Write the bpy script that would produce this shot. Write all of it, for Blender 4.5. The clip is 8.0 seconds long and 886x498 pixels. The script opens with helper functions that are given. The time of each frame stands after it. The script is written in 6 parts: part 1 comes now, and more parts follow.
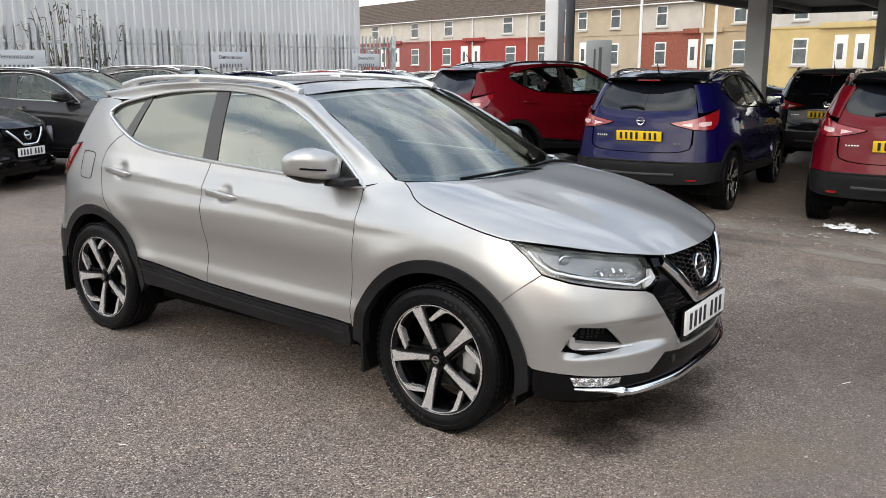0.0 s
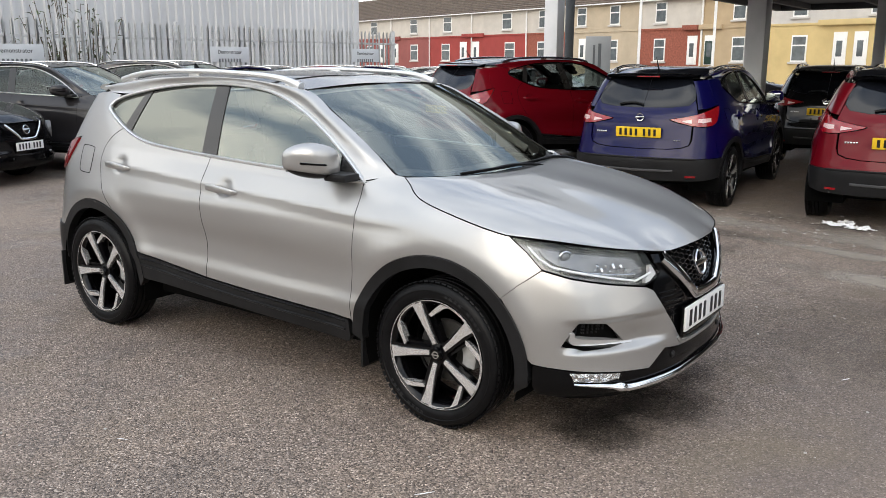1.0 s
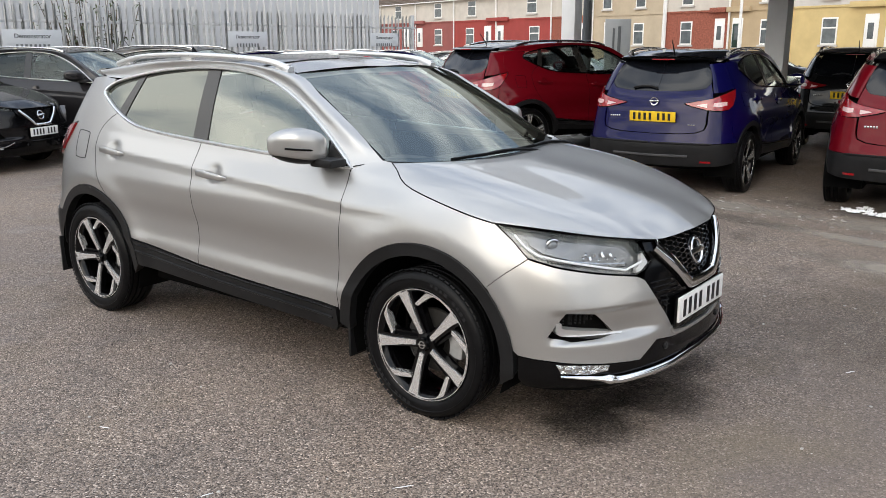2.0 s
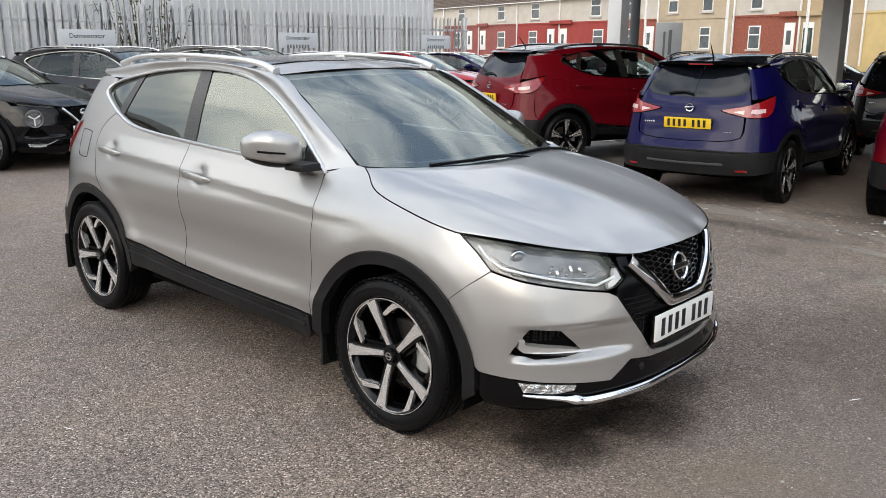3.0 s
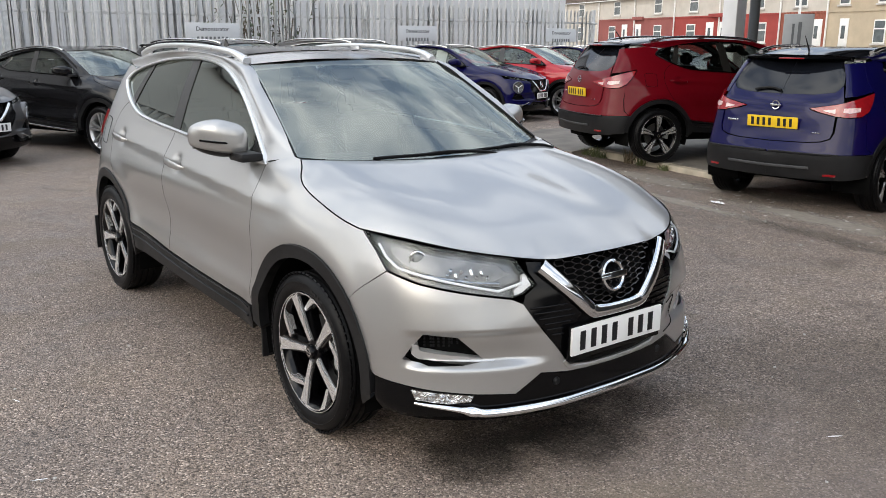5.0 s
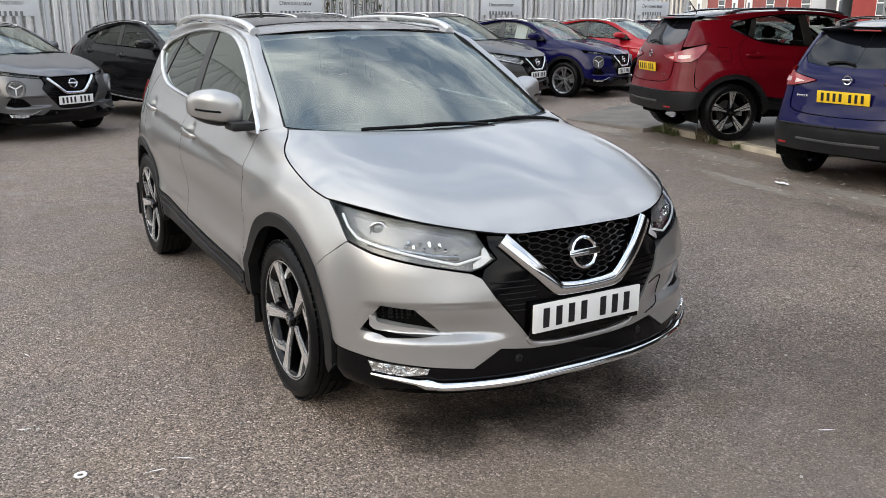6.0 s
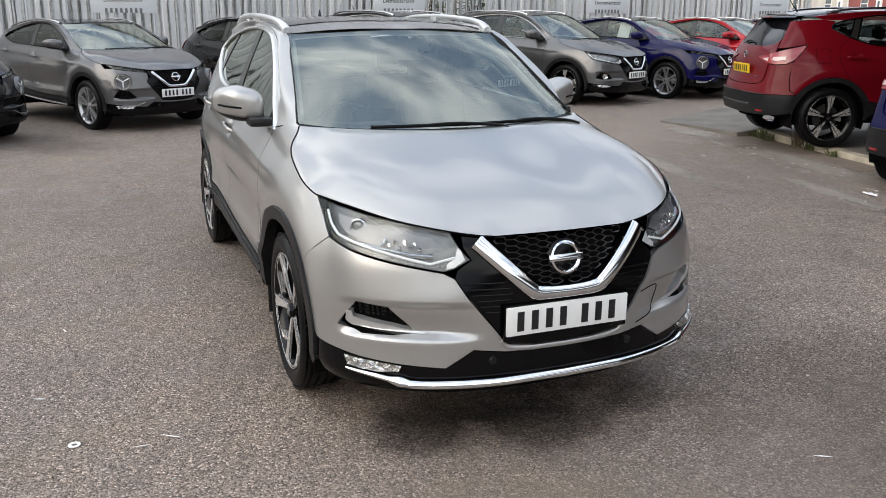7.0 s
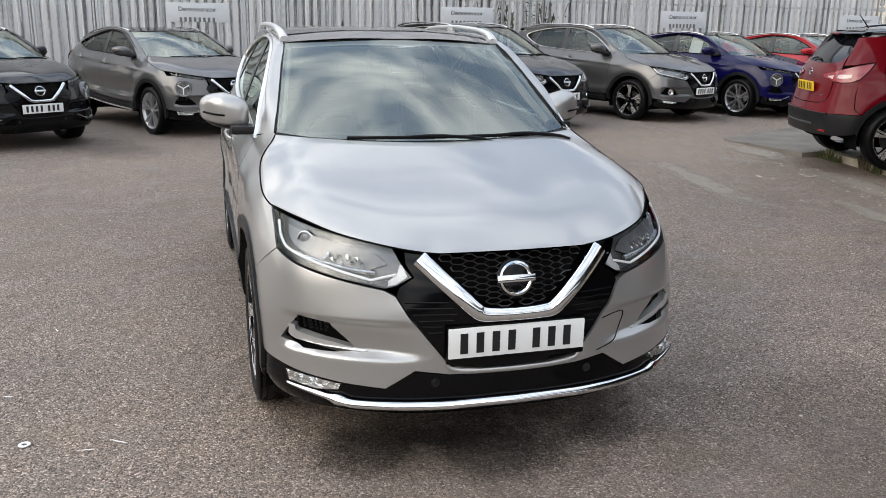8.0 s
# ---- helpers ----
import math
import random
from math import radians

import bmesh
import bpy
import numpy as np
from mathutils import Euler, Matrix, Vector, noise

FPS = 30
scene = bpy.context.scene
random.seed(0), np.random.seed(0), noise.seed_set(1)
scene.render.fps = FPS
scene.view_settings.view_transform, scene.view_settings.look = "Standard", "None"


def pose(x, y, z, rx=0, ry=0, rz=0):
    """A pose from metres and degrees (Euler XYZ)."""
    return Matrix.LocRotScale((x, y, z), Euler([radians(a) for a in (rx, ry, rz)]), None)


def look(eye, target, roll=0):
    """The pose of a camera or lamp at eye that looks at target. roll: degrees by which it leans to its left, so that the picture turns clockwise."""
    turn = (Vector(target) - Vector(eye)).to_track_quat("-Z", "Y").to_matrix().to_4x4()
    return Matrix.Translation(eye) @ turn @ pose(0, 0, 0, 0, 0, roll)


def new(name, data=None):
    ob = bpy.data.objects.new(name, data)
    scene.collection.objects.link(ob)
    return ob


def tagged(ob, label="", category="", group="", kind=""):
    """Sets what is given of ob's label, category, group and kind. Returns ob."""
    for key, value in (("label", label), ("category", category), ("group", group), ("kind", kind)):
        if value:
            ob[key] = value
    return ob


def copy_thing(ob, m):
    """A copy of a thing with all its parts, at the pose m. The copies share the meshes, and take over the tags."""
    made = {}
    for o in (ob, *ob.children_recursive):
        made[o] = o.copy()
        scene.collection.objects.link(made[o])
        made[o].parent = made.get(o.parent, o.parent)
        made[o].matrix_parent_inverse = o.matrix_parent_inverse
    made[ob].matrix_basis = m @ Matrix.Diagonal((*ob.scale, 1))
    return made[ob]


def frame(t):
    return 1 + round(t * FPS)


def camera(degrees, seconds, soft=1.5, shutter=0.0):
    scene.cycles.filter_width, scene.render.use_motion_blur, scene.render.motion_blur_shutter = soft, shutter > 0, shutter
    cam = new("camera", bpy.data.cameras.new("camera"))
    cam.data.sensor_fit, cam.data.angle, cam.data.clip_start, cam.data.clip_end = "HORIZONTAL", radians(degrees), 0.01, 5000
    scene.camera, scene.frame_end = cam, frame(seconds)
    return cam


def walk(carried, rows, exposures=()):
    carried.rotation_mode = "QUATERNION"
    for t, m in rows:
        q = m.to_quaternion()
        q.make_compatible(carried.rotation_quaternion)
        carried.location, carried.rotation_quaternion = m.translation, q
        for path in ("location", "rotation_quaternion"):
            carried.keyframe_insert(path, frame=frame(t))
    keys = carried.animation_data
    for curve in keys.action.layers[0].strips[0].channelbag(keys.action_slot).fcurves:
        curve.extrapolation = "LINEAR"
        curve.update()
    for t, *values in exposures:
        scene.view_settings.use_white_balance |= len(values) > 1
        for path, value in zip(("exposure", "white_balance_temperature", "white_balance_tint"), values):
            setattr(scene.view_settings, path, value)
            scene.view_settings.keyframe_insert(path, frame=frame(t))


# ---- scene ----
cam = camera(55.3, 8.0, soft=0.85)
PATH = [
    (0, (2.195, -3.821, 1.666), (1.043, -2.243, 1.238), -0.1),
    (0.5, (2.192, -3.818, 1.663), (1.04, -2.241, 1.234), 0.1),
    (1, (2.187, -3.824, 1.662), (1.04, -2.246, 1.225), 0.1),
    (1.5, (2.21, -3.773, 1.652), (1.053, -2.208, 1.191), -0.2),
    (3, (2.491, -3.289, 1.651), (1.189, -1.844, 1.185), 0.3),
    (3.5, (2.657, -3.105, 1.644), (1.29, -1.721, 1.178), 0.2),
    (4, (2.823, -2.902, 1.637), (1.403, -1.581, 1.149), 0.2),
    (4.2, (2.856, -2.825, 1.634), (1.422, -1.52, 1.141), 0.1),
    (5.3, (3.136, -2.356, 1.637), (1.551, -1.239, 1.149), 0.4),
    (5.5, (3.213, -2.275, 1.634), (1.602, -1.201, 1.132), 0.3),
    (6, (3.297, -2.044, 1.616), (1.638, -1.064, 1.08), 0.2),
    (6.5, (3.372, -1.817, 1.629), (1.645, -0.964, 1.088), -0.2),
    (7, (3.545, -1.588, 1.632), (1.765, -0.856, 1.089), 0.4),
    (7.5, (3.592, -1.339, 1.613), (1.778, -0.691, 1.077), 1.0),
    (8, (3.604, -1.076, 1.624), (1.751, -0.528, 1.106), 1.0),
]
walk(cam, [(t, look(eye, target, roll)) for t, eye, target, roll in PATH])

# ---- world and light ----
SUN_EL, SUN_AZ = radians(32), radians(166)   # azimuth clockwise from +y
world = bpy.data.worlds.new("sky")
scene.world = world
world.use_nodes = True
wn, wl = world.node_tree.nodes, world.node_tree.links
wn.clear()
sky = wn.new("ShaderNodeTexSky")
sky.sky_type, sky.sun_disc = "NISHITA", False
sky.sun_elevation, sky.sun_rotation = SUN_EL, SUN_AZ
sky.air_density, sky.dust_density = 1.2, 2.5
coords = wn.new("ShaderNodeTexCoord")
stretch = wn.new("ShaderNodeMapping")
stretch.inputs["Scale"].default_value = (1.3, 1.3, 3.6)
wl.new(coords.outputs["Generated"], stretch.inputs["Vector"])
clouds = wn.new("ShaderNodeTexNoise")
clouds.inputs["Scale"].default_value, clouds.inputs["Detail"].default_value = 1.5, 5.0
clouds.inputs["Roughness"].default_value, clouds.inputs["Distortion"].default_value = 0.55, 0.5
wl.new(stretch.outputs["Vector"], clouds.inputs["Vector"])
cover = wn.new("ShaderNodeValToRGB")
cover.color_ramp.elements[0].position, cover.color_ramp.elements[0].color = 0.36, (0.66, 0.66, 0.66, 1)
cover.color_ramp.elements[1].position, cover.color_ramp.elements[1].color = 0.60, (1, 1, 1, 1)
wl.new(clouds.outputs["Fac"], cover.inputs["Fac"])
shade = wn.new("ShaderNodeTexNoise")
shade.inputs["Scale"].default_value, shade.inputs["Detail"].default_value = 2.8, 6.0
wl.new(stretch.outputs["Vector"], shade.inputs["Vector"])
tone = wn.new("ShaderNodeValToRGB")
tone.color_ramp.elements[0].position, tone.color_ramp.elements[0].color = 0.40, (3.2, 3.9, 5.0, 1)
tone.color_ramp.elements[1].position, tone.color_ramp.elements[1].color = 0.62, (11.4, 11.4, 11.2, 1)
wl.new(shade.outputs["Fac"], tone.inputs["Fac"])
blend = wn.new("ShaderNodeMix")
blend.data_type = "RGBA"
wl.new(cover.outputs["Color"], blend.inputs["Factor"])
wl.new(sky.outputs["Color"], blend.inputs["A"])
wl.new(tone.outputs["Color"], blend.inputs["B"])
# the veiled sun brightens the clouds round it
toward = wn.new("ShaderNodeVectorMath")
toward.operation = "DOT_PRODUCT"
toward.inputs[1].default_value = (math.sin(SUN_AZ) * math.cos(SUN_EL), math.cos(SUN_AZ) * math.cos(SUN_EL), math.sin(SUN_EL))
wl.new(coords.outputs["Generated"], toward.inputs[0])
veil = wn.new("ShaderNodeMapRange")
veil.inputs["From Min"].default_value, veil.inputs["From Max"].default_value = -0.2, 0.95
wl.new(toward.outputs["Value"], veil.inputs["Value"])
warm = wn.new("ShaderNodeValToRGB")
warm.color_ramp.elements[0].color, warm.color_ramp.elements[1].color = (0.72, 0.75, 0.80, 1), (1.46, 1.42, 1.34, 1)
wl.new(veil.outputs["Result"], warm.inputs["Fac"])
glow = wn.new("ShaderNodeMix")
glow.data_type, glow.blend_type = "RGBA", "MULTIPLY"
glow.inputs["Factor"].default_value = 1.0
wl.new(blend.outputs["Result"], glow.inputs["A"])
wl.new(warm.outputs["Color"], glow.inputs["B"])
height = wn.new("ShaderNodeSeparateXYZ")
wl.new(coords.outputs["Generated"], height.inputs["Vector"])
haze = wn.new("ShaderNodeValToRGB")
haze.color_ramp.elements[0].position, haze.color_ramp.elements[0].color = 0.05, (1.06, 1.00, 0.93, 1)
haze.color_ramp.elements[1].position, haze.color_ramp.elements[1].color = 0.75, (0.96, 0.99, 1.05, 1)
wl.new(height.outputs["Z"], haze.inputs["Fac"])
cast = wn.new("ShaderNodeMix")
cast.data_type, cast.blend_type = "RGBA", "MULTIPLY"
cast.inputs["Factor"].default_value = 1.0
wl.new(glow.outputs["Result"], cast.inputs["A"])
wl.new(haze.outputs["Color"], cast.inputs["B"])
back = wn.new("ShaderNodeBackground")
back.inputs["Strength"].default_value = 0.145
wl.new(cast.outputs["Result"], back.inputs["Color"])
outw = wn.new("ShaderNodeOutputWorld")
wl.new(back.outputs["Background"], outw.inputs["Surface"])
sun = new("sun", bpy.data.lights.new("sun", "SUN"))
sun.data.energy, sun.data.angle, sun.data.color = 0.5, radians(45), (1.0, 0.93, 0.82)
sun_from = Vector((math.sin(SUN_AZ) * math.cos(SUN_EL), math.cos(SUN_AZ) * math.cos(SUN_EL), math.sin(SUN_EL)))
sun.matrix_world = look(sun_from * 50, (0, 0, 0))
scene.view_settings.exposure = 0.46

# ---- materials ----
def material(name):
    m = bpy.data.materials.new(name)
    m.use_nodes = True
    return m, m.node_tree.nodes, m.node_tree.links, m.node_tree.nodes["Principled BSDF"]


def noise_node(n, l, scale, detail=4.0, rough=0.55, kind="Object"):
    tc = n.new("ShaderNodeTexCoord")
    t = n.new("ShaderNodeTexNoise")
    t.inputs["Scale"].default_value, t.inputs["Detail"].default_value, t.inputs["Roughness"].default_value = scale, detail, rough
    l.new(tc.outputs[kind], t.inputs["Vector"])
    return t


def ramp_node(n, l, src, stops):
    r = n.new("ShaderNodeValToRGB")
    e = r.color_ramp.elements
    while len(e) < len(stops):
        e.new(0.5)
    for k, (p, c) in zip(e, stops):
        k.position, k.color = p, (*c, 1) if len(c) == 3 else c
    l.new(src, r.inputs["Fac"])
    return r


def bump_node(n, l, src, bsdf, strength, dist):
    b = n.new("ShaderNodeBump")
    b.inputs["Strength"].default_value, b.inputs["Distance"].default_value = strength, dist
    l.new(src, b.inputs["Height"])
    l.new(b.outputs["Normal"], bsdf.inputs["Normal"])
    return b


def plain(name, col, rough=0.5, metal=0.0, coat=0.0, vary=0.12, scale=6.0, bump=0.0, bscale=300.0, bdist=0.001, ior=1.5, spec=0.5):
    """A surface with two scales of variation in colour and gloss, and a fine relief."""
    m, n, l, b = material(name)
    t = noise_node(n, l, scale, 6.0)
    lo = tuple(c * (1 - vary) for c in col)
    hi = tuple(min(1.0, c * (1 + vary)) for c in col)
    r = ramp_node(n, l, t.outputs["Fac"], [(0.3, lo), (0.7, hi)])
    l.new(r.outputs["Color"], b.inputs["Base Color"])
    g = noise_node(n, l, scale * 7.3, 3.0)
    mr = n.new("ShaderNodeMapRange")
    mr.inputs["To Min"].default_value, mr.inputs["To Max"].default_value = max(0.0, rough - 0.06 * (rough > 0.08)), min(1.0, rough + 0.06 * (rough > 0.08))
    l.new(g.outputs["Fac"], mr.inputs["Value"])
    l.new(mr.outputs["Result"], b.inputs["Roughness"])
    b.inputs["Metallic"].default_value, b.inputs["IOR"].default_value, b.inputs["Specular IOR Level"].default_value = metal, ior, spec
    b.inputs["Coat Weight"].default_value, b.inputs["Coat Roughness"].default_value = coat, 0.03
    if bump:
        t2 = noise_node(n, l, bscale, 3.0)
        bump_node(n, l, t2.outputs["Fac"], b, bump, bdist)
    return m


def car_paint(name, col, metal=0.85, rough=0.36, coat_ior=1.5):
    m, n, l, b = material(name)
    flake = noise_node(n, l, 900.0, 1.0)
    r = ramp_node(n, l, flake.outputs["Fac"], [(0.35, tuple(c * 0.93 for c in col)), (0.65, tuple(min(1, c * 1.07) for c in col))])
    l.new(r.outputs["Color"], b.inputs["Base Color"])
    dust = noise_node(n, l, 3.0, 6.0)
    mr = n.new("ShaderNodeMapRange")
    mr.inputs["To Min"].default_value, mr.inputs["To Max"].default_value = rough - 0.04, rough + 0.06
    l.new(dust.outputs["Fac"], mr.inputs["Value"])
    l.new(mr.outputs["Result"], b.inputs["Roughness"])
    b.inputs["Metallic"].default_value, b.inputs["Specular IOR Level"].default_value = metal, 0.05
    b.inputs["Coat Weight"].default_value, b.inputs["Coat Roughness"].default_value, b.inputs["Coat IOR"].default_value = 1.0, 0.03, coat_ior
    return m


def pane(name, tint, gloss_boost=1.0, rough=0.0):
    """A thin pane: tinted see-through with a real Fresnel sheen."""
    m, n, l, b = material(name)
    n.remove(b)
    tr = n.new("ShaderNodeBsdfTransparent")
    tr.inputs["Color"].default_value = (*tint, 1)
    gl = n.new("ShaderNodeBsdfGlossy")
    gl.inputs["Roughness"].default_value = rough
    gl.inputs["Color"].default_value = (0.95, 1.0, 0.92, 1)
    ior = 1.52 * gloss_boost
    lw = n.new("ShaderNodeLayerWeight")
    lw.inputs["Blend"].default_value = 0.5
    pw = n.new("ShaderNodeMath")
    pw.operation = "POWER"
    pw.inputs[1].default_value = 5.0
    l.new(lw.outputs["Facing"], pw.inputs[0])
    mr = n.new("ShaderNodeMapRange")
    mr.inputs["To Min"].default_value, mr.inputs["To Max"].default_value = ((ior - 1) / (ior + 1)) ** 2, 1.0
    l.new(pw.outputs["Value"], mr.inputs["Value"])
    mx = n.new("ShaderNodeMixShader")
    l.new(mr.outputs["Result"], mx.inputs["Fac"])
    l.new(tr.outputs["BSDF"], mx.inputs[1])
    l.new(gl.outputs["BSDF"], mx.inputs[2])
    l.new(mx.outputs["Shader"], n["Material Output"].inputs["Surface"])
    return m


def tarmac(name):
    m, n, l, b = material(name)
    tc = n.new("ShaderNodeTexCoord")
    vor = n.new("ShaderNodeTexVoronoi")
    vor.inputs["Scale"].default_value = 138.0
    l.new(tc.outputs["Object"], vor.inputs["Vector"])
    stones = ramp_node(n, l, vor.outputs["Color"], [(0.10, (0.047, 0.0365, 0.031)), (0.44, (0.181, 0.145, 0.121)), (0.76, (0.325, 0.262, 0.221)), (1.0, (0.76, 0.65, 0.575))])
    # the lane in front of the bays is rolled smoother and darker
    ragged = noise_node(n, l, 0.8, 6.0, 0.65)
    axes = n.new("ShaderNodeSeparateXYZ")
    l.new(tc.outputs["Object"], axes.inputs["Vector"])
    shift = n.new("ShaderNodeMath")
    shift.operation = "MULTIPLY_ADD"
    shift.inputs[1].default_value = 2.2
    l.new(ragged.outputs["Fac"], shift.inputs[0])
    l.new(axes.outputs["X"], shift.inputs[2])
    lane = n.new("ShaderNodeMapRange")
    lane.interpolation_type = "SMOOTHSTEP"
    lane.inputs["From Min"].default_value, lane.inputs["From Max"].default_value = 1.5, 2.9
    lane.inputs["To Max"].default_value = 0.62
    l.new(shift.outputs["Value"], lane.inputs["Value"])
    rolled = n.new("ShaderNodeMix")
    rolled.data_type = "RGBA"
    rolled.inputs["B"].default_value = (0.158, 0.126, 0.104, 1)
    l.new(lane.outputs["Result"], rolled.inputs["Factor"])
    l.new(stones.outputs["Color"], rolled.inputs["A"])
    big = noise_node(n, l, 0.35, 7.0, 0.62)
    wear = ramp_node(n, l, big.outputs["Fac"], [(0.30, (0.80, 0.80, 0.81)), (0.52, (1.0, 0.99, 0.97)), (0.72, (1.20, 1.16, 1.08))])
    mul = n.new("ShaderNodeMix")
    mul.data_type, mul.blend_type = "RGBA", "MULTIPLY"
    mul.inputs["Factor"].default_value = 1.0
    l.new(rolled.outputs["Result"], mul.inputs["A"])
    l.new(wear.outputs["Color"], mul.inputs["B"])
    mid = noise_node(n, l, 2.3, 6.0, 0.6)
    blot = ramp_node(n, l, mid.outputs["Fac"], [(0.30, (0.84, 0.835, 0.83)), (0.48, (1, 1, 1)), (0.75, (1.10, 1.085, 1.06))])
    mul2 = n.new("ShaderNodeMix")
    mul2.data_type, mul2.blend_type = "RGBA", "MULTIPLY"
    mul2.inputs["Factor"].default_value = 1.0
    l.new(mul.outputs["Result"], mul2.inputs["A"])
    l.new(blot.outputs["Color"], mul2.inputs["B"])
    # thin mossy film in patches
    film = noise_node(n, l, 1.1, 5.0, 0.6)
    where = ramp_node(n, l, film.outputs["Fac"], [(0.52, (0, 0, 0)), (0.70, (0.42, 0.42, 0.42))])
    moss = n.new("ShaderNodeMix")
    moss.data_type = "RGBA"
    l.new(where.outputs["Color"], moss.inputs["Factor"])
    l.new(mul2.outputs["Result"], moss.inputs["A"])
    moss.inputs["B"].default_value = (0.175, 0.140, 0.092, 1)
    l.new(moss.outputs["Result"], b.inputs["Base Color"])
    damp = ramp_node(n, l, mid.outputs["Fac"], [(0.33, (0.42, 0.42, 0.42)), (0.5, (0.78, 0.78, 0.78))])
    l.new(damp.outputs["Color"], b.inputs["Roughness"])
    vb = n.new("ShaderNodeTexVoronoi")
    vb.inputs["Scale"].default_value = 138.0
    l.new(tc.outputs["Object"], vb.inputs["Vector"])
    lump = noise_node(n, l, 60.0, 2.0)
    both = n.new("ShaderNodeMath")
    both.operation = "SUBTRACT"
    l.new(lump.outputs["Fac"], both.inputs[0])
    l.new(vb.outputs["Distance"], both.inputs[1])
    relief = n.new("ShaderNodeMapRange")
    relief.inputs["From Max"].default_value = 0.62
    relief.inputs["To Min"].default_value, relief.inputs["To Max"].default_value = 0.85, 0.35
    l.new(lane.outputs["Result"], relief.inputs["Value"])
    l.new(relief.outputs["Result"], bump_node(n, l, both.outputs["Value"], b, 0.8, 0.006).inputs["Strength"])
    return m


SILVER = car_paint("silver_paint", (0.448, 0.442, 0.430), 0.76, 0.33)
BLUE = car_paint("blue_paint", (0.0032, 0.0028, 0.046), 0.0, 0.3, 1.33)
RED = car_paint("red_paint", (0.125, 0.0025, 0.007), 0.0, 0.3, 1.28)
ORANGE_RED = car_paint("bright_red_paint", (0.36, 0.010, 0.018), 0.1, 0.35)
GREY = car_paint("gunmetal_paint", (0.112, 0.111, 0.113), 0.6, 0.32)
DARK = car_paint("dark_grey_paint", (0.022, 0.021, 0.023), 0.3, 0.3, 1.4)
BLACK = car_paint("black_paint", (0.006, 0.006, 0.007), 0.0, 0.25, 1.36)
WHITE = car_paint("white_paint", (0.72, 0.72, 0.70), 0.0, 0.35)
PALE = car_paint("pale_silver_paint", (0.5, 0.52, 0.54), 0.8, 0.33)
PLASTIC = plain("black_plastic", (0.0115, 0.0115, 0.0122), 0.40, spec=0.24, vary=0.25, bump=0.25, bscale=700, bdist=0.0006)
GLOSS = plain("gloss_black", (0.0020, 0.0020, 0.0024), 0.10, vary=0.1, spec=0.22)
GRILLE = plain("grille_gloss", (0.008, 0.008, 0.009), 0.18, vary=0.1, spec=0.6)
MARKS = plain("tyre_marks", (0.022, 0.022, 0.023), 0.5, vary=0.2, spec=0.2)
LAMP_MASK = plain("lamp_mask", (0.21, 0.21, 0.215), 0.30, 0.5, vary=0.3, scale=20)
LAMP_DARK = plain("lamp_bowl", (0.16, 0.16, 0.165), 0.35, 0.3, vary=0.1)
FOG_FACET = plain("fog_reflector", (0.66, 0.66, 0.65), 0.10, 1.0, vary=0.1, scale=40, bump=1.0, bscale=38, bdist=0.02)
FACETED = plain("faceted_reflector", (0.42, 0.43, 0.44), 0.14, 0.85, vary=0.3, scale=40, bump=0.5, bscale=60, bdist=0.006)
LINER = plain("liner", (0.004, 0.004, 0.004), 0.9, vary=0.3, spec=0.05)
STRIP = plain("bright_strip", (0.84, 0.84, 0.83), 0.32, 0.95, vary=0.03)
CHROME = plain("chrome", (0.78, 0.79, 0.80), 0.07, 1.0, vary=0.03)
RAIL = plain("satin_rail", (0.80, 0.80, 0.79), 0.30, 0.8, vary=0.03)
PILLAR_TRIM = plain("pillar_trim", (0.022, 0.021, 0.020), 0.22, vary=0.1, spec=0.55)
SLAT = plain("satin_slat", (0.62, 0.62, 0.615), 0.32, 0.65, vary=0.04)
SATIN = plain("satin_chrome", (0.66, 0.66, 0.65), 0.24, 1.0, vary=0.05)
ALLOY = plain("machined_alloy", (0.86, 0.85, 0.84), 0.24, 0.75, coat=0.3, vary=0.02, scale=10)
WHEEL_BLACK = plain("wheel_black", (0.0025, 0.0025, 0.003), 0.14, vary=0.1, spec=0.28)
LENS_PINK = plain("pale_lamp_core", (0.66, 0.46, 0.45), 0.3, coat=1.0, vary=0.2, scale=60)
SILVER_ALLOY = plain("silver_alloy", (0.52, 0.52, 0.53), 0.35, 0.8, coat=0.4, vary=0.05)
RUBBER = plain("tyre_rubber", (0.0050, 0.0050, 0.0055), 0.40, spec=0.15, vary=0.3, scale=20, bump=0.3, bscale=250)
IRON = plain("brake_iron", (0.055, 0.053, 0.05), 0.45, 0.4, vary=0.2, scale=60)
CALIPER = plain("caliper_metal", (0.42, 0.42, 0.41), 0.45, 0.3, vary=0.12, scale=30)
PLATE_W = plain("plate_white", (0.82, 0.82, 0.80), 0.35, vary=0.03)
PLATE_Y = plain("plate_yellow", (0.80, 0.52, 0.02), 0.35, vary=0.03)
INK = plain("plate_ink", (0.010, 0.010, 0.012), 0.4)
LENS_RED = plain("red_lens", (0.26, 0.006, 0.010), 0.12, coat=1.0, vary=0.15, scale=30)
LENS_CLEAR = plain("clear_lamp_core", (0.74, 0.73, 0.73), 0.25, 0.3, coat=1.0, vary=0.15, scale=60)
REFLECTOR = plain("lamp_reflector", (0.20, 0.202, 0.206), 0.24, 0.6, vary=0.35, scale=18, bump=0.25, bscale=22, bdist=0.006)
DRL = plain("daylight_strip", (0.92, 0.93, 0.94), 0.35, 0.0, coat=1.0, vary=0.03)
SEAT = plain("seat_cloth", (0.055, 0.054, 0.053), 0.8, vary=0.3, bump=0.3, bscale=400)
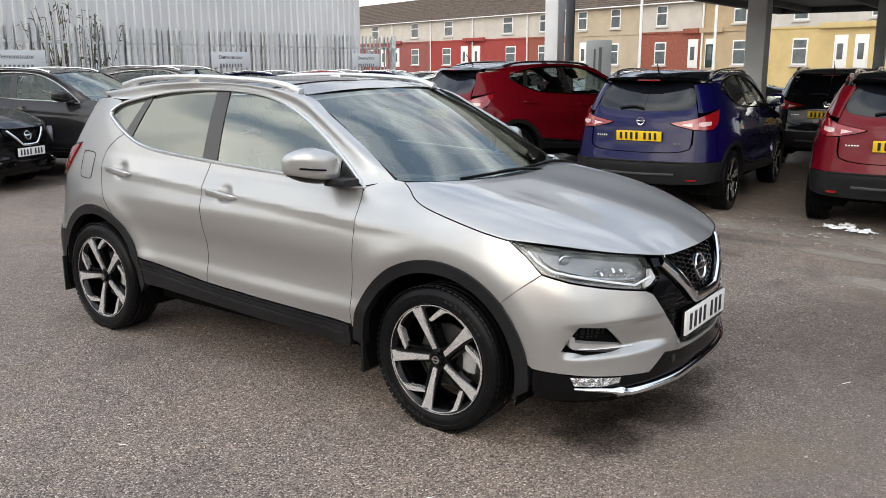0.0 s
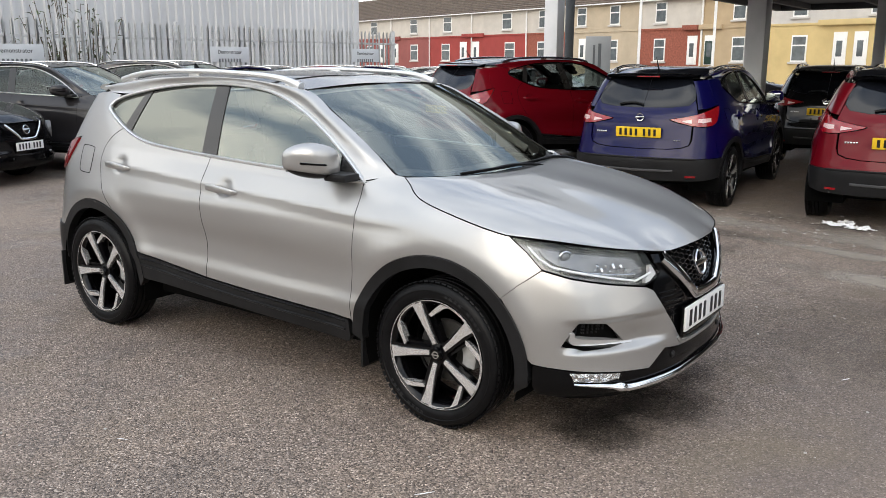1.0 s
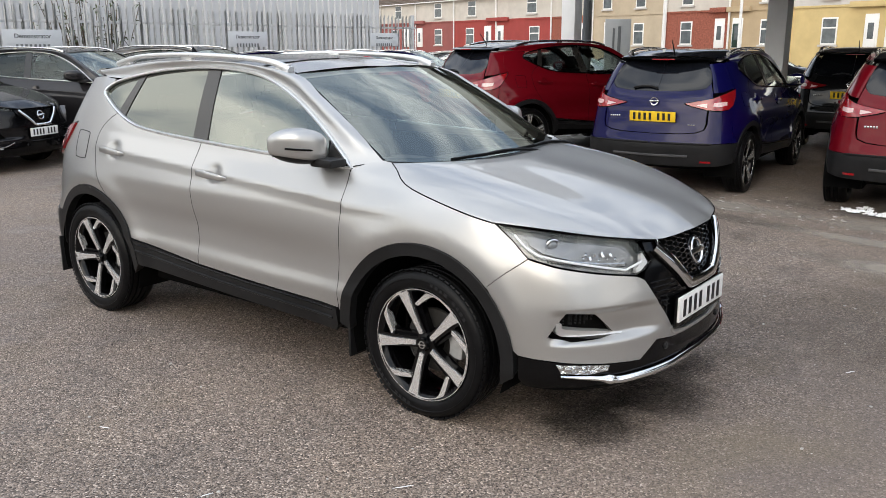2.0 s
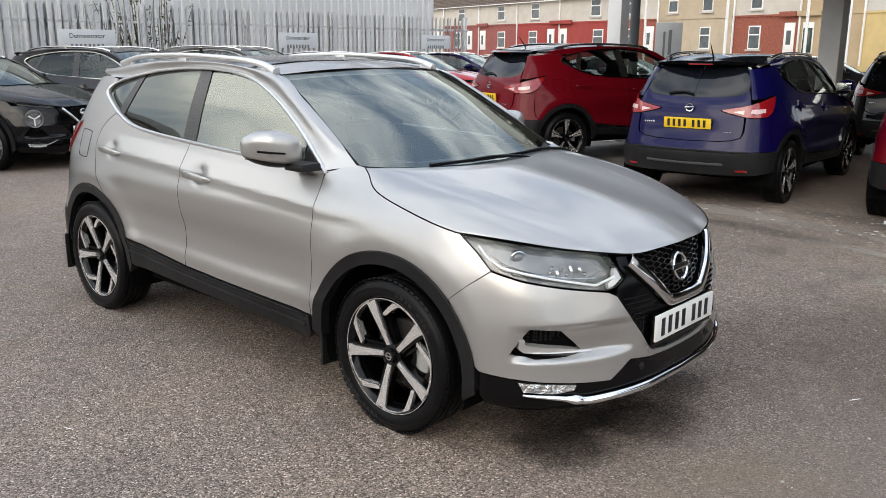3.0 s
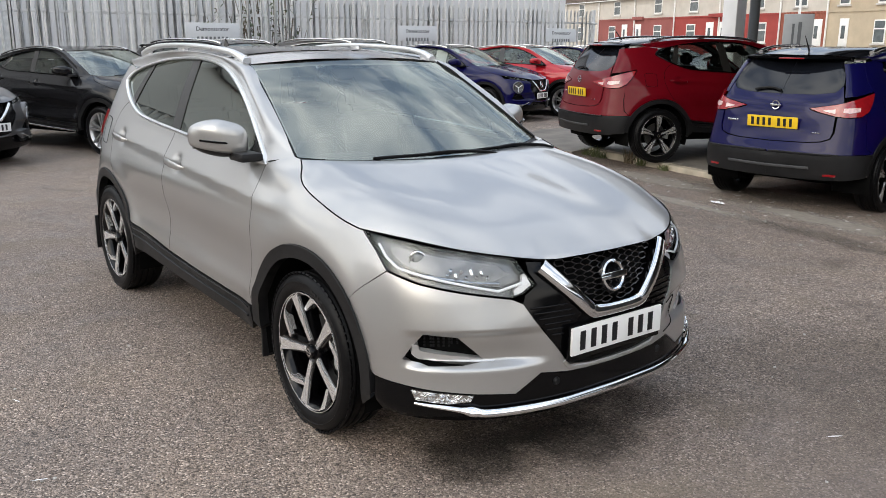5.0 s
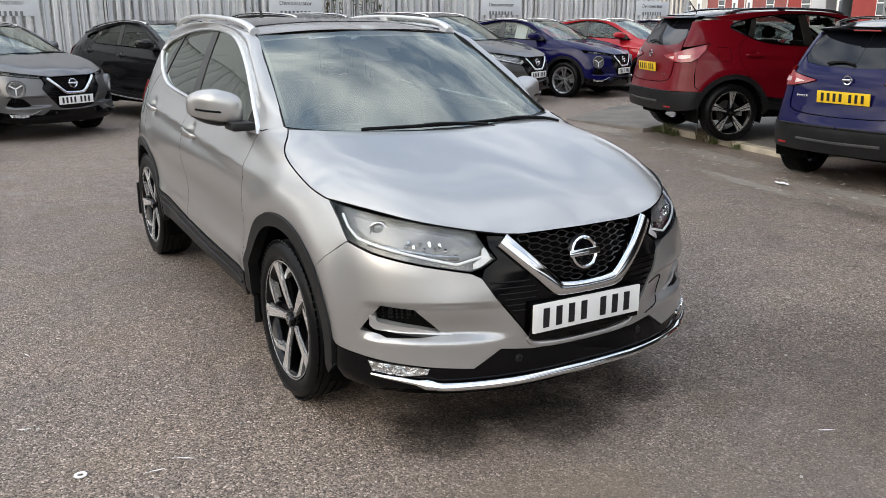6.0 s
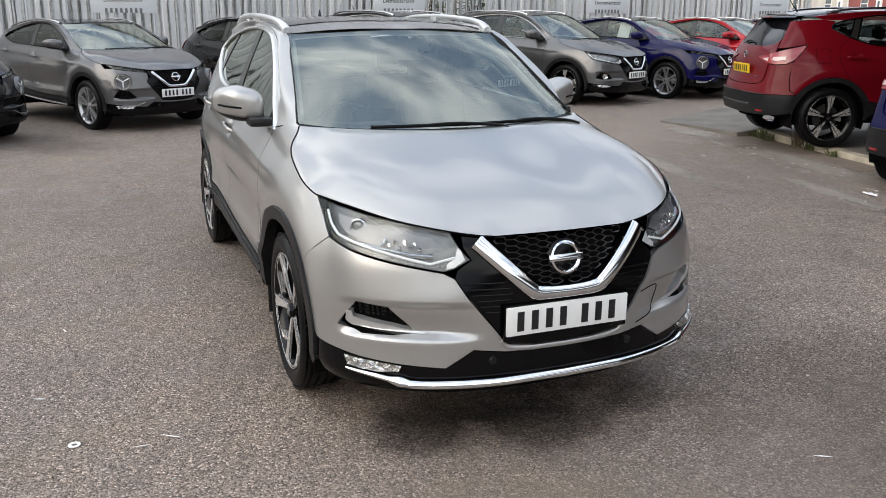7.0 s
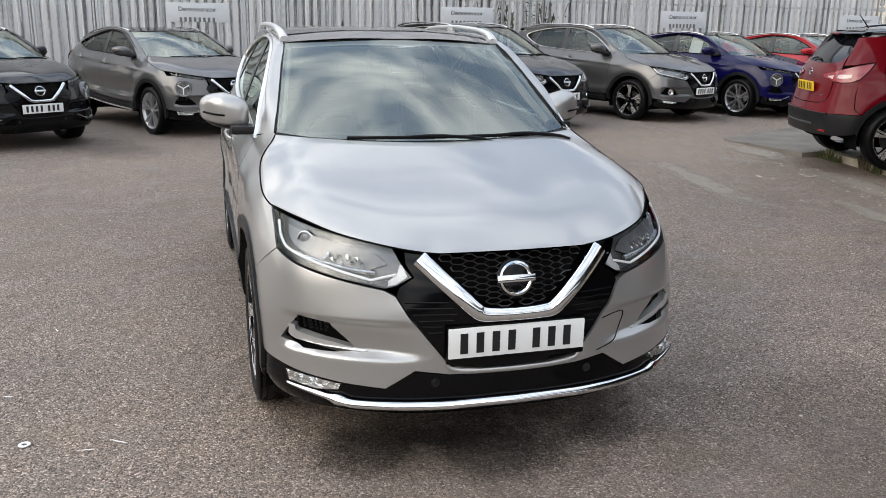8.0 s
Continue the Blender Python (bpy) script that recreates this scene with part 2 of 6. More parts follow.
SENSOR = plain("sensor_plastic", (0.070, 0.058, 0.055), 0.6, vary=0.2)
DASH = plain("dash_plastic", (0.035, 0.035, 0.036), 0.6, vary=0.2)
LINING = plain("pillar_lining", (0.26, 0.25, 0.235), 0.85, vary=0.08)
HEADLINER = plain("headliner", (0.62, 0.60, 0.56), 0.9, vary=0.08)
MIRROR = plain("mirror_face", (0.42, 0.44, 0.45), 0.04, 1.0, vary=0.02)
PROJECTOR = plain("projector_lens", (0.16, 0.165, 0.17), 0.08, 0.2, coat=1.0, vary=0.2)
GLASS = pane("clear_pane", (0.76, 0.81, 0.76), 1.88)
GLASS_SIDE = pane("side_pane", (0.40, 0.45, 0.41), 1.8)
GLASS_BG = pane("parked_pane", (0.62, 0.66, 0.64), 1.15)
GLASS_REAR = pane("parked_rear_pane", (0.26, 0.28, 0.28), 1.08)
GLASS_DARK = pane("privacy_pane", (0.05, 0.055, 0.06), 1.55)
LAMP_GLASS = pane("lamp_pane", (0.93, 0.94, 0.95), 0.95)
HEADER = plain("gloss_header", (0.15, 0.15, 0.155), 0.12, vary=0.1, ior=2.4)
PANO = plain("panorama_glass", (0.006, 0.007, 0.010), 0.07, vary=0.2, ior=1.45, scale=30)
TARMAC = tarmac("tarmac")


SHED = plain("shed_sheet", (0.585, 0.59, 0.60), 0.5, vary=0.07, scale=0.7)
GALV = plain("galvanised_steel", (0.54, 0.545, 0.545), 0.5, 0.1, vary=0.18, scale=9)
SIGN = plain("sign_board", (0.60, 0.62, 0.64), 0.5, vary=0.04)
SLATE = plain("sign_slate", (0.15, 0.16, 0.165), 0.5, vary=0.08)
COLUMN = plain("column_paint", (0.83, 0.83, 0.83), 0.55, vary=0.07, scale=2.0, bump=0.1, bscale=60)
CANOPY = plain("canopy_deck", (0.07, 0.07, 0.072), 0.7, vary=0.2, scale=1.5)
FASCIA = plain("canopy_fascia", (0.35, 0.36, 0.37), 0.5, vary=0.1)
CONCRETE = plain("kerb_concrete", (0.40, 0.35, 0.27), 0.9, vary=0.3, scale=5, bump=0.5, bscale=80, bdist=0.004)
PAPER = plain("white_paper", (0.80, 0.80, 0.80), 0.8, vary=0.05)
CREAM = plain("cream_render", (0.54, 0.505, 0.45), 0.9, vary=0.10, scale=0.9, bump=0.3, bscale=30)
GREYREND = plain("grey_render", (0.52, 0.50, 0.47), 0.9, vary=0.10, scale=0.9)
REDREND = plain("red_render", (0.31, 0.050, 0.042), 0.85, vary=0.12, scale=0.9)
MAROON = plain("maroon_render", (0.27, 0.085, 0.075), 0.85, vary=0.12, scale=0.9)
BRICK = plain("red_brick", (0.27, 0.085, 0.055), 0.9, vary=0.35, scale=7)
TAN = plain("tan_render", (0.43, 0.33, 0.205), 0.9, vary=0.10, scale=0.9)
BEIGE = plain("beige_render", (0.46, 0.385, 0.28), 0.9, vary=0.10, scale=0.9)
YELLOW = plain("yellow_render", (0.56, 0.43, 0.20), 0.9, vary=0.10, scale=0.9)
ROOFTILE = plain("roof_tile", (0.125, 0.098, 0.078), 0.85, vary=0.30, scale=3)
UPVC = plain("white_upvc", (0.78, 0.78, 0.76), 0.4, vary=0.03)
DOORGREEN = plain("dark_green_door", (0.012, 0.035, 0.025), 0.35, vary=0.1)
HOUSEGLASS = plain("house_glass", (0.10, 0.115, 0.12), 0.08, vary=0.3, scale=2.0)
BARK = plain("bark", (0.10, 0.075, 0.05), 0.9, vary=0.3, scale=20)
LEAF = plain("leaf", (0.075, 0.095, 0.045), 0.7, vary=0.45, scale=4)
GRASS = plain("fresh_weed", (0.115, 0.135, 0.05), 0.7, vary=0.4, scale=8)
DRYLEAF = plain("dry_stalk", (0.20, 0.16, 0.10), 0.8, vary=0.4, scale=4)
SLAB = plain("worn_concrete", (0.160, 0.144, 0.124), 0.8, vary=0.28, scale=2.2, bump=0.4, bscale=140, bdist=0.002)
WALLDARK = plain("unseen_wall_panel", (0.05, 0.052, 0.055), 0.4, vary=0.1, scale=0.5)


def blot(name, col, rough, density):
    """A stain or shade patch with an uneven rim: the unit disc of the object, broken up by noise."""
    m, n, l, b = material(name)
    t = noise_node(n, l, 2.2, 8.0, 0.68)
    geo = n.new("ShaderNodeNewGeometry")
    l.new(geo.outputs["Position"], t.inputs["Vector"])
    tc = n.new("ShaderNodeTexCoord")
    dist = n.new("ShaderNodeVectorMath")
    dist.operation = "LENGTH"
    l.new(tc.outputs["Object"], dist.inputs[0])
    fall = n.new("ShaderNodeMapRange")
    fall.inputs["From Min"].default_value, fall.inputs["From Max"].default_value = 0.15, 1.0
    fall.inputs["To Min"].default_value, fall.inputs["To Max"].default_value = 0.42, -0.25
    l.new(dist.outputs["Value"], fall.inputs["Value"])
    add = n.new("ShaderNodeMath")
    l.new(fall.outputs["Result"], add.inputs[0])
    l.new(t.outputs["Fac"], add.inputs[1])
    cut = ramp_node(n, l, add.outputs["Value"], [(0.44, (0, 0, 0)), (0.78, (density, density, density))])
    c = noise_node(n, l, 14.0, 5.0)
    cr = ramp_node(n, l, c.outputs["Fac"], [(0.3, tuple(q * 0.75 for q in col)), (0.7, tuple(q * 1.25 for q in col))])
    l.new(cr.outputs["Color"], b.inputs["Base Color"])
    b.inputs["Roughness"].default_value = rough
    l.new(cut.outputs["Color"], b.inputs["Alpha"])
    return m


# oily damp, darkened further by the car's shade painted into it
DAMP_SHADE = blot("damp_and_shade", (0.030, 0.027, 0.025), 0.50, 0.44)
SILT = blot("pale_silt", (0.37, 0.33, 0.28), 0.95, 0.58)
# dark brown: wet dirt by the kerb, painted shade on the open yard
GRIME_SHADE = blot("grime_and_shade", (0.065, 0.054, 0.044), 0.9, 0.24)
# ---- building tools ----
def mesh_part(name, verts, faces, mat, parent=None, label="", normals=None, smooth=True):
    me = bpy.data.meshes.new(name)
    me.from_pydata([tuple(map(float, v)) for v in verts], [], [tuple(map(int, f)) for f in faces])
    if smooth:
        me.polygons.foreach_set("use_smooth", [True] * len(me.polygons))
    me.materials.append(mat)
    me.update()
    if normals is not None:
        me.normals_split_custom_set_from_vertices([tuple(map(float, v)) for v in normals])
    ob = new(name, me)
    ob.parent = parent
    ob.visible_shadow = mat.name not in ("lamp_pane", "clear_pane")
    if label:
        tagged(ob, label)
    return ob


def part(name, bm, mat, parent=None, label="", smooth=True):
    me = bpy.data.meshes.new(name)
    bmesh.ops.recalc_face_normals(bm, faces=bm.faces)
    bm.to_mesh(me)
    bm.free()
    me.polygons.foreach_set("use_smooth", [smooth] * len(me.polygons))
    if smooth:
        me.set_sharp_from_angle(angle=radians(38))
    me.materials.append(mat)
    ob = new(name, me)
    ob.parent = parent
    ob.visible_shadow = mat.name not in ("lamp_pane", "clear_pane")
    if label:
        tagged(ob, label)
    return ob


def empty(name, m=None):
    ob = new(name)
    ob.empty_display_size = 0.2
    if m is not None:
        ob.matrix_basis = m
    return ob


def add_box(bm, x0, x1, y0, y1, z0, z1, bevel=0.0):
    r = bmesh.ops.create_cube(bm, size=1.0, matrix=Matrix.Translation(((x0 + x1) / 2, (y0 + y1) / 2, (z0 + z1) / 2)) @ Matrix.Diagonal((x1 - x0, y1 - y0, z1 - z0, 1)))
    if bevel:
        vs = set(r["verts"])
        es = [e for e in bm.edges if e.verts[0] in vs and e.verts[1] in vs]
        bmesh.ops.bevel(bm, geom=es, offset=bevel, segments=2, affect="EDGES", profile=0.6)
    return bm


def box_bm(x0, x1, y0, y1, z0, z1, bevel=0.0):
    return add_box(bmesh.new(), x0, x1, y0, y1, z0, z1, bevel)


def cat(pts, n=24, closed=False):
    """A Catmull-Rom curve through points."""
    p = np.array(pts, float)
    p = np.vstack([p[-1], p, p[0], p[1]]) if closed else np.vstack([2 * p[0] - p[1], p, 2 * p[-1] - p[-2]])
    out = []
    for i in range(1, len(p) - 2):
        t = np.linspace(0, 1, n, endpoint=False)[:, None]
        a, b, c, d = p[i - 1], p[i], p[i + 1], p[i + 2]
        out.append(0.5 * (2 * b + (c - a) * t + (2 * a - 5 * b + 4 * c - d) * t**2 + (3 * b - a - 3 * c + d) * t**3))
    out = np.vstack(out)
    return out if closed else np.vstack([out, p[-2]])


def resample(c, n):
    d = np.r_[0, np.cumsum(np.linalg.norm(np.diff(c, axis=0), axis=1))]
    t = np.linspace(0, d[-1], n)
    return np.stack([np.interp(t, d, c[:, k]) for k in range(c.shape[1])], 1)


def pchip(xk, yk, x):
    """Monotone cubic interpolation."""
    xk, yk, x = np.asarray(xk, float), np.asarray(yk, float), np.clip(np.asarray(x, float), xk[0], xk[-1])
    h, d = np.diff(xk), np.diff(yk) / np.diff(xk)
    m = np.zeros_like(yk)
    for i in range(1, len(xk) - 1):
        if d[i - 1] * d[i] > 0:
            w1, w2 = 2 * h[i] + h[i - 1], h[i] + 2 * h[i - 1]
            m[i] = (w1 + w2) / (w1 / d[i - 1] + w2 / d[i])
    m[0], m[-1] = d[0], d[-1]
    i = np.clip(np.searchsorted(xk, x) - 1, 0, len(h) - 1)
    t = (x - xk[i]) / h[i]
    return (2 * t**3 - 3 * t**2 + 1) * yk[i] + (t**3 - 2 * t**2 + t) * h[i] * m[i] + (-2 * t**3 + 3 * t**2) * yk[i + 1] + (t**3 - t**2) * h[i] * m[i + 1]


def inside(poly, p):
    x, y = p[:, 0], p[:, 1]
    r = np.zeros(len(p), bool)
    a = np.asarray(poly)
    b = np.roll(a, -1, 0)
    for (x0, y0), (x1, y1) in zip(a, b):
        if y0 == y1:
            continue
        hit = ((y0 > y) != (y1 > y)) & (x < (x1 - x0) * (y - y0) / (y1 - y0) + x0)
        r ^= hit
    return r


def densify(poly, step):
    out = []
    for a, b in zip(poly, list(poly[1:]) + [poly[0]]):
        a, b = np.array(a, float), np.array(b, float)
        k = max(1, int(np.ceil(np.linalg.norm(b - a) / step)))
        out += [a + (b - a) * i / k for i in range(k)]
    return np.array(out)


def shrink(poly, d):
    """Moves a loop inwards by d, to leave a gap."""
    p = np.asarray(poly, float)
    keep = [i for i in range(len(p)) if np.linalg.norm(p[i] - p[i - 1]) > 1e-6]
    p = p[keep]
    e = np.roll(p, -1, 0) - p
    e /= np.linalg.norm(e, axis=1)[:, None]
    n = np.stack([-e[:, 1], e[:, 0]], 1)
    area = 0.5 * np.sum(p[:, 0] * np.roll(p[:, 1], -1) - np.roll(p[:, 0], -1) * p[:, 1])
    n *= np.sign(area)
    m = n + np.roll(n, 1, 0)
    m /= np.maximum((m * m).sum(1) / 2, 0.5)[:, None]
    return p + m * d


def outline_dist(loops, p):
    best = np.full(len(p), 9.0)
    for loop in loops:
        a = np.asarray(loop)
        b = np.roll(a, -1, 0)
        for u, v in zip(a, b):
            w = v - u
            t = np.clip(((p - u) @ w) / max(w @ w, 1e-12), 0, 1)
            best = np.minimum(best, np.linalg.norm(p - u - t[:, None] * w, axis=1))
    return best


from mathutils.geometry import delaunay_2d_cdt


def panel(name, poly, surf, mat, parent, holes=(), step=0.045, depth=0.014, off=0.0, gap=0.0025, sg=-1, label="", rim=True):
    """A sheet cut out of the surface surf(u, v) by the loop poly (less the holes), with a rim that turns inwards."""
    loops = [densify(shrink(poly, gap), step * 0.6)] + [densify(shrink(h, -gap), step * 0.6) for h in holes]
    if surf is shell:
        for loop in loops:
            loop[np.abs(loop[:, 0]) < 0.006, 0] = 0.0
            loop[np.abs(loop[:, 0] - S_END) < 0.006, 0] = S_END
    lo, hi = loops[0].min(0), loops[0].max(0)
    gx, gy = np.meshgrid(np.arange(lo[0], hi[0], step), np.arange(lo[1], hi[1], step * 0.8))
    grid = np.stack([gx.ravel(), gy.ravel()], 1)
    if len(grid):
        ok = inside(loops[0], grid)
        for h in loops[1:]:
            ok &= ~inside(h, grid)
        grid = grid[ok]
        if len(grid):
            grid = grid[outline_dist(loops, grid) > step * 0.3]
    pts, edges = [], []
    for loop in loops:
        k = len(pts)
        pts += [tuple(p) for p in loop]
        edges += [(k + i, k + (i + 1) % len(loop)) for i in range(len(loop))]
    pts += [tuple(p) for p in grid]
    co, _, tris, *_ = delaunay_2d_cdt([Vector(p) for p in pts], edges, [], 0, 1e-6)
    co = np.array([tuple(c) for c in co])
    tris = np.array([t for t in tris], int)
    mid = co[tris].mean(1)
    ok = inside(loops[0], mid)
    for h in loops[1:]:
        ok &= ~inside(h, mid)
    tris = tris[ok]
    P = surf(co[:, 0], co[:, 1])
    e = 0.006
    du = surf(co[:, 0] + e, co[:, 1]) - surf(co[:, 0] - e, co[:, 1])
    dv = surf(co[:, 0], co[:, 1] + e) - surf(co[:, 0], co[:, 1] - e)
    N = np.cross(du, dv)
    N /= np.maximum(np.linalg.norm(N, axis=1), 1e-9)[:, None]
    out = P - np.array([-1.3, 0, 0.75])
    if (N * out).sum() < 0:
        N = -N
    P = P + N * off
    flip = np.array([1, sg, 1.0])
    V, NN, F = [P * flip], [N * flip], []
    tri3 = P[tris]
    turn = (np.cross(tri3[:, 1] - tri3[:, 0], tri3[:, 2] - tri3[:, 0]) * N[tris[:, 0]]).sum(1)
    for t, s in zip(tris, turn):
        F.append(tuple(t) if s * sg > 0 else tuple(t[::-1]))
    if rim and depth:
        count = {}
        for t in F:
            for a, b in ((t[0], t[1]), (t[1], t[2]), (t[2], t[0])):
                count[(a, b)] = 1
        border = [(a, b) for a, b in count if (b, a) not in count]
        used = sorted({i for ab in border for i in ab})
        at = {i: len(P) + k for k, i in enumerate(used)}
        V += [P[used] * flip, (P[used] - N[used] * depth) * flip]
        NN += [np.zeros((len(used), 3)), np.zeros((len(used), 3))]
        for a, b in border:
            F.append((at[b], at[a], at[a] + len(used), at[b] + len(used)))
    return mesh_part(name, np.vstack(V), F, mat, parent, label, np.vstack(NN))


def sweep(name, curve, mat, parent, w=0.01, h=0.006, closed=False, sides=8, up=(0, 0, 1), label="", sg=1, taper=None):
    """A bar of oval section along a curve."""
    c = np.asarray(curve, float) * np.array([1, sg, 1.0])
    n = len(c)
    t = np.roll(c, -1, 0) - np.roll(c, 1, 0)
    if not closed:
        t[0], t[-1] = c[1] - c[0], c[-1] - c[-2]
    t /= np.maximum(np.linalg.norm(t, axis=1), 1e-9)[:, None]
    a = np.cross(t, np.array(up, float))
    a /= np.maximum(np.linalg.norm(a, axis=1), 1e-6)[:, None]
    b = np.cross(a, t)
    V, F = [], []
    for k in range(n):
        f = 1.0 if taper is None else taper[k]
        for j in range(sides):
            q = 2 * math.pi * (j + 0.5) / sides
            cx, cy = math.cos(q), math.sin(q)
            V.append(c[k] + a[k] * w * f * np.sign(cx) * abs(cx) ** 0.7 + b[k] * h * f * np.sign(cy) * abs(cy) ** 0.7)
    m = n if closed else n - 1
    for k in range(m):
        for j in range(sides):
            i0, i1 = k * sides + j, k * sides + (j + 1) % sides
            k2 = (k + 1) % n
            F.append((i0, i1, k2 * sides + (j + 1) % sides, k2 * sides + j))
    if not closed:
        F.append(tuple(range(sides))[::-1])
        F.append(tuple((n - 1) * sides + j for j in range(sides)))
    bm = bmesh.new()
    vs = [bm.verts.new(v) for v in V]
    for f in F:
        bm.faces.new([vs[i] for i in f])
    return part(name, bm, mat, parent, label)


def grid_part(name, P, mat, parent=None, label="", mirror=False):
    """A smooth sheet from a grid of points (n, m, 3); mirror adds the other half across y = 0."""
    n, m, _ = P.shape
    if mirror:
        P = np.concatenate([(P * np.array([1, -1, 1.0]))[::-1][:-1], P], 0)
        n = len(P)
    V = P.reshape(-1, 3)
    F = [(i * m + j, (i + 1) * m + j, (i + 1) * m + j + 1, i * m + j + 1) for i in range(n - 1) for j in range(m - 1)]
    return mesh_part(name, V, F, mat, parent, label)


def lathe(bm, prof, n=48, m=Matrix.Identity(4)):
    """Turns a profile of (radius, y) round the y axis."""
    rings = []
    for r, y in prof:
        rings.append([bm.verts.new(m @ Vector((r * math.cos(2 * math.pi * k / n), y, r * math.sin(2 * math.pi * k / n)))) for k in range(n)])
    for a, b in zip(rings, rings[1:]):
        for k in range(n):
            bm.faces.new((a[k], a[(k + 1) % n], b[(k + 1) % n], b[k]))
    return bm


def coons(c0, c1, d0, d1, nu, nv):
    """A patch between curves c0, c1 (along u, at v = 0, 1) and d0, d1 (along v, at u = 0, 1)."""
    c0, c1, d0, d1 = resample(c0, nu), resample(c1, nu), resample(d0, nv), resample(d1, nv)
    u, v = np.linspace(0, 1, nu)[:, None, None], np.linspace(0, 1, nv)[None, :, None]
    return ((1 - v) * c0[:, None] + v * c1[:, None] + (1 - u) * d0[None] + u * d1[None]
            - ((1 - u) * (1 - v) * c0[0] + u * (1 - v) * c0[-1] + (1 - u) * v * c1[0] + u * v * c1[-1]))


def smoothstep(a, b, x):
    t = np.clip((x - a) / (b - a), 0, 1)
    return t * t * (3 - 2 * t)

# ---- the body of the crossover: a plan line and how far each height stands in from it ----
PLAN = cat([(0.908, -0.34), (0.934, -0.17), (0.94, 0), (0.934, 0.17), (0.908, 0.34), (0.855, 0.50), (0.765, 0.65), (0.62, 0.79), (0.40, 0.868), (0.0, 0.898), (-0.6, 0.905), (-1.6, 0.905),
            (-2.5, 0.90), (-2.95, 0.865), (-3.22, 0.79), (-3.37, 0.64), (-3.44, 0.35), (-3.46, 0), (-3.44, -0.35)], 40)
PLAN_S = np.r_[0, np.cumsum(np.linalg.norm(np.diff(PLAN, axis=0), axis=1))]
PLAN_S = PLAN_S - PLAN_S[80]                       # s = 0 on the centre line of the nose
S_END = PLAN_S[-41]                                # and S_END on that of the tail
S_LOW, S_TOP = PLAN_S[40], PLAN_S[-21]
SG_GRID = np.linspace(S_LOW, S_TOP, 560)
PX, PY = np.interp(SG_GRID, PLAN_S, PLAN[:, 0]), np.interp(SG_GRID, PLAN_S, PLAN[:, 1])


def blur(a, w, axis=0):
    k = np.exp(-0.5 * (np.arange(-3 * w, 3 * w + 1) / w) ** 2)
    k /= k.sum()
    pad = [(3 * w, 3 * w) if i == axis else (0, 0) for i in range(a.ndim)]
    return np.apply_along_axis(lambda v: np.convolve(v, k, "valid"), axis, np.pad(a, pad, mode="reflect", reflect_type="odd"))


def fair(P, w):
    """Smooths half a sheet across the middle line y = 0, so that no crease stays there."""
    n = len(P)
    full = blur(np.concatenate([(P * np.array([1, -1, 1.0]))[::-1][:-1], P], 0), w, 0)[n - 1:]
    full[0, :, 1] = 0.0
    return full


PX, PY = blur(PX, 3), blur(PY, 3)
TX, TY = np.gradient(PX), np.gradient(PY)
TL = np.hypot(TX, TY)
NX, NY = blur(TY / TL, 4), blur(-TX / TL, 4)


HALF = (SG_GRID >= 0) & (SG_GRID <= S_END)


def s_at(x, y):
    d = (PX - x) ** 2 + (PY - y) ** 2 + (PY < 0) * 9
    return 0.0 if abs(y) < 1e-6 and x > 0 else float(SG_GRID[np.argmin(d)])


ZK = [0.18, 0.30, 0.43, 0.55, 0.70, 0.80, 0.88, 0.95, 1.05, 1.14, 1.34, 1.53]
STATIONS = [
    (0.0, [0.13, 0.02, 0.022, 0.02, 0.018, 0.055, 0.10, 0.14, 0.2, 0.26, 0.4, 0.5]),
    (s_at(0.855, 0.5), [0.10, 0.0, 0.006, 0.006, 0.035, 0.06, 0.095, 0.13, 0.2, 0.26, 0.4, 0.5]),
    (s_at(0.62, 0.79), [0.06, -0.03, -0.018, -0.018, 0.006, 0.040, 0.090, 0.138, 0.2, 0.26, 0.4, 0.5]),
    (s_at(0.40, 0.868), [0.06, -0.005, -0.006, -0.004, 0.008, 0.025, 0.052, 0.092, 0.16, 0.22, 0.35, 0.45]),
    (s_at(0.0, 0.898), [0.10, 0.03, 0.010, 0.006, 0.004, 0.012, 0.030, 0.062, 0.135, 0.22, 0.33, 0.4]),
    (s_at(-0.28, 0.90), [0.11, 0.032, 0.014, 0.010, 0.004, 0.007, 0.018, 0.042, 0.098, 0.20, 0.28, 0.34]),
    (s_at(-0.6, 0.905), [0.12, 0.035, 0.018, 0.024, 0.010, 0.004, 0.010, 0.030, 0.068, 0.110, 0.20, 0.29]),
    (s_at(-1.6, 0.905), [0.12, 0.035, 0.018, 0.034, 0.022, 0.009, 0.005, 0.026, 0.066, 0.105, 0.19, 0.285]),
    (s_at(-2.2, 0.905), [0.12, 0.035, 0.018, 0.022, 0.014, 0.008, 0.008, 0.024, 0.058, 0.095, 0.185, 0.285]),
    (s_at(-2.65, 0.89), [0.11, 0.03, 0.012, 0.008, 0.004, 0.006, 0.012, 0.024, 0.052, 0.085, 0.175, 0.29]),
    (s_at(-2.95, 0.865), [0.10, 0.03, 0.008, 0.004, 0.010, 0.018, 0.026, 0.038, 0.065, 0.10, 0.19, 0.31]),
    (s_at(-3.22, 0.79), [0.10, 0.03, 0.004, 0.0, 0.02, 0.035, 0.05, 0.06, 0.09, 0.13, 0.25, 0.40]),
    (s_at(-3.44, 0.35), [0.12, 0.04, 0.01, 0.0, 0.035, 0.06, 0.075, 0.09, 0.12, 0.17, 0.33, 0.50]),
    (S_END, [0.12, 0.04, 0.01, 0.0, 0.04, 0.065, 0.08, 0.09, 0.12, 0.17, 0.34, 0.52]),
]
Z_GRID = np.linspace(0.15, 1.56, 180)
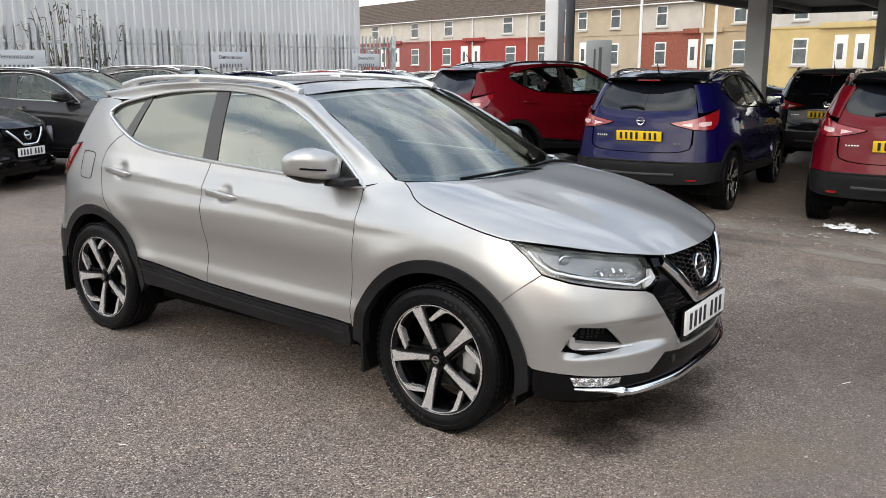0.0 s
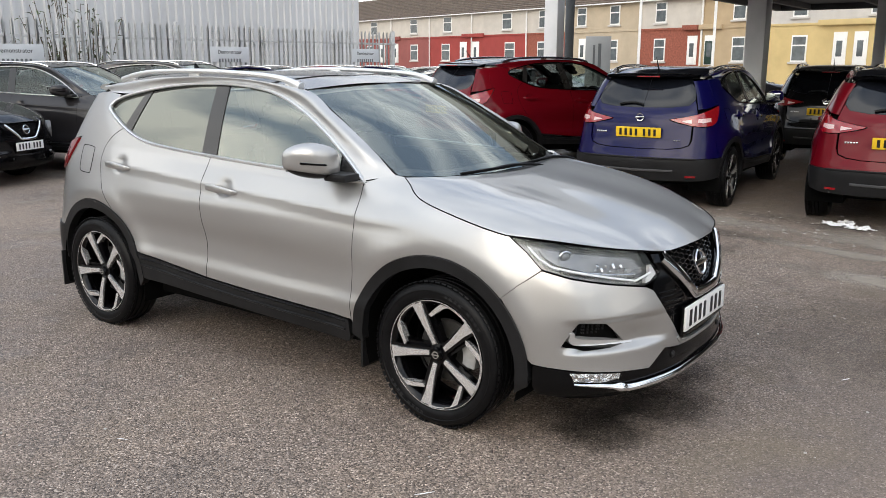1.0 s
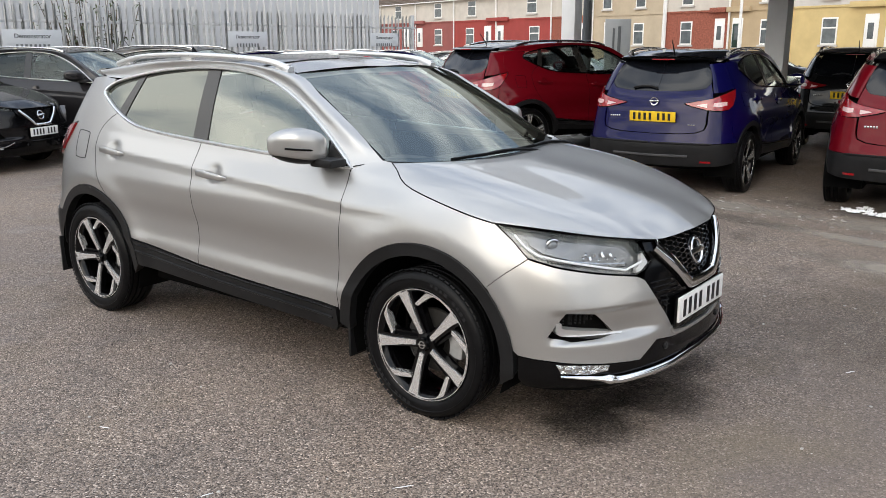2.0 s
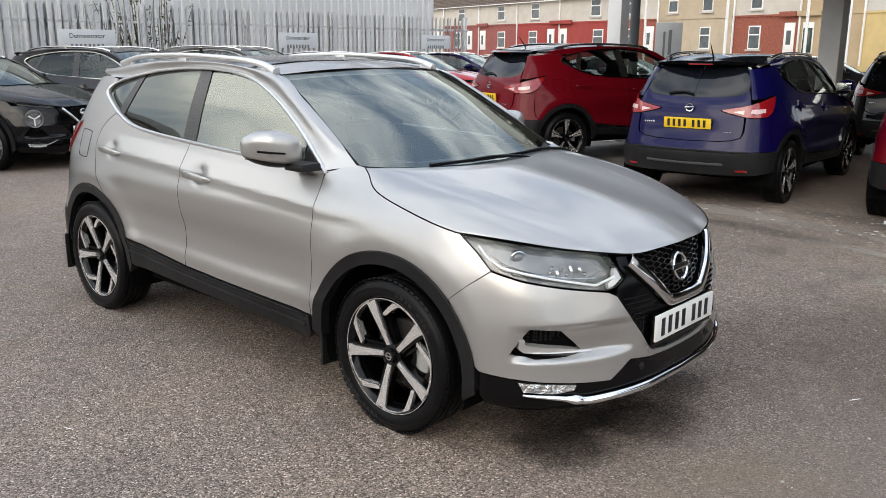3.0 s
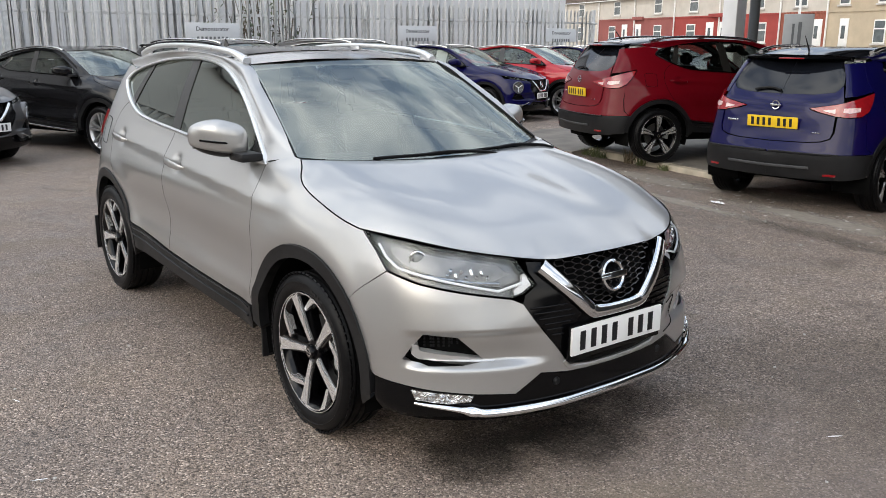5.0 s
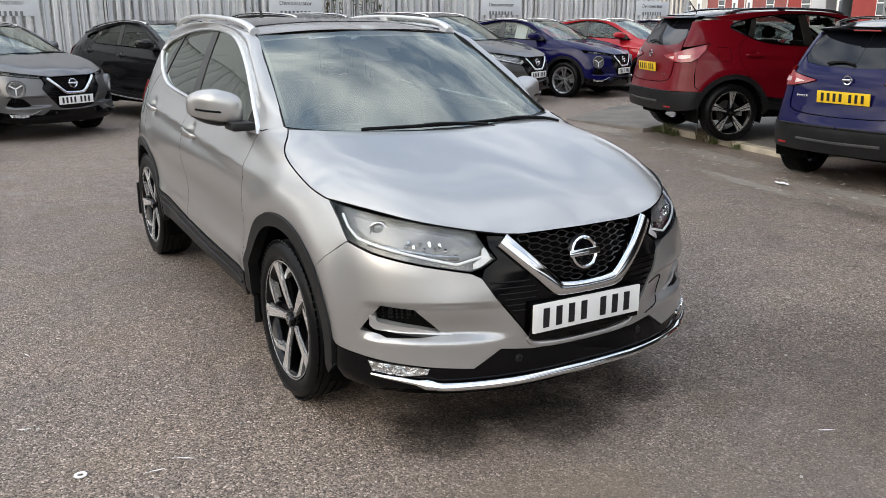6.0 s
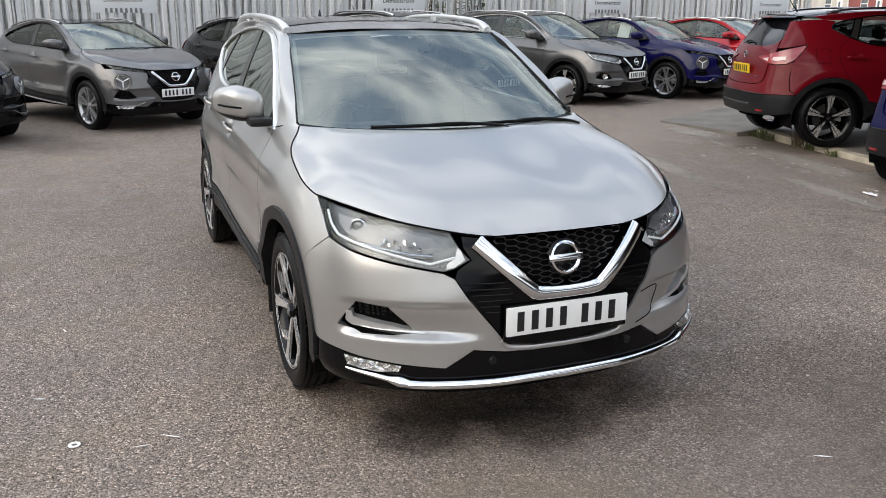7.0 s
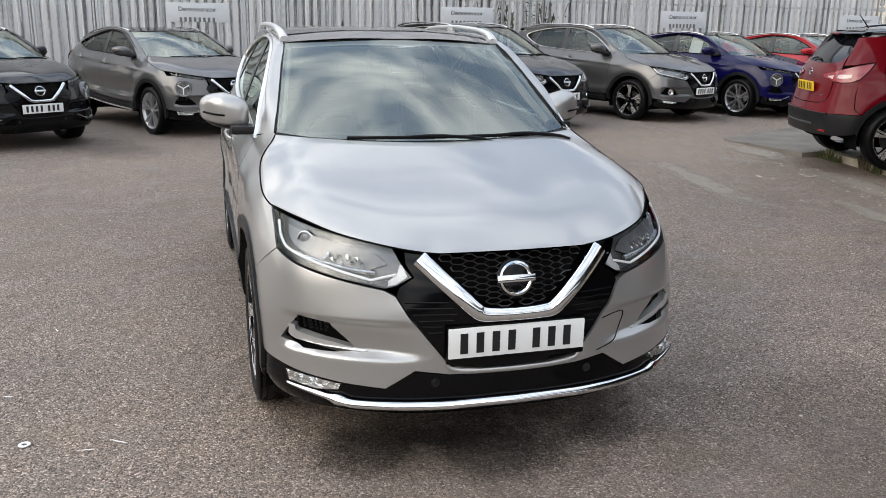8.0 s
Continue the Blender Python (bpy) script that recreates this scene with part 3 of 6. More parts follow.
IN_Z = np.array([pchip(ZK, row, Z_GRID) for _, row in STATIONS])
IN = np.stack([pchip([s for s, _ in STATIONS], IN_Z[:, j], np.where(SG_GRID > S_END, 2 * S_END - SG_GRID, abs(SG_GRID))) for j in range(len(Z_GRID))], 1)
IN = blur(blur(IN, 7, 0), 2, 1)
# the pinched crease under the handles and the hollow of the lower doors
ss, zz = np.meshgrid(SG_GRID, Z_GRID, indexing="ij")
xx = np.broadcast_to(PX[:, None], ss.shape)
door = smoothstep(0.05, -0.35, xx) * smoothstep(-2.75, -2.3, xx)
crease = 0.942 - 0.052 * (xx + 0.45)
low = 0.545 + 0.03 * smoothstep(-0.6, -2.2, xx)
IN = IN - 0.012 * door * np.exp(-((zz - low + 0.04) / 0.045) ** 2) + 0.008 * door * np.exp(-((zz - low - 0.12) / 0.07) ** 2)
# the shoulder of the front wing beside the bonnet, and the muscle over the wheels
IN = IN - 0.024 * smoothstep(-0.34, -0.02, xx) * smoothstep(0.44, 0.22, xx) * np.exp(-((zz - 0.98) / 0.10) ** 2)
for wx in (0.0, -2.646):
    IN = IN - 0.012 * np.exp(-((np.hypot(xx - wx, zz - 0.34) - 0.52) / 0.07) ** 2) * (zz > 0.3)
for hx, hz in ((-1.42, 0.985), (-2.38, 1.040)):
    IN = IN + 0.022 * np.exp(-(((xx - hx) / 0.050) ** 2 + ((zz - hz) / 0.044) ** 2) ** 2)
yy_ = np.broadcast_to(PY[:, None], ss.shape)
nose = (xx > 0.3) * smoothstep(0.30, 0.52, yy_) * smoothstep(0.81, 0.75, yy_)
IN = blur(blur(IN, 2, 0), 1, 1)
IN = IN + 0.040 * nose * smoothstep(0.448, 0.482, zz) * smoothstep(0.602, 0.575, zz) * (1 - 0.35 * smoothstep(0.49, 0.58, zz))
IN = IN - 0.014 * door * np.maximum(0, 1 - np.abs(zz - crease) / np.where(zz > crease, 0.10, 0.055)) ** 1.25


def bicubic(tab, a, b):
    a, b = np.clip(a, 1, tab.shape[0] - 2.001), np.clip(b, 1, tab.shape[1] - 2.001)
    i, j = np.floor(a).astype(int), np.floor(b).astype(int)
    t, q = a - i, b - j
    w = lambda f: (-0.5 * f + f**2 - 0.5 * f**3, 1 - 2.5 * f**2 + 1.5 * f**3, 0.5 * f + 2 * f**2 - 1.5 * f**3, -0.5 * f**2 + 0.5 * f**3)
    wa, wb = w(t), w(q)
    r = 0
    for m in range(4):
        for k in range(4):
            ii = np.clip(i + m - 1, 0, tab.shape[0] - 1)
            jj = np.clip(j + k - 1, 0, tab.shape[1] - 1)
            r = r + wa[m] * wb[k] * tab[ii, jj]
    return r


def shell(s, z):
    """The skin at the place s along the plan line and the height z."""
    s, z = np.asarray(s, float), np.asarray(z, float)
    a = (s - S_LOW) / (S_TOP - S_LOW) * (len(SG_GRID) - 1)
    b = (z - Z_GRID[0]) / (Z_GRID[-1] - Z_GRID[0]) * (len(Z_GRID) - 1)
    d = bicubic(IN, a, b)
    one = lambda v: bicubic(np.repeat(v[:, None], 4, 1), a, np.full_like(a, 1.5))
    return np.stack([one(PX) - one(NX) * d, one(PY) - one(NY) * d, z], 1)


def side(x, z):
    """The skin by the length x of the car and the height z, along its flank."""
    return shell(np.interp(-np.asarray(x, float), -PX[HALF], SG_GRID[HALF]), z)


def plan_x(x, y):
    """The length at which the plan line passes nearest to (x, y)."""
    return float(np.interp(s_at(x, y), SG_GRID, PX))


def sp(*pts):
    """Places (x, y, z) near the skin as (s, z)."""
    return [(s_at(x, y), z) for x, y, z in pts]


def on(surf, pts, off=0.0):
    """A curve of surface coordinates laid on the surface."""
    p = np.asarray(pts, float)
    P = surf(p[:, 0], p[:, 1])
    e = 0.006
    N = np.cross(surf(p[:, 0] + e, p[:, 1]) - surf(p[:, 0] - e, p[:, 1]), surf(p[:, 0], p[:, 1] + e) - surf(p[:, 0], p[:, 1] - e))
    N /= np.linalg.norm(N, axis=1)[:, None]
    if (N * (P - np.array([-1.3, 0, 0.75]))).sum() < 0:
        N = -N
    return P + N * off


# lines that several panels share, in (x, z)
WIN_LOW = cat([(-0.475, 1.088), (-0.9, 1.112), (-1.5, 1.136), (-1.98, 1.163), (-2.24, 1.193), (-2.44, 1.255), (-2.60, 1.325)], 8)
WIN_TOP = cat([(-2.60, 1.325), (-2.668, 1.365), (-2.62, 1.415), (-2.45, 1.458), (-2.1, 1.508), (-1.68, 1.526), (-1.29, 1.497), (-0.98, 1.400), (-0.69, 1.247), (-0.475, 1.088)], 8)
SEAM_A = cat([(-0.492, 0.428), (-0.487, 0.60), (-0.475, 0.80), (-0.464, 1.0), (-0.475, 1.085)], 6)
SEAM_B = cat([(-1.588, 0.468), (-1.582, 0.66), (-1.592, 0.80), (-1.605, 1.0), (-1.597, 1.139)], 6)
SEAM_C = cat([(-2.44, 1.257), (-2.53, 1.205), (-2.585, 1.138), (-2.592, 1.05), (-2.573, 0.977), (-2.52, 0.87), (-2.441, 0.777)], 6)
SHUT = cat([(0.335, 0.935), (0.10, 0.985), (-0.10, 1.032), (-0.18, 1.062), (-0.235, 1.095), (-0.285, 1.122)], 6)
CLAD_R = 0.485


def arc(cx, a0, a1, r=CLAD_R, n=26, sq=0.97):
    return [(cx + r * math.cos(radians(a)), 0.34 + r * sq * math.sin(radians(a))) for a in np.linspace(a0, a1, n)]


def belt(x0, x1):
    return [tuple(p) for p in WIN_LOW if min(x0, x1) < p[0] < max(x0, x1)][:: 1 if x0 > x1 else -1]


def wheel_parts(car, cx, sg, style):
    """One wheel: barrel > tyre, spokes, hub cap, brake disc, caliper."""
    R = 0.346
    bm = lathe(bmesh.new(), [(0.235, -0.20), (0.245, -0.19), (0.232, -0.10), (0.226, -0.05), (0.243, -0.014), (0.257, -0.004), (0.262, -0.010), (0.264, -0.03)], 64)
    dark = style != "silver"
    wheel = part("wheel", bm, WHEEL_BLACK if dark else SILVER_ALLOY, car)
    wheel.matrix_basis = pose(cx, sg * 0.884, R - 0.005, 0, 0, 0 if sg > 0 else 180)
    prof = [(0.238, -0.205), (0.262, -0.222), (0.300, -0.226), (0.325, -0.215), (R - 0.004, -0.19)]
    for k in range(4):
        y = -0.165 + k * 0.037
        prof += [(R, y - 0.012), (R, y + 0.012), (R - 0.008, y + 0.014), (R - 0.008, y + 0.022)]
    prof += [(R, -0.03), (R - 0.006, -0.018), (0.334, -0.006), (0.318, 0.003), (0.308, 0.006), (0.306, 0.0035), (0.290, 0.004), (0.276, 0.001), (0.266, -0.006), (0.262, -0.02)]
    bm = lathe(bmesh.new(), prof, 72)
    # tread blocks on the shoulder
    for k in range(66):
        a = 2 * math.pi * k / 66
        q = Matrix.Rotation(a, 4, "Y") @ Matrix.Translation((R - 0.0085, -0.020, 0)) @ Matrix.Rotation(radians(-38), 4, "Z")
        bmesh.ops.create_cube(bm, size=1, matrix=q @ Matrix.Diagonal((0.0065, 0.034, 0.024, 1)))
    part("tyre", bm, RUBBER, wheel)
    if style == "blade":
        for a0 in (35, 215):
            for k in (0, 1, 2, 3, 5, 6, 7, 8):
                mark = part("tyre_mark", box_bm(0.291, 0.305, 0.0040, 0.0058, -0.0065 - 0.002 * (k % 2), 0.0065 + 0.002 * (k % 2)), MARKS, wheel)
                mark.matrix_basis = Matrix.Rotation(radians(a0 + 5.2 * k), 4, "Y")
    part("rim_ring", lathe(bmesh.new(), [(0.2565, -0.006), (0.2572, -0.003), (0.2598, -0.003), (0.2605, -0.007)], 72), ALLOY if dark else SILVER_ALLOY, wheel)
    part("brake_disc", lathe(bmesh.new(), [(0.05, -0.10), (0.145, -0.10), (0.15, -0.105), (0.15, -0.12), (0.05, -0.12)], 40), IRON, wheel)
    bm = bmesh.new()
    lathe(bm, [(0.002, -0.012), (0.028, -0.012), (0.031, -0.018), (0.033, -0.03), (0.05, -0.035), (0.06, -0.06), (0.06, -0.10)], 32)
    part("hub", bm, GLOSS if dark else SILVER_ALLOY, wheel)
    bm = bmesh.new()
    lathe(bm, [(0.013, -0.011), (0.013, -0.009), (0.018, -0.009), (0.018, -0.012)], 24)
    add_box(bm, -0.022, 0.022, -0.011, -0.0085, -0.003, 0.003)
    part("hub_badge", bm, SATIN, wheel)
    lo = 4
    angs = [radians(lo - 20 + 40 * k / 9) for k in range(10)]
    V, F = [], []
    for q in angs:
        for r, y in ((0.115, -0.068), (0.150, -0.058), (0.182, -0.070), (0.182, -0.12), (0.115, -0.12)):
            V.append((-r * math.cos(q), y, r * math.sin(q)))
    for k in range(9):
        for j in range(5):
            F.append((k * 5 + j, k * 5 + (j + 1) % 5, (k + 1) * 5 + (j + 1) % 5, (k + 1) * 5 + j))
    F += [tuple(range(5)), tuple(range(45, 50))]
    cal = bmesh.new()
    vs = [cal.verts.new(v) for v in V]
    for f in F:
        cal.faces.new([vs[i] for i in f])
    part("caliper", cal, CALIPER, wheel)

    def spoke(name, pts, mat, k, n, y0, y1, twist=0.0, rim_y=-0.006):
        b = bmesh.new()
        a = 2 * math.pi * k / n + radians(twist)
        top, bot = [], []
        for r, w in pts:
            f = (r - 0.04) / 0.2
            y = y0 + (rim_y - y0) * max(0, f) ** 0.7
            top.append(b.verts.new((r, y, w)))
            bot.append(b.verts.new((r, y - 0.035, w)))
        b.faces.new(top)
        b.faces.new(bot[::-1])
        for i in range(len(pts)):
            j = (i + 1) % len(pts)
            b.faces.new((top[j], top[i], bot[i], bot[j]))
        bmesh.ops.transform(b, matrix=Matrix.Rotation(-a, 4, "Y"), verts=b.verts)
        return part(name, b, mat, wheel, smooth=False)

    if style == "blade":
        for k in range(5):
            tw = 69
            # black web, then the machined faces a little proud of it
            pol = lambda *q: [(r * math.cos(radians(d)), -r * math.sin(radians(d))) for r, d in q]
            spoke("spoke", [(0.035, -0.026), (0.10, -0.026), (0.20, -0.038), (0.252, -0.046), (0.256, 0.026), (0.16, 0.022), (0.10, 0.022), (0.035, 0.026)], WHEEL_BLACK, k, 5, -0.036, -0.07, tw, -0.016)
            spoke("spoke_face", [(0.048, -0.010), (0.12, -0.018), (0.20, -0.033), (0.246, -0.042), (0.256, 0.014), (0.20, 0.008), (0.12, 0.010), (0.048, 0.012)], ALLOY, k, 5, -0.028, -0.06, tw, -0.006)
            # a hook that runs along the rim from the blade and turns in
            hook = pol((0.256, 6), (0.256, 16), (0.256, 26), (0.256, 36), (0.254, 43), (0.222, 52), (0.188, 66), (0.178, 60), (0.206, 48), (0.236, 39), (0.247, 34), (0.249, 26), (0.249, 16), (0.249, 6))
            spoke("spoke_face", hook, ALLOY, k, 5, -0.028, -0.06, tw, -0.006)
            spoke("spoke", pol((0.05, 20), (0.11, 50), (0.18, 58), (0.25, 40), (0.254, 46), (0.19, 68), (0.12, 66), (0.05, 44)), WHEEL_BLACK, k, 5, -0.046, -0.07, tw, -0.022)
    elif style == "star":
        for k in range(5):
            spoke("spoke", [(0.035, -0.028), (0.12, -0.030), (0.250, -0.055), (0.255, 0.055), (0.12, 0.030), (0.035, 0.028)], WHEEL_BLACK, k, 5, -0.036, -0.07, 18, -0.014)
            spoke("spoke_face", [(0.055, -0.012), (0.15, -0.022), (0.250, -0.046), (0.255, 0.006), (0.15, 0.004), (0.055, 0.004)], ALLOY, k, 5, -0.030, -0.06, 18, -0.007)
            spoke("spoke_face", [(0.11, 0.012), (0.250, 0.016), (0.253, 0.046), (0.12, 0.024)], ALLOY, k, 5, -0.030, -0.06, 18, -0.007)
    else:
        for k in range(5):
            for d in (-11, 11):
                spoke("spoke", [(0.045, -0.012), (0.14, -0.013), (0.255, -0.020), (0.257, 0.020), (0.14, 0.013), (0.045, 0.012)], SILVER_ALLOY, k, 5, -0.030, -0.06, 90 + d, -0.007)
    return wheel


def number_plate(car, mat, at, turn, name="number_plate"):
    """A blank-lettered plate: bars stand for the characters."""
    bm = box_bm(-0.006, 0.006, -0.26, 0.26, -0.0555, 0.0555, 0.003)
    p = part(name, bm, mat, car, "white number plate with plain dark bars" if mat is PLATE_W else "yellow number plate with plain dark bars")
    p.matrix_basis = Matrix.Translation(at) @ Euler((0, radians(turn[1]), radians(turn[0]))).to_matrix().to_4x4()
    for y in (-0.208, -0.148, -0.088, -0.028, 0.066, 0.126, 0.186):
        part("bar", box_bm(0.0062, 0.0085, y - 0.010, y + 0.018, -0.038, 0.038), INK, p)
    return p


def build_crossover(paint, style="blade", name="crossover_car", facelift=True):
    car = empty(name)
    for sg in (-1, 1):
        # flank panels
        wing = ([tuple(p) for p in SEAM_A] + [(-0.40, 1.117), (-0.33, 1.128)] + [tuple(p) for p in SHUT[::-1]]
                + [(plan_x(x, y), z) for x, y, z in ((0.335, 0.797, 0.930), (0.43, 0.80, 0.866), (0.498, 0.79, 0.803), (0.42, 0.86, 0.735), (0.347, 0.878, 0.672))] + arc(0, 44, 172))
        panel("front_wing", wing, side, paint, car, sg=sg, gap=0.0012)
        fdoor = [tuple(p) for p in SEAM_A] + belt(-0.475, -1.597) + [tuple(p) for p in SEAM_B[::-1]] + [(-1.2, 0.449), (-0.8, 0.436)]
        d = panel("front_door", fdoor, side, paint, car, sg=sg, step=0.018)
        rdoor = [tuple(p) for p in SEAM_B] + belt(-1.597, -2.44) + [tuple(p) for p in SEAM_C] + arc(-2.646, 65, 24) + [(-2.2, 0.535), (-1.9, 0.500)]
        d2 = panel("rear_door", rdoor, side, paint, car, sg=sg, step=0.018)
        quarter = ([tuple(p) for p in SEAM_C[::-1]] + [tuple(p) for p in WIN_LOW[-6:] if p[0] < -2.45] + [tuple(p) for p in WIN_TOP[1:17]]
                   + [(-2.62, 1.448), (-2.80, 1.462), (-2.95, 1.45), (-2.99, 1.36), (-3.01, 1.27), (-2.975, 1.185), (-2.955, 1.172), (-3.010, 1.098), (-3.080, 1.018), (-3.112, 0.985), (-3.128, 0.93), (-3.14, 0.80), (-3.13, 0.66), (-3.06, 0.60)]
                   + arc(-2.646, 38, 65)[0:0] + arc(-2.646, 146, 65))
        panel("rear_wing", quarter, side, paint, car, sg=sg)
        for seam in (SEAM_A, SEAM_B, SEAM_C):
            sweep("panel_gap", on(side, resample(seam, 30), -0.002), LINER, car, 0.0030, 0.0025, sg=sg, up=(0, 1, 0), sides=6)
        # cant rail and pillar
        lo = on(side, cat([(-0.475, 1.088), (-0.69, 1.247), (-0.98, 1.400), (-1.29, 1.497), (-1.68, 1.526), (-2.1, 1.508), (-2.45, 1.458), (-2.75, 1.455)], 8))
        up = cat([(-0.335, 0.726, 1.124), (-0.562, 0.684, 1.262), (-0.82, 0.640, 1.402), (-1.05, 0.600, 1.507), (-1.55, 0.590, 1.552), (-2.1, 0.583, 1.556), (-2.5, 0.575, 1.535), (-2.9, 0.55, 1.485)], 8)
        lo, up = resample(lo, 90), resample(up, 90)
        t = np.linspace(0, 1, 17)[None, :, None]
        G = lo[:, None] * (1 - t) + up[:, None] * t
        ease = smoothstep(0.0, 0.13, np.linspace(0, 1, 90))[:, None]
        G[:, :, 1] += 0.034 * ease * np.sin(np.pi * t[..., 0] ** 1.9)
        G[:, :, 2] += 0.016 * ease * np.sin(np.pi * t[..., 0] ** 1.9)
        G = G * np.array([1, sg, 1.0])
        grid_part("pillar", G if sg > 0 else G[:, ::-1], paint, car)
        tip = on(side, [(-0.470, 1.096)], 0.002)[0]
        sweep("panel_gap", np.array([tip + (up[0] - tip) * q for q in np.linspace(0, 1, 8)]), LINER, car, 0.0022, 0.0022, sg=sg, sides=6)
        # glass and its chrome frame
        win_loop = np.vstack([WIN_LOW, WIN_TOP[1:-1]])
        fwin = [(-0.635, 1.102)] + belt(-0.635, -1.565) + [(-1.565, 1.139), (-1.625, 1.505)] + [tuple(p) for p in WIN_TOP if -1.605 < p[0] < -0.635]
        rwin = belt(-1.705, -2.36) + [(-2.385, 1.24), (-2.305, 1.475)] + [tuple(p) for p in WIN_TOP if -2.29 < p[0] < -1.725] + [(-1.725, 1.520), (-1.68, 1.147)]
        qwin = [(-2.45, 1.262), (-2.55, 1.305)] + [tuple(p) for p in WIN_TOP if p[0] < -2.36] + [(-2.36, 1.47)]
        glass_f, glass_r = (GLASS_SIDE, GLASS_DARK) if facelift is True else (GLASS_BG, GLASS_REAR)
        panel("window_glass", fwin, side, glass_f, car, sg=sg, off=-0.010, depth=0, step=0.06)
        panel("window_glass", rwin, side, glass_r, car, sg=sg, off=-0.010, depth=0, step=0.06)
        panel("window_glass", qwin, side, glass_r, car, sg=sg, off=-0.010, depth=0, step=0.06)
        for tri in ([(-0.482, 1.092), (-0.64, 1.103), (-0.64, 1.212), (-0.535, 1.136)],
                    [(-1.56, 1.139), (-1.685, 1.147), (-1.73, 1.522), (-1.62, 1.518)],
                    [(-2.38, 1.232), (-2.455, 1.262), (-2.36, 1.468), (-2.30, 1.478)]):
            panel("window_trim", tri, side, PILLAR_TRIM, car, sg=sg, off=-0.006, depth=0.012, gap=0.0, step=0.06)
        sweep("chrome_strip", on(side, win_loop, 0.001), STRIP, car, 0.008, 0.0130, closed=True, up=(0, 1, 0), sg=sg)
        # cladding: sill, arches, liners, mudflaps
        sill = [(-0.505, 0.424), (-0.8, 0.433), (-1.2, 0.446), (-1.588, 0.464), (-1.9, 0.496), (-2.19, 0.530), (-2.185, 0.45), (-2.18, 0.378), (-1.3, 0.335), (-0.52, 0.305), (-0.50, 0.34)]
        sl = panel("sill", sill, side, PLASTIC, car, sg=sg, off=0.006, depth=0.09)
        ridge = resample(cat([(-0.53, 0.372), (-1.2, 0.396), (-1.7, 0.424), (-2.17, 0.462)], 8), 40)
        sweep("sill_ridge", on(side, ridge, 0.005), PLASTIC, sl, 0.007, 0.010, sg=sg, up=(0, 1, 0))
        sweep("sill_lip", on(side, ridge + np.array([0, 0.042]), 0.007), GLOSS, sl, 0.004, 0.004, sg=sg, up=(0, 1, 0))
        if facelift == "round":
            sweep("sill_strip", on(side, ridge - np.array([0, 0.055]), 0.012), SATIN, sl, 0.012, 0.014, sg=sg, up=(0, 1, 0))
        for cx in (0.0, -2.646):
            a0, a1 = (-4, 178) if cx == 0 else (4, 172)
            ring = arc(cx, a0, a1, CLAD_R + 0.002) + arc(cx, a1 + 4, a0 - 8, 0.424)
            panel("arch_trim", ring, side, PLASTIC, car, sg=sg, off=0.010, depth=0.05, step=0.035)
            bm = bmesh.new()
            n = 30
            a = [math.pi * (-0.10 + 1.2 * k / n) for k in range(n + 1)]
            o = [bm.verts.new((cx + 0.434 * math.cos(q), sg * 0.86, 0.34 + 0.424 * math.sin(q))) for q in a]
            i = [bm.verts.new((cx + 0.434 * math.cos(q), sg * 0.50, 0.34 + 0.424 * math.sin(q))) for q in a]
            for k in range(n):
                bm.faces.new((o[k], o[k + 1], i[k + 1], i[k]))
            bm.faces.new(i)
            part("wheel_liner", bm, LINER, car)
            if facelift is True:
                part("mudflap", box_bm(cx - 0.452, cx - 0.436, sg * 0.79 - 0.09, sg * 0.79 + 0.07, 0.185, 0.42, 0.006), PLASTIC, car)
            wheel_parts(car, cx, sg, style)
        # handles
        for hx, hz, dr in ((-1.43, 0.985, d), (-2.39, 1.040, d2)):
            ends = on(side, [(hx - 0.125, hz), (hx + 0.125, hz - 0.014)])
            bar = ends[0] + (ends[1] - ends[0]) * np.linspace(0, 1, 21)[:, None]
            bar[:, 2] += 0.004 * np.sin(np.linspace(0, math.pi, 21))
            offs = np.interp(np.linspace(0, 1, len(bar)), [0, 0.1, 0.5, 0.9, 1], [0.000, 0.022, 0.030, 0.022, 0.000])
            bar[:, 1] += offs
            sweep("door_handle", bar, paint, dr, 0.008, 0.019, up=(0, 0, 1), sg=sg, sides=12, taper=np.interp(np.linspace(0, 1, 21), [0, 0.08, 0.4, 0.92, 1], [0.35, 0.85, 1.05, 0.8, 0.3]))
        # mirror
        mz = 1.185
        mx, my = -0.692, 0.932 - 0.085 * (sg > 0)
        base = part("mirror", box_bm(-0.64, -0.50, sg * (my - 0.075) - 0.055, sg * (my - 0.075) + 0.055, mz - 0.092, mz - 0.052, 0.014), PLASTIC, car)
        sq = lambda q, e: math.copysign(abs(q) ** e, q)
        for nm, mt, zlo, zhi, wid in (("mirror_cap", paint, -0.70, 1.0, 1.0), ("mirror_bowl", PLASTIC, -1.0, -0.68, 0.96)):
            bm = bmesh.new()
            bmesh.ops.create_uvsphere(bm, u_segments=44, v_segments=30, radius=1)
            for v in bm.verts:
                x, y, z = v.co
                x, y, z = sq(x, 0.66), sq(y, 0.50), min(zhi, max(zlo, sq(z, 0.58)))
                out, inn = max(0.0, y), max(0.0, -y)
                h = (0.082 if z > 0 else 0.080) * (1 - 0.26 * out ** 1.6) * (1 - 0.05 * inn)
                crest = 0.010 * max(0.0, z) * (1 - abs(y))
                v.co = (mx + x * wid * (0.100 if x > 0 else 0.055) * (1 - 0.34 * out ** 1.5) - 0.052 * out * out - 0.018 * y,
                        sg * (my + y * wid * 0.116), mz + z * h * (wid if z > 0 else 1) + 0.012 * y + crest)
            part(nm, bm, mt, base)
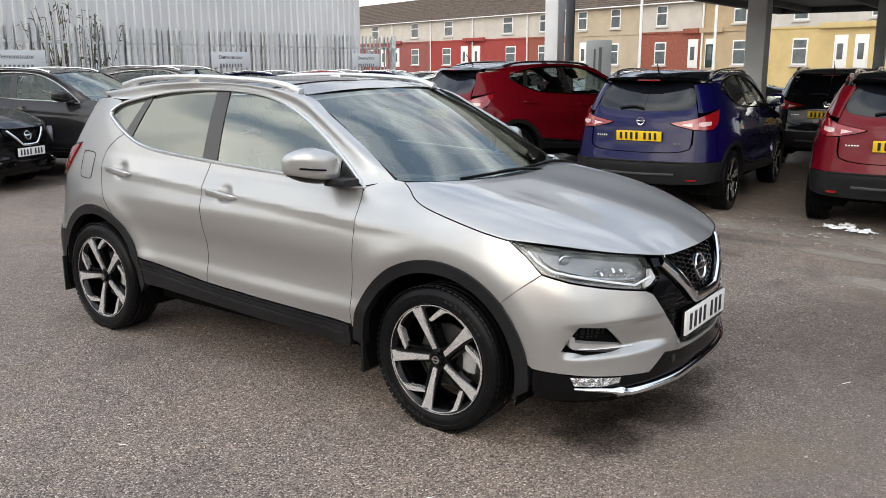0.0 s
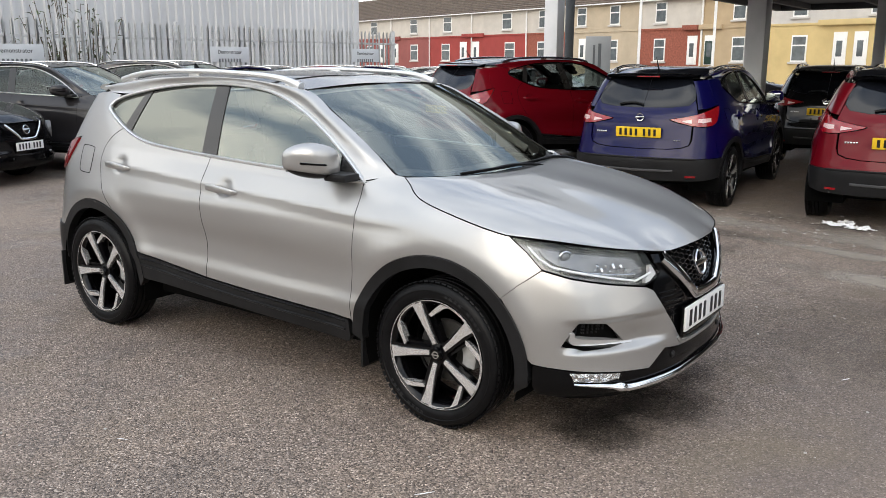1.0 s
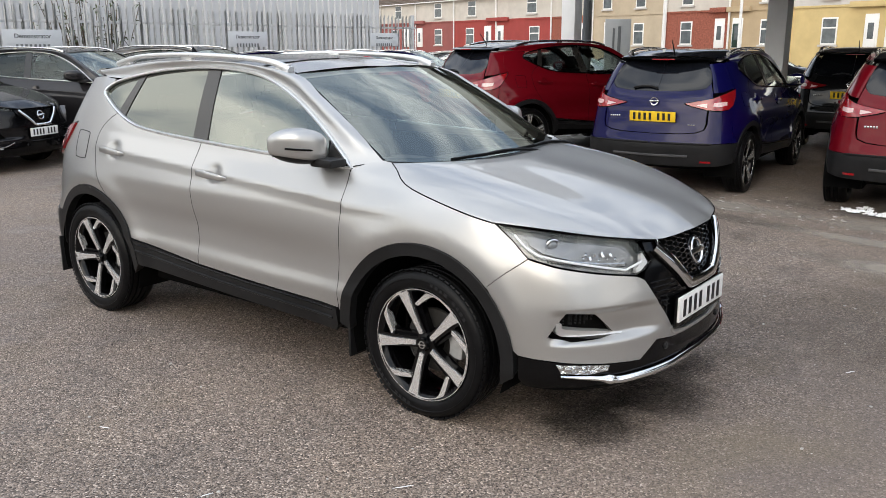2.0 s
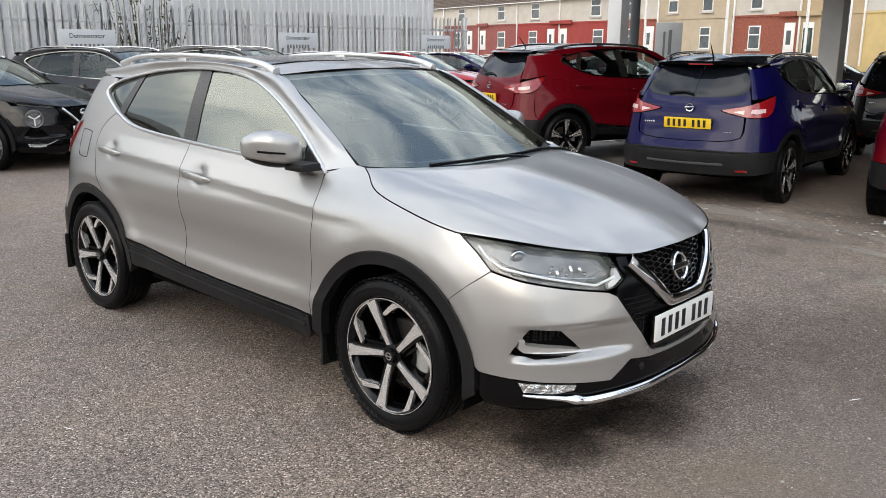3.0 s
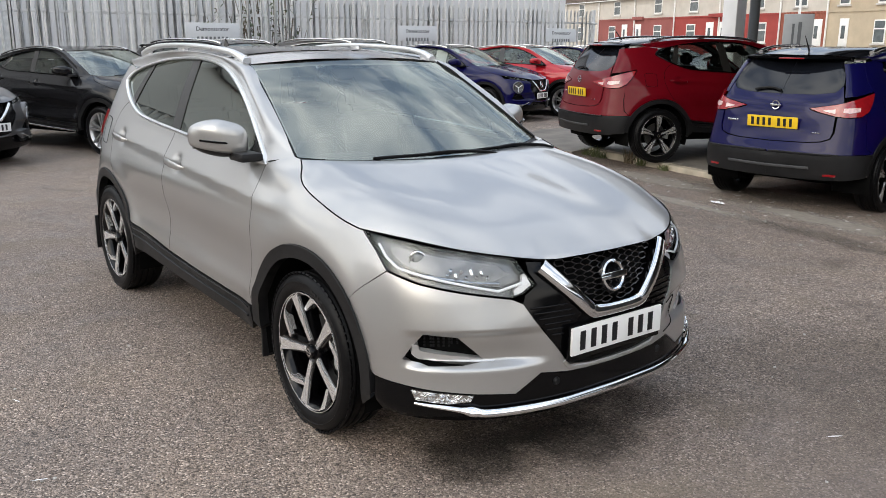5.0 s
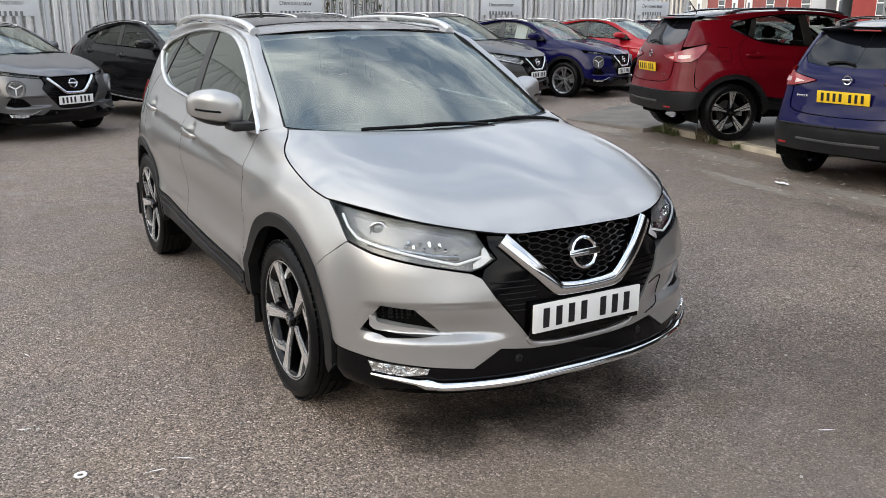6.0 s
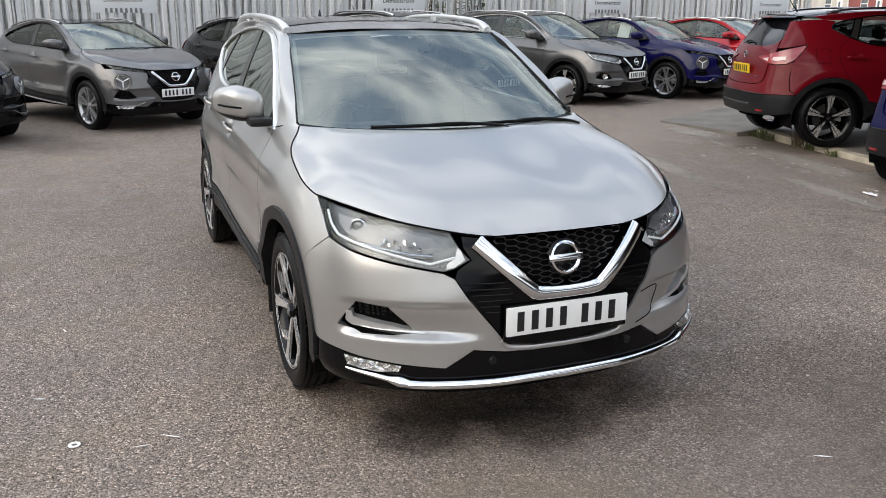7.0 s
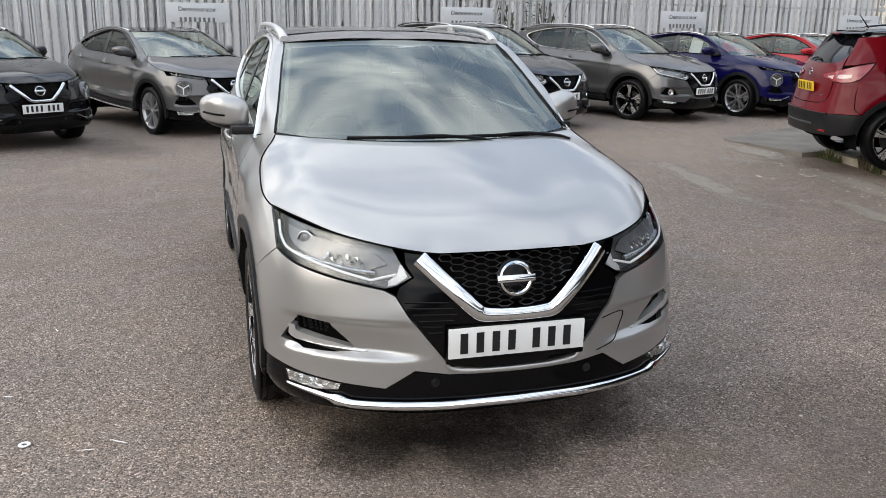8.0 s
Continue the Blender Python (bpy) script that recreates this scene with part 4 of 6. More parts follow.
        part("mirror_glass", box_bm(mx - 0.073, mx - 0.063, sg * my - 0.10, sg * my + 0.10, mz - 0.045, mz + 0.055, 0.004), MIRROR, base)
        arcp = cat([(mx + 0.086, my - 0.085, mz - 0.022), (mx + 0.096, my - 0.02, mz - 0.012), (mx + 0.078, my + 0.05, mz - 0.004), (mx + 0.020, my + 0.098, mz + 0.002)], 6)
        sweep("indicator", arcp, GLOSS, base, 0.006, 0.005, sg=sg)
        # roof rail
        rail = cat([(-1.09, 0.590, 1.522), (-1.22, 0.600, 1.560), (-1.45, 0.606, 1.581), (-1.90, 0.604, 1.594), (-2.30, 0.597, 1.587), (-2.52, 0.588, 1.567), (-2.68, 0.576, 1.535)], 8)
        ends = np.interp(np.linspace(0, 1, len(rail)), [0, 0.12, 0.3, 0.75, 0.9, 1], [1.25, 1.12, 1.0, 1.0, 1.15, 1.3])
        r = sweep("roof_rail", rail, RAIL if facelift is True else SATIN, car, 0.019, 0.015, sg=sg, sides=12, taper=ends)
        for rx, ry, rz in ((-1.15, 0.593, 1.535), (-1.95, 0.596, 1.575), (-2.60, 0.580, 1.545)):
            part("rail_foot", box_bm(rx - 0.05, rx + 0.05, sg * ry - 0.013, sg * ry + 0.013, rz - 0.03, rz + 0.018, 0.006), RAIL if facelift is True else SATIN, r)
        # fuel flap line
        if sg < 0:
            q = [(-2.70, 0.985), (-2.70, 1.10), (-2.72, 1.125), (-2.84, 1.13), (-2.865, 1.11), (-2.85, 0.99), (-2.82, 0.97), (-2.72, 0.968)]
            fl = panel("fuel_flap", q, side, paint, car, sg=sg, off=0.0012, depth=0.002)
            sweep("panel_gap", on(side, cat(q, 4, closed=True), 0.0), LINER, fl, 0.0022, 0.0022, sg=sg, up=(0, 1, 0), closed=True, sides=6)
        front_end(car, paint, sg, facelift)
        rear_end(car, paint, sg)
    middle(car, paint, facelift)
    return car


def front_end(car, paint, sg, facelift):
    lamp_top = cat([(0.335, 0.797, 0.932), (0.50, 0.725, 0.912), (0.68, 0.60, 0.885), (0.80, 0.44, 0.860)], 8)
    lamp = sp(*lamp_top) + sp((0.845, 0.405, 0.80), (0.868, 0.376, 0.757), (0.848, 0.43, 0.722), (0.83, 0.465, 0.712), (0.72, 0.62, 0.742), (0.60, 0.73, 0.773), (0.498, 0.79, 0.803), (0.43, 0.80, 0.865))
    round_lamp = facelift == "round"
    if round_lamp:
        lamp_top2 = sp((0.335, 0.797, 0.932), (0.50, 0.725, 0.912), (0.68, 0.60, 0.885), (0.80, 0.44, 0.860))
        lamp = lamp_top2 + sp((0.848, 0.42, 0.815), (0.70, 0.60, 0.842), (0.52, 0.745, 0.872))
    hl = panel("headlamp", lamp, shell, REFLECTOR, car, sg=sg, off=-0.045, depth=0, gap=0.004, step=0.03)
    panel("lamp_bezel", lamp, shell, GLOSS, hl, holes=[shrink(lamp, 0.007)], sg=sg, off=-0.002, depth=0.05, gap=0.003, step=0.03)
    panel("lamp_glass", shrink(lamp, 0.006), shell, LAMP_GLASS, hl, sg=sg, off=0.001, depth=0, gap=0.0, step=0.03)
    if round_lamp:
        round_lamp_parts(car, sg)
    # daylight strip: a boomerang along the lower and inner edges
    strip = resample(np.array(sp((0.43, 0.80, 0.892), (0.475, 0.79, 0.850), (0.535, 0.77, 0.818), (0.67, 0.66, 0.782), (0.800, 0.510, 0.742), (0.842, 0.425, 0.766))), 60)
    if not round_lamp:
        sweep("daylight_strip", on(shell, strip, -0.008), DRL, hl, 0.0046, 0.0048, sg=sg, up=(0, 0, 1))
    inner = sp((0.855, 0.395, 0.757), (0.845, 0.43, 0.73), (0.83, 0.462, 0.722), (0.832, 0.462, 0.742), (0.842, 0.432, 0.765), (0.83, 0.42, 0.80), (0.838, 0.405, 0.80))
    if not round_lamp:
        panel("lamp_lens", inner, shell, LENS_CLEAR, hl, sg=sg, off=-0.012, depth=0.02, step=0.02, gap=0.001)
    for px, py, pz, rr in ((0.570, 0.705, 0.842, 0.025),) if not round_lamp else ():
        bm = lathe(bmesh.new(), [(rr * 1.12, -0.03), (rr * 1.12, 0.0), (rr, 0.003), (rr * 0.95, 0.0)], 28)
        bmesh.ops.create_uvsphere(bm, u_segments=24, v_segments=12, radius=rr * 0.93, matrix=Matrix.Diagonal((1, 0.45, 1, 1)))
        p = part("projector", bm, PROJECTOR, hl)
        p.matrix_basis = pose(px - 0.01, sg * py, pz, 0, 0, -52 if sg > 0 else -128)
        part("projector_ring", lathe(bmesh.new(), [(rr * 1.12, -0.012), (rr * 1.2, 0.006), (rr * 1.32, 0.004), (rr * 1.34, -0.012)], 28), CHROME, p)
        mask = sp((0.46, 0.775, 0.893), (0.52, 0.727, 0.886), (0.66, 0.625, 0.864), (0.765, 0.49, 0.838), (0.800, 0.455, 0.800), (0.770, 0.525, 0.772), (0.66, 0.665, 0.798), (0.545, 0.755, 0.832), (0.49, 0.775, 0.86))
        panel("lamp_mask", mask, shell, LAMP_MASK, hl, sg=sg, off=-0.030, depth=0.006, gap=0.0, step=0.03)
        rnd = random.Random(4)
        for k in range(9):
            u = k / 8
            Q = on(shell, sp((0.665 + 0.085 * u, 0.650 - 0.125 * u, 0.812 - 0.018 * u + (0.011 if k % 2 else -0.004) + rnd.uniform(-0.004, 0.004))), -0.020)[0]
            bm = box_bm(-0.005, 0.005, -0.006, 0.006, -0.004 - 0.004 * (k % 3), 0.004 + 0.006 * (k % 2), 0.001)
            m = part("lamp_facet", bm, CHROME, hl)
            m.matrix_basis = pose(Q[0], sg * Q[1], Q[2], rnd.uniform(-35, 35), rnd.uniform(-30, 30), -52 if sg > 0 else -128)
        shelf = cat(sp((0.56, 0.745, 0.808), (0.66, 0.665, 0.79), (0.745, 0.575, 0.772), (0.80, 0.50, 0.765)), 5)
        sweep("lamp_shelf", on(shell, shelf, -0.030), FACETED, hl, 0.010, 0.010, sg=sg)
    # bumper skin
    fog = sp((0.606, 0.797, 0.488), (0.63, 0.785, 0.535), (0.672, 0.765, 0.585), (0.755, 0.66, 0.572), (0.792, 0.598, 0.505), (0.805, 0.575, 0.476), (0.76, 0.645, 0.468), (0.68, 0.735, 0.465))
    lamp_low = sp((0.43, 0.80, 0.866), (0.52, 0.745, 0.869), (0.70, 0.60, 0.839), (0.848, 0.42, 0.812), (0.866, 0.40, 0.757)) if round_lamp else sp((0.498, 0.79, 0.800), (0.60, 0.73, 0.770), (0.72, 0.62, 0.739), (0.83, 0.465, 0.709))
    grille_edge = sp((0.862, 0.440, 0.690), (0.880, 0.385, 0.615), (0.905, 0.30, 0.500), (0.918, 0.245, 0.432))
    skin = ([(s_at(0.347, 0.878), 0.672), (s_at(0.42, 0.86), 0.735)] + lamp_low + grille_edge + [(s_at(0.94, 0.12), 0.416), (0.0, 0.414), (0.0, 0.396), (s_at(0.92, 0.25), 0.402)]
            + sp((0.885, 0.37, 0.418), (0.862, 0.47, 0.350), (0.79, 0.61, 0.362), (0.70, 0.73, 0.377), (0.60, 0.81, 0.392), (0.495, 0.85, 0.405))
            + [(s_at(0 + 0.485 * math.cos(radians(q)), 0.87), 0.34 + 0.47 * math.sin(radians(q))) for q in (10, 16, 22, 28, 34, 40)])
    eye = [(s_at(0.70, 0.70) + 0.106 * math.cos(q), 0.70 + 0.106 * math.sin(q)) for q in np.linspace(0, 2 * math.pi, 28, endpoint=False)]
    panel("front_bumper", skin, shell, paint, car, holes=[fog, eye] if round_lamp else [fog], sg=sg, depth=0.035, step=0.017, gap=0.0012)
    lip = cat(sp((0.915, 0.262, 0.448), (0.920, 0.240, 0.424), (0.928, 0.20, 0.412), (0.94, 0.12, 0.408)) + [(0.0, 0.406)], 6)
    sweep("bumper_edge", on(shell, lip, 0.0), paint, car, 0.009, 0.005, sg=sg, up=(1, 0, 0), sides=10)
    if facelift is True and sg > 0:
        tow = cat(sp((0.888, 0.352, 0.560), (0.862, 0.425, 0.566), (0.838, 0.470, 0.560), (0.838, 0.470, 0.510), (0.850, 0.440, 0.470), (0.895, 0.335, 0.436)), 6)
        sweep("panel_gap", on(shell, tow, 0.001), LINER, car, 0.0020, 0.0020, sg=sg, sides=6)
    panel("fog_pocket", fog, shell, LINER, car, sg=sg, off=-0.035, depth=0)
    if facelift is True:
        blade = (cat(sp((0.634, 0.784, 0.545), (0.648, 0.779, 0.543), (0.660, 0.769, 0.518), (0.71, 0.705, 0.505), (0.76, 0.645, 0.497), (0.826, 0.540, 0.477)), 5),
                 cat(sp((0.820, 0.550, 0.472), (0.76, 0.645, 0.476), (0.71, 0.705, 0.478), (0.658, 0.771, 0.484), (0.632, 0.785, 0.506), (0.627, 0.787, 0.528)), 5))
        panel("bumper_slat", np.vstack(blade), shell, SLAT, car, sg=sg, off=0.004, depth=0.030, gap=0.0, step=0.014)
    elif facelift is False:
        Q = on(shell, sp((0.735, 0.69, 0.515)), 0.004)[0]
        o = part("fog_lamp", lathe(bmesh.new(), [(0.001, -0.006), (0.03, -0.004), (0.036, 0.0), (0.040, 0.006), (0.050, 0.005), (0.052, -0.012)], 26), CHROME, car, "round fog lamp in a chrome ring")
        o.matrix_basis = pose(Q[0], sg * Q[1], Q[2], 0, 0, -48 if sg > 0 else -132)
    else:
        c = cat(sp((0.66, 0.775, 0.365), (0.74, 0.69, 0.360), (0.80, 0.60, 0.368), (0.855, 0.49, 0.415)), 6)
        sweep("corner_trim", on(shell, c, 0.008), SATIN, car, 0.011, 0.008, sg=sg)
    # studs of the pocket's mesh
    bm = bmesh.new()
    for k in range(34):
        u = 0.655 + (k % 9) * 0.0125
        z = 0.565 - (k // 9) * 0.014
        yy = 0.775 - (u - 0.655) * 1.1
        P = on(shell, sp((u, yy, z)), -0.03)[0] * np.array([1, sg, 1])
        bmesh.ops.create_cube(bm, size=0.007, matrix=Matrix.Translation(P))
    part("pocket_mesh", bm, PLASTIC, car)
    # gloss surround, V, lower intake, lip
    sur = [(0.0, 0.842), (s_at(0.90, 0.30), 0.842)] + sp((0.872, 0.42, 0.862), (0.855, 0.40, 0.80), (0.878, 0.372, 0.757), (0.858, 0.425, 0.722), (0.862, 0.440, 0.692), (0.880, 0.385, 0.617), (0.905, 0.30, 0.502), (0.918, 0.245, 0.434)) + [(s_at(0.94, 0.12), 0.418), (0.0, 0.416)]
    hole = [(0.0, 0.836), (s_at(0.905, 0.335), 0.834), (s_at(0.94, 0.118), 0.645), (0.0, 0.643)]
    gs = panel("grille_surround", sur, shell, GLOSS, car, holes=[hole], sg=sg, off=-0.006, depth=0.04, step=0.035)
    panel("grille_back", hole, shell, LINER, gs, sg=sg, off=-0.050, depth=0)
    bm = bmesh.new()
    ha, hf, hb = 0.029, 0.014, 0.0112
    for row in range(-1, 10):
        for col in range(-1, 10):
            cx, cz = col * (ha + hf), 0.645 + row * hb * 2 + (col % 2) * hb
            pts = [(cx + ha, cz), (cx + hf, cz + hb), (cx - hf, cz + hb), (cx - ha, cz)]
            for a, b in zip(pts, pts[1:]):
                lim = lambda p: p[0] >= -0.002 and 0.643 < p[1] < 0.838 and p[0] < 0.10 + (p[1] - 0.643) * 1.15
                if lim(a) and lim(b):
                    P = on(shell, [(s_at(0.93 - 0.3 * q[0] ** 2, max(q[0], 0.001)), q[1]) for q in (a, b)], -0.014) * np.array([1, sg, 1])
                    m = Vector(P[1] - P[0])
                    M = Matrix.Translation((P[0] + P[1]) / 2) @ m.to_track_quat("Y", "X").to_matrix().to_4x4()
                    bmesh.ops.create_cube(bm, size=1, matrix=M @ Matrix.Diagonal((0.005, m.length + 0.002, 0.0026, 1)))
    part("grille_mesh", bm, GRILLE, gs, smooth=False)
    for k in range(6):
        z = 0.56 + 0.022 * k
        y0, y1 = (0.272, 0.272, 0.232, 0.222, 0.236, 0.252)[k], 0.332 + 0.0165 * k
        c = cat(sp(*[(0.94 - 0.32 * q * q, q, z) for q in np.linspace(y0, y1, 4)]), 4)
        sweep("grille_slat", on(shell, c, -0.003), GLOSS, gs, 0.003, 0.004, sg=sg)
    val = [(0.0, 0.396), (s_at(0.92, 0.25), 0.400)] + sp((0.885, 0.37, 0.416), (0.862, 0.47, 0.350), (0.79, 0.61, 0.360), (0.70, 0.73, 0.375), (0.60, 0.81, 0.390), (0.495, 0.85, 0.403), (0.50, 0.85, 0.30), (0.52, 0.84, 0.265), (0.66, 0.77, 0.250), (0.80, 0.60, 0.235), (0.90, 0.34, 0.222)) + [(0.0, 0.222)]
    panel("valance", val, shell, GLOSS, car, sg=sg, off=-0.004, depth=0.03, step=0.04)
    fl = sp((0.638, 0.786, 0.378), (0.70, 0.735, 0.373), (0.790, 0.615, 0.360), (0.784, 0.626, 0.334), (0.735, 0.69, 0.326), (0.655, 0.775, 0.338))
    f = panel("fog_lamp", fl, shell, FOG_FACET, car, sg=sg, off=0.004, depth=0.02, step=0.02)
    panel("lamp_glass", fl, shell, LAMP_GLASS, f, sg=sg, off=0.012, depth=0, step=0.03)
    for px, py, pz in ((0.690, 0.745, 0.356), (0.722, 0.706, 0.352)):
        Q = on(shell, sp((px, py, pz)), 0.004)[0]
        o = part("fog_bulb", lathe(bmesh.new(), [(0.001, 0.003), (0.006, 0.004), (0.011, -0.001), (0.013, 0.004), (0.0145, 0.003), (0.0145, -0.006)], 20), CHROME, f)
        o.matrix_basis = pose(Q[0], sg * Q[1], Q[2], 0, 0, -52 if sg > 0 else -128)
    P = on(shell, sp((0.905, 0.30, 0.372)), 0.0)[0]
    bm = lathe(bmesh.new(), [(0.001, 0.004), (0.011, 0.004), (0.013, 0.0), (0.016, 0.0), (0.017, -0.01)], 20)
    q = part("parking_sensor", bm, PLASTIC, car)
    q.matrix_basis = pose(P[0], sg * P[1], P[2], 0, 0, -90)


def round_lamp_parts(car, sg):
    """A round headlamp with a Y of light, low in the nose."""
    P = on(shell, sp((0.70, 0.70, 0.70)), 0.004)[0]
    bm = lathe(bmesh.new(), [(0.118, -0.06), (0.118, 0.0), (0.112, 0.016), (0.100, 0.012), (0.094, -0.02), (0.05, -0.045), (0.001, -0.05)], 36)
    lamp = part("round_headlamp", bm, LAMP_DARK, car, "round headlamp with a Y-shaped light")
    lamp.matrix_basis = pose(P[0], sg * P[1], P[2], 0, 0, -48 if sg > 0 else -132)
    bm = bmesh.new()
    for k in range(3):
        bmesh.ops.create_cube(bm, size=1, matrix=Matrix.Rotation(radians(90 + 120 * k), 4, "Y") @ Matrix.Translation((0.045, 0.008, 0)) @ Matrix.Diagonal((0.088, 0.014, 0.015, 1)))
    part("light_bar", bm, DRL, lamp, smooth=False)
    part("lamp_ring", lathe(bmesh.new(), [(0.086, -0.004), (0.088, 0.006), (0.096, 0.006), (0.098, -0.004)], 36), CHROME, lamp)
    part("lamp_glass", lathe(bmesh.new(), [(0.100, 0.012), (0.07, 0.024), (0.03, 0.030), (0.001, 0.031)], 32), LAMP_GLASS, lamp)


def rear_end(car, paint, sg):
    E = S_END
    lamp = [(s_at(-2.97, 0.865), 1.165), (s_at(-3.20, 0.80), 1.118), (s_at(-3.36, 0.66), 1.072), (s_at(-3.43, 0.42), 1.030), (s_at(-3.442, 0.345), 1.018), (s_at(-3.440, 0.36), 1.006), (s_at(-3.43, 0.43), 0.984), (s_at(-3.38, 0.60), 0.950), (s_at(-3.30, 0.72), 0.942), (s_at(-3.20, 0.80), 0.951), (s_at(-3.10, 0.83), 0.995), (s_at(-3.02, 0.85), 1.085)]
    tl = panel("tail_lamp", lamp, shell, LENS_RED, car, sg=sg, off=0.012, depth=0.03, step=0.04)
    for core in ([(s_at(-3.385, 0.60), 1.020), (s_at(-3.425, 0.47), 1.002), (s_at(-3.422, 0.49), 0.992), (s_at(-3.385, 0.60), 0.972)],
                 [(s_at(-3.20, 0.80), 1.038), (s_at(-3.35, 0.675), 1.028), (s_at(-3.36, 0.665), 0.988), (s_at(-3.30, 0.72), 0.980), (s_at(-3.21, 0.795), 0.996)]):
        panel("lamp_core", core, shell, LENS_PINK, tl, sg=sg, off=0.015, depth=0.01, step=0.04)
    gate = [(E, 1.140), (s_at(-3.44, 0.35), 1.146), (s_at(-3.405, 0.56), 1.172), (s_at(-3.355, 0.665), 1.232), (s_at(-3.352, 0.67), 1.078), (s_at(-3.43, 0.42), 1.034), (s_at(-3.444, 0.338), 1.018), (s_at(-3.442, 0.35), 1.004), (s_at(-3.43, 0.42), 0.982), (s_at(-3.38, 0.60), 0.947), (s_at(-3.385, 0.59), 0.80), (s_at(-3.40, 0.565), 0.745), (s_at(-3.425, 0.49), 0.715), (s_at(-3.445, 0.35), 0.700), (E, 0.692)]
    panel("tailgate", gate, shell, paint, car, sg=sg, gap=0.0012)
    corner = [(s_at(-3.118, 0.824), 0.985), (s_at(-3.20, 0.80), 0.948), (s_at(-3.30, 0.72), 0.939), (s_at(-3.375, 0.615), 0.946), (s_at(-3.38, 0.605), 0.80), (s_at(-3.395, 0.58), 0.740), (s_at(-3.422, 0.50), 0.709), (s_at(-3.445, 0.36), 0.694), (E, 0.687), (E, 0.585), (s_at(-3.44, 0.4), 0.585), (s_at(-3.30, 0.72), 0.60), (s_at(-3.062, 0.838), 0.602), (s_at(-3.132, 0.819), 0.66), (s_at(-3.142, 0.816), 0.80)]
    panel("rear_bumper", corner, shell, paint, car, sg=sg, gap=0.0012)
    low = [(E, 0.583), (s_at(-3.44, 0.4), 0.583), (s_at(-3.30, 0.72), 0.598), (s_at(-3.04, 0.85), 0.60), (s_at(-3.10, 0.84), 0.45), (s_at(-3.12, 0.83), 0.38), (s_at(-3.30, 0.72), 0.355), (s_at(-3.44, 0.4), 0.345), (E, 0.345)]
    panel("bumper_trim", low, shell, PLASTIC, car, sg=sg, off=0.008, depth=0.03)
    ref = [(s_at(-3.36, 0.66), 0.415), (s_at(-3.41, 0.55), 0.415), (s_at(-3.41, 0.55), 0.39), (s_at(-3.36, 0.66), 0.39)]
    panel("reflector", ref, shell, LENS_RED, car, sg=sg, off=0.014, depth=0.01, step=0.03)
    pil = [(s_at(-2.87, 0.875), 1.450), (s_at(-3.10, 0.83), 1.44), (s_at(-3.30, 0.72), 1.43), (s_at(-3.34, 0.68), 1.13), (s_at(-3.2, 0.80), 1.142), (s_at(-2.93, 0.865), 1.185), (s_at(-2.95, 0.86), 1.27), (s_at(-2.93, 0.865), 1.36)]
    panel("rear_pillar", pil, shell, paint, car, sg=sg, off=-0.003, gap=0.0)
    rw = [(E, 1.142), (s_at(-3.44, 0.35), 1.148), (s_at(-3.405, 0.56), 1.175), (s_at(-3.355, 0.665), 1.238), (s_at(-3.325, 0.695), 1.32), (s_at(-3.31, 0.71), 1.455), (s_at(-3.44, 0.35), 1.492), (E, 1.495)]
    panel("rear_glass", rw, shell, PANO, car, sg=sg, off=-0.004, depth=0, step=0.06, gap=0.0)
    # ledge, skid bar and lettering bars
    c = [(E - t * (E - s_at(-3.36, 0.66)), 0.592) for t in np.linspace(0.02, 1, 14)]
    sweep("bumper_ledge", on(shell, c, 0.010), PLASTIC, car, 0.012, 0.010, sg=sg)
    c = [(E - t * 0.42, 0.455 + 0.006 * t) for t in np.linspace(0.0, 1, 10)]
    sweep("skid_bar", on(shell, c, 0.012), DASH, car, 0.012, 0.014, sg=sg)
    for j in range(5 if sg > 0 else 3):
        u0 = 0.40 + 0.028 * j
        c = [(E - u0, 0.862 if sg > 0 else 0.790), (E - u0 - 0.018, 0.862 if sg > 0 else 0.790)]
        sweep("badge_bar", on(shell, c, 0.003), SATIN, car, 0.003, 0.010 if sg > 0 else 0.006, sg=sg, sides=6)


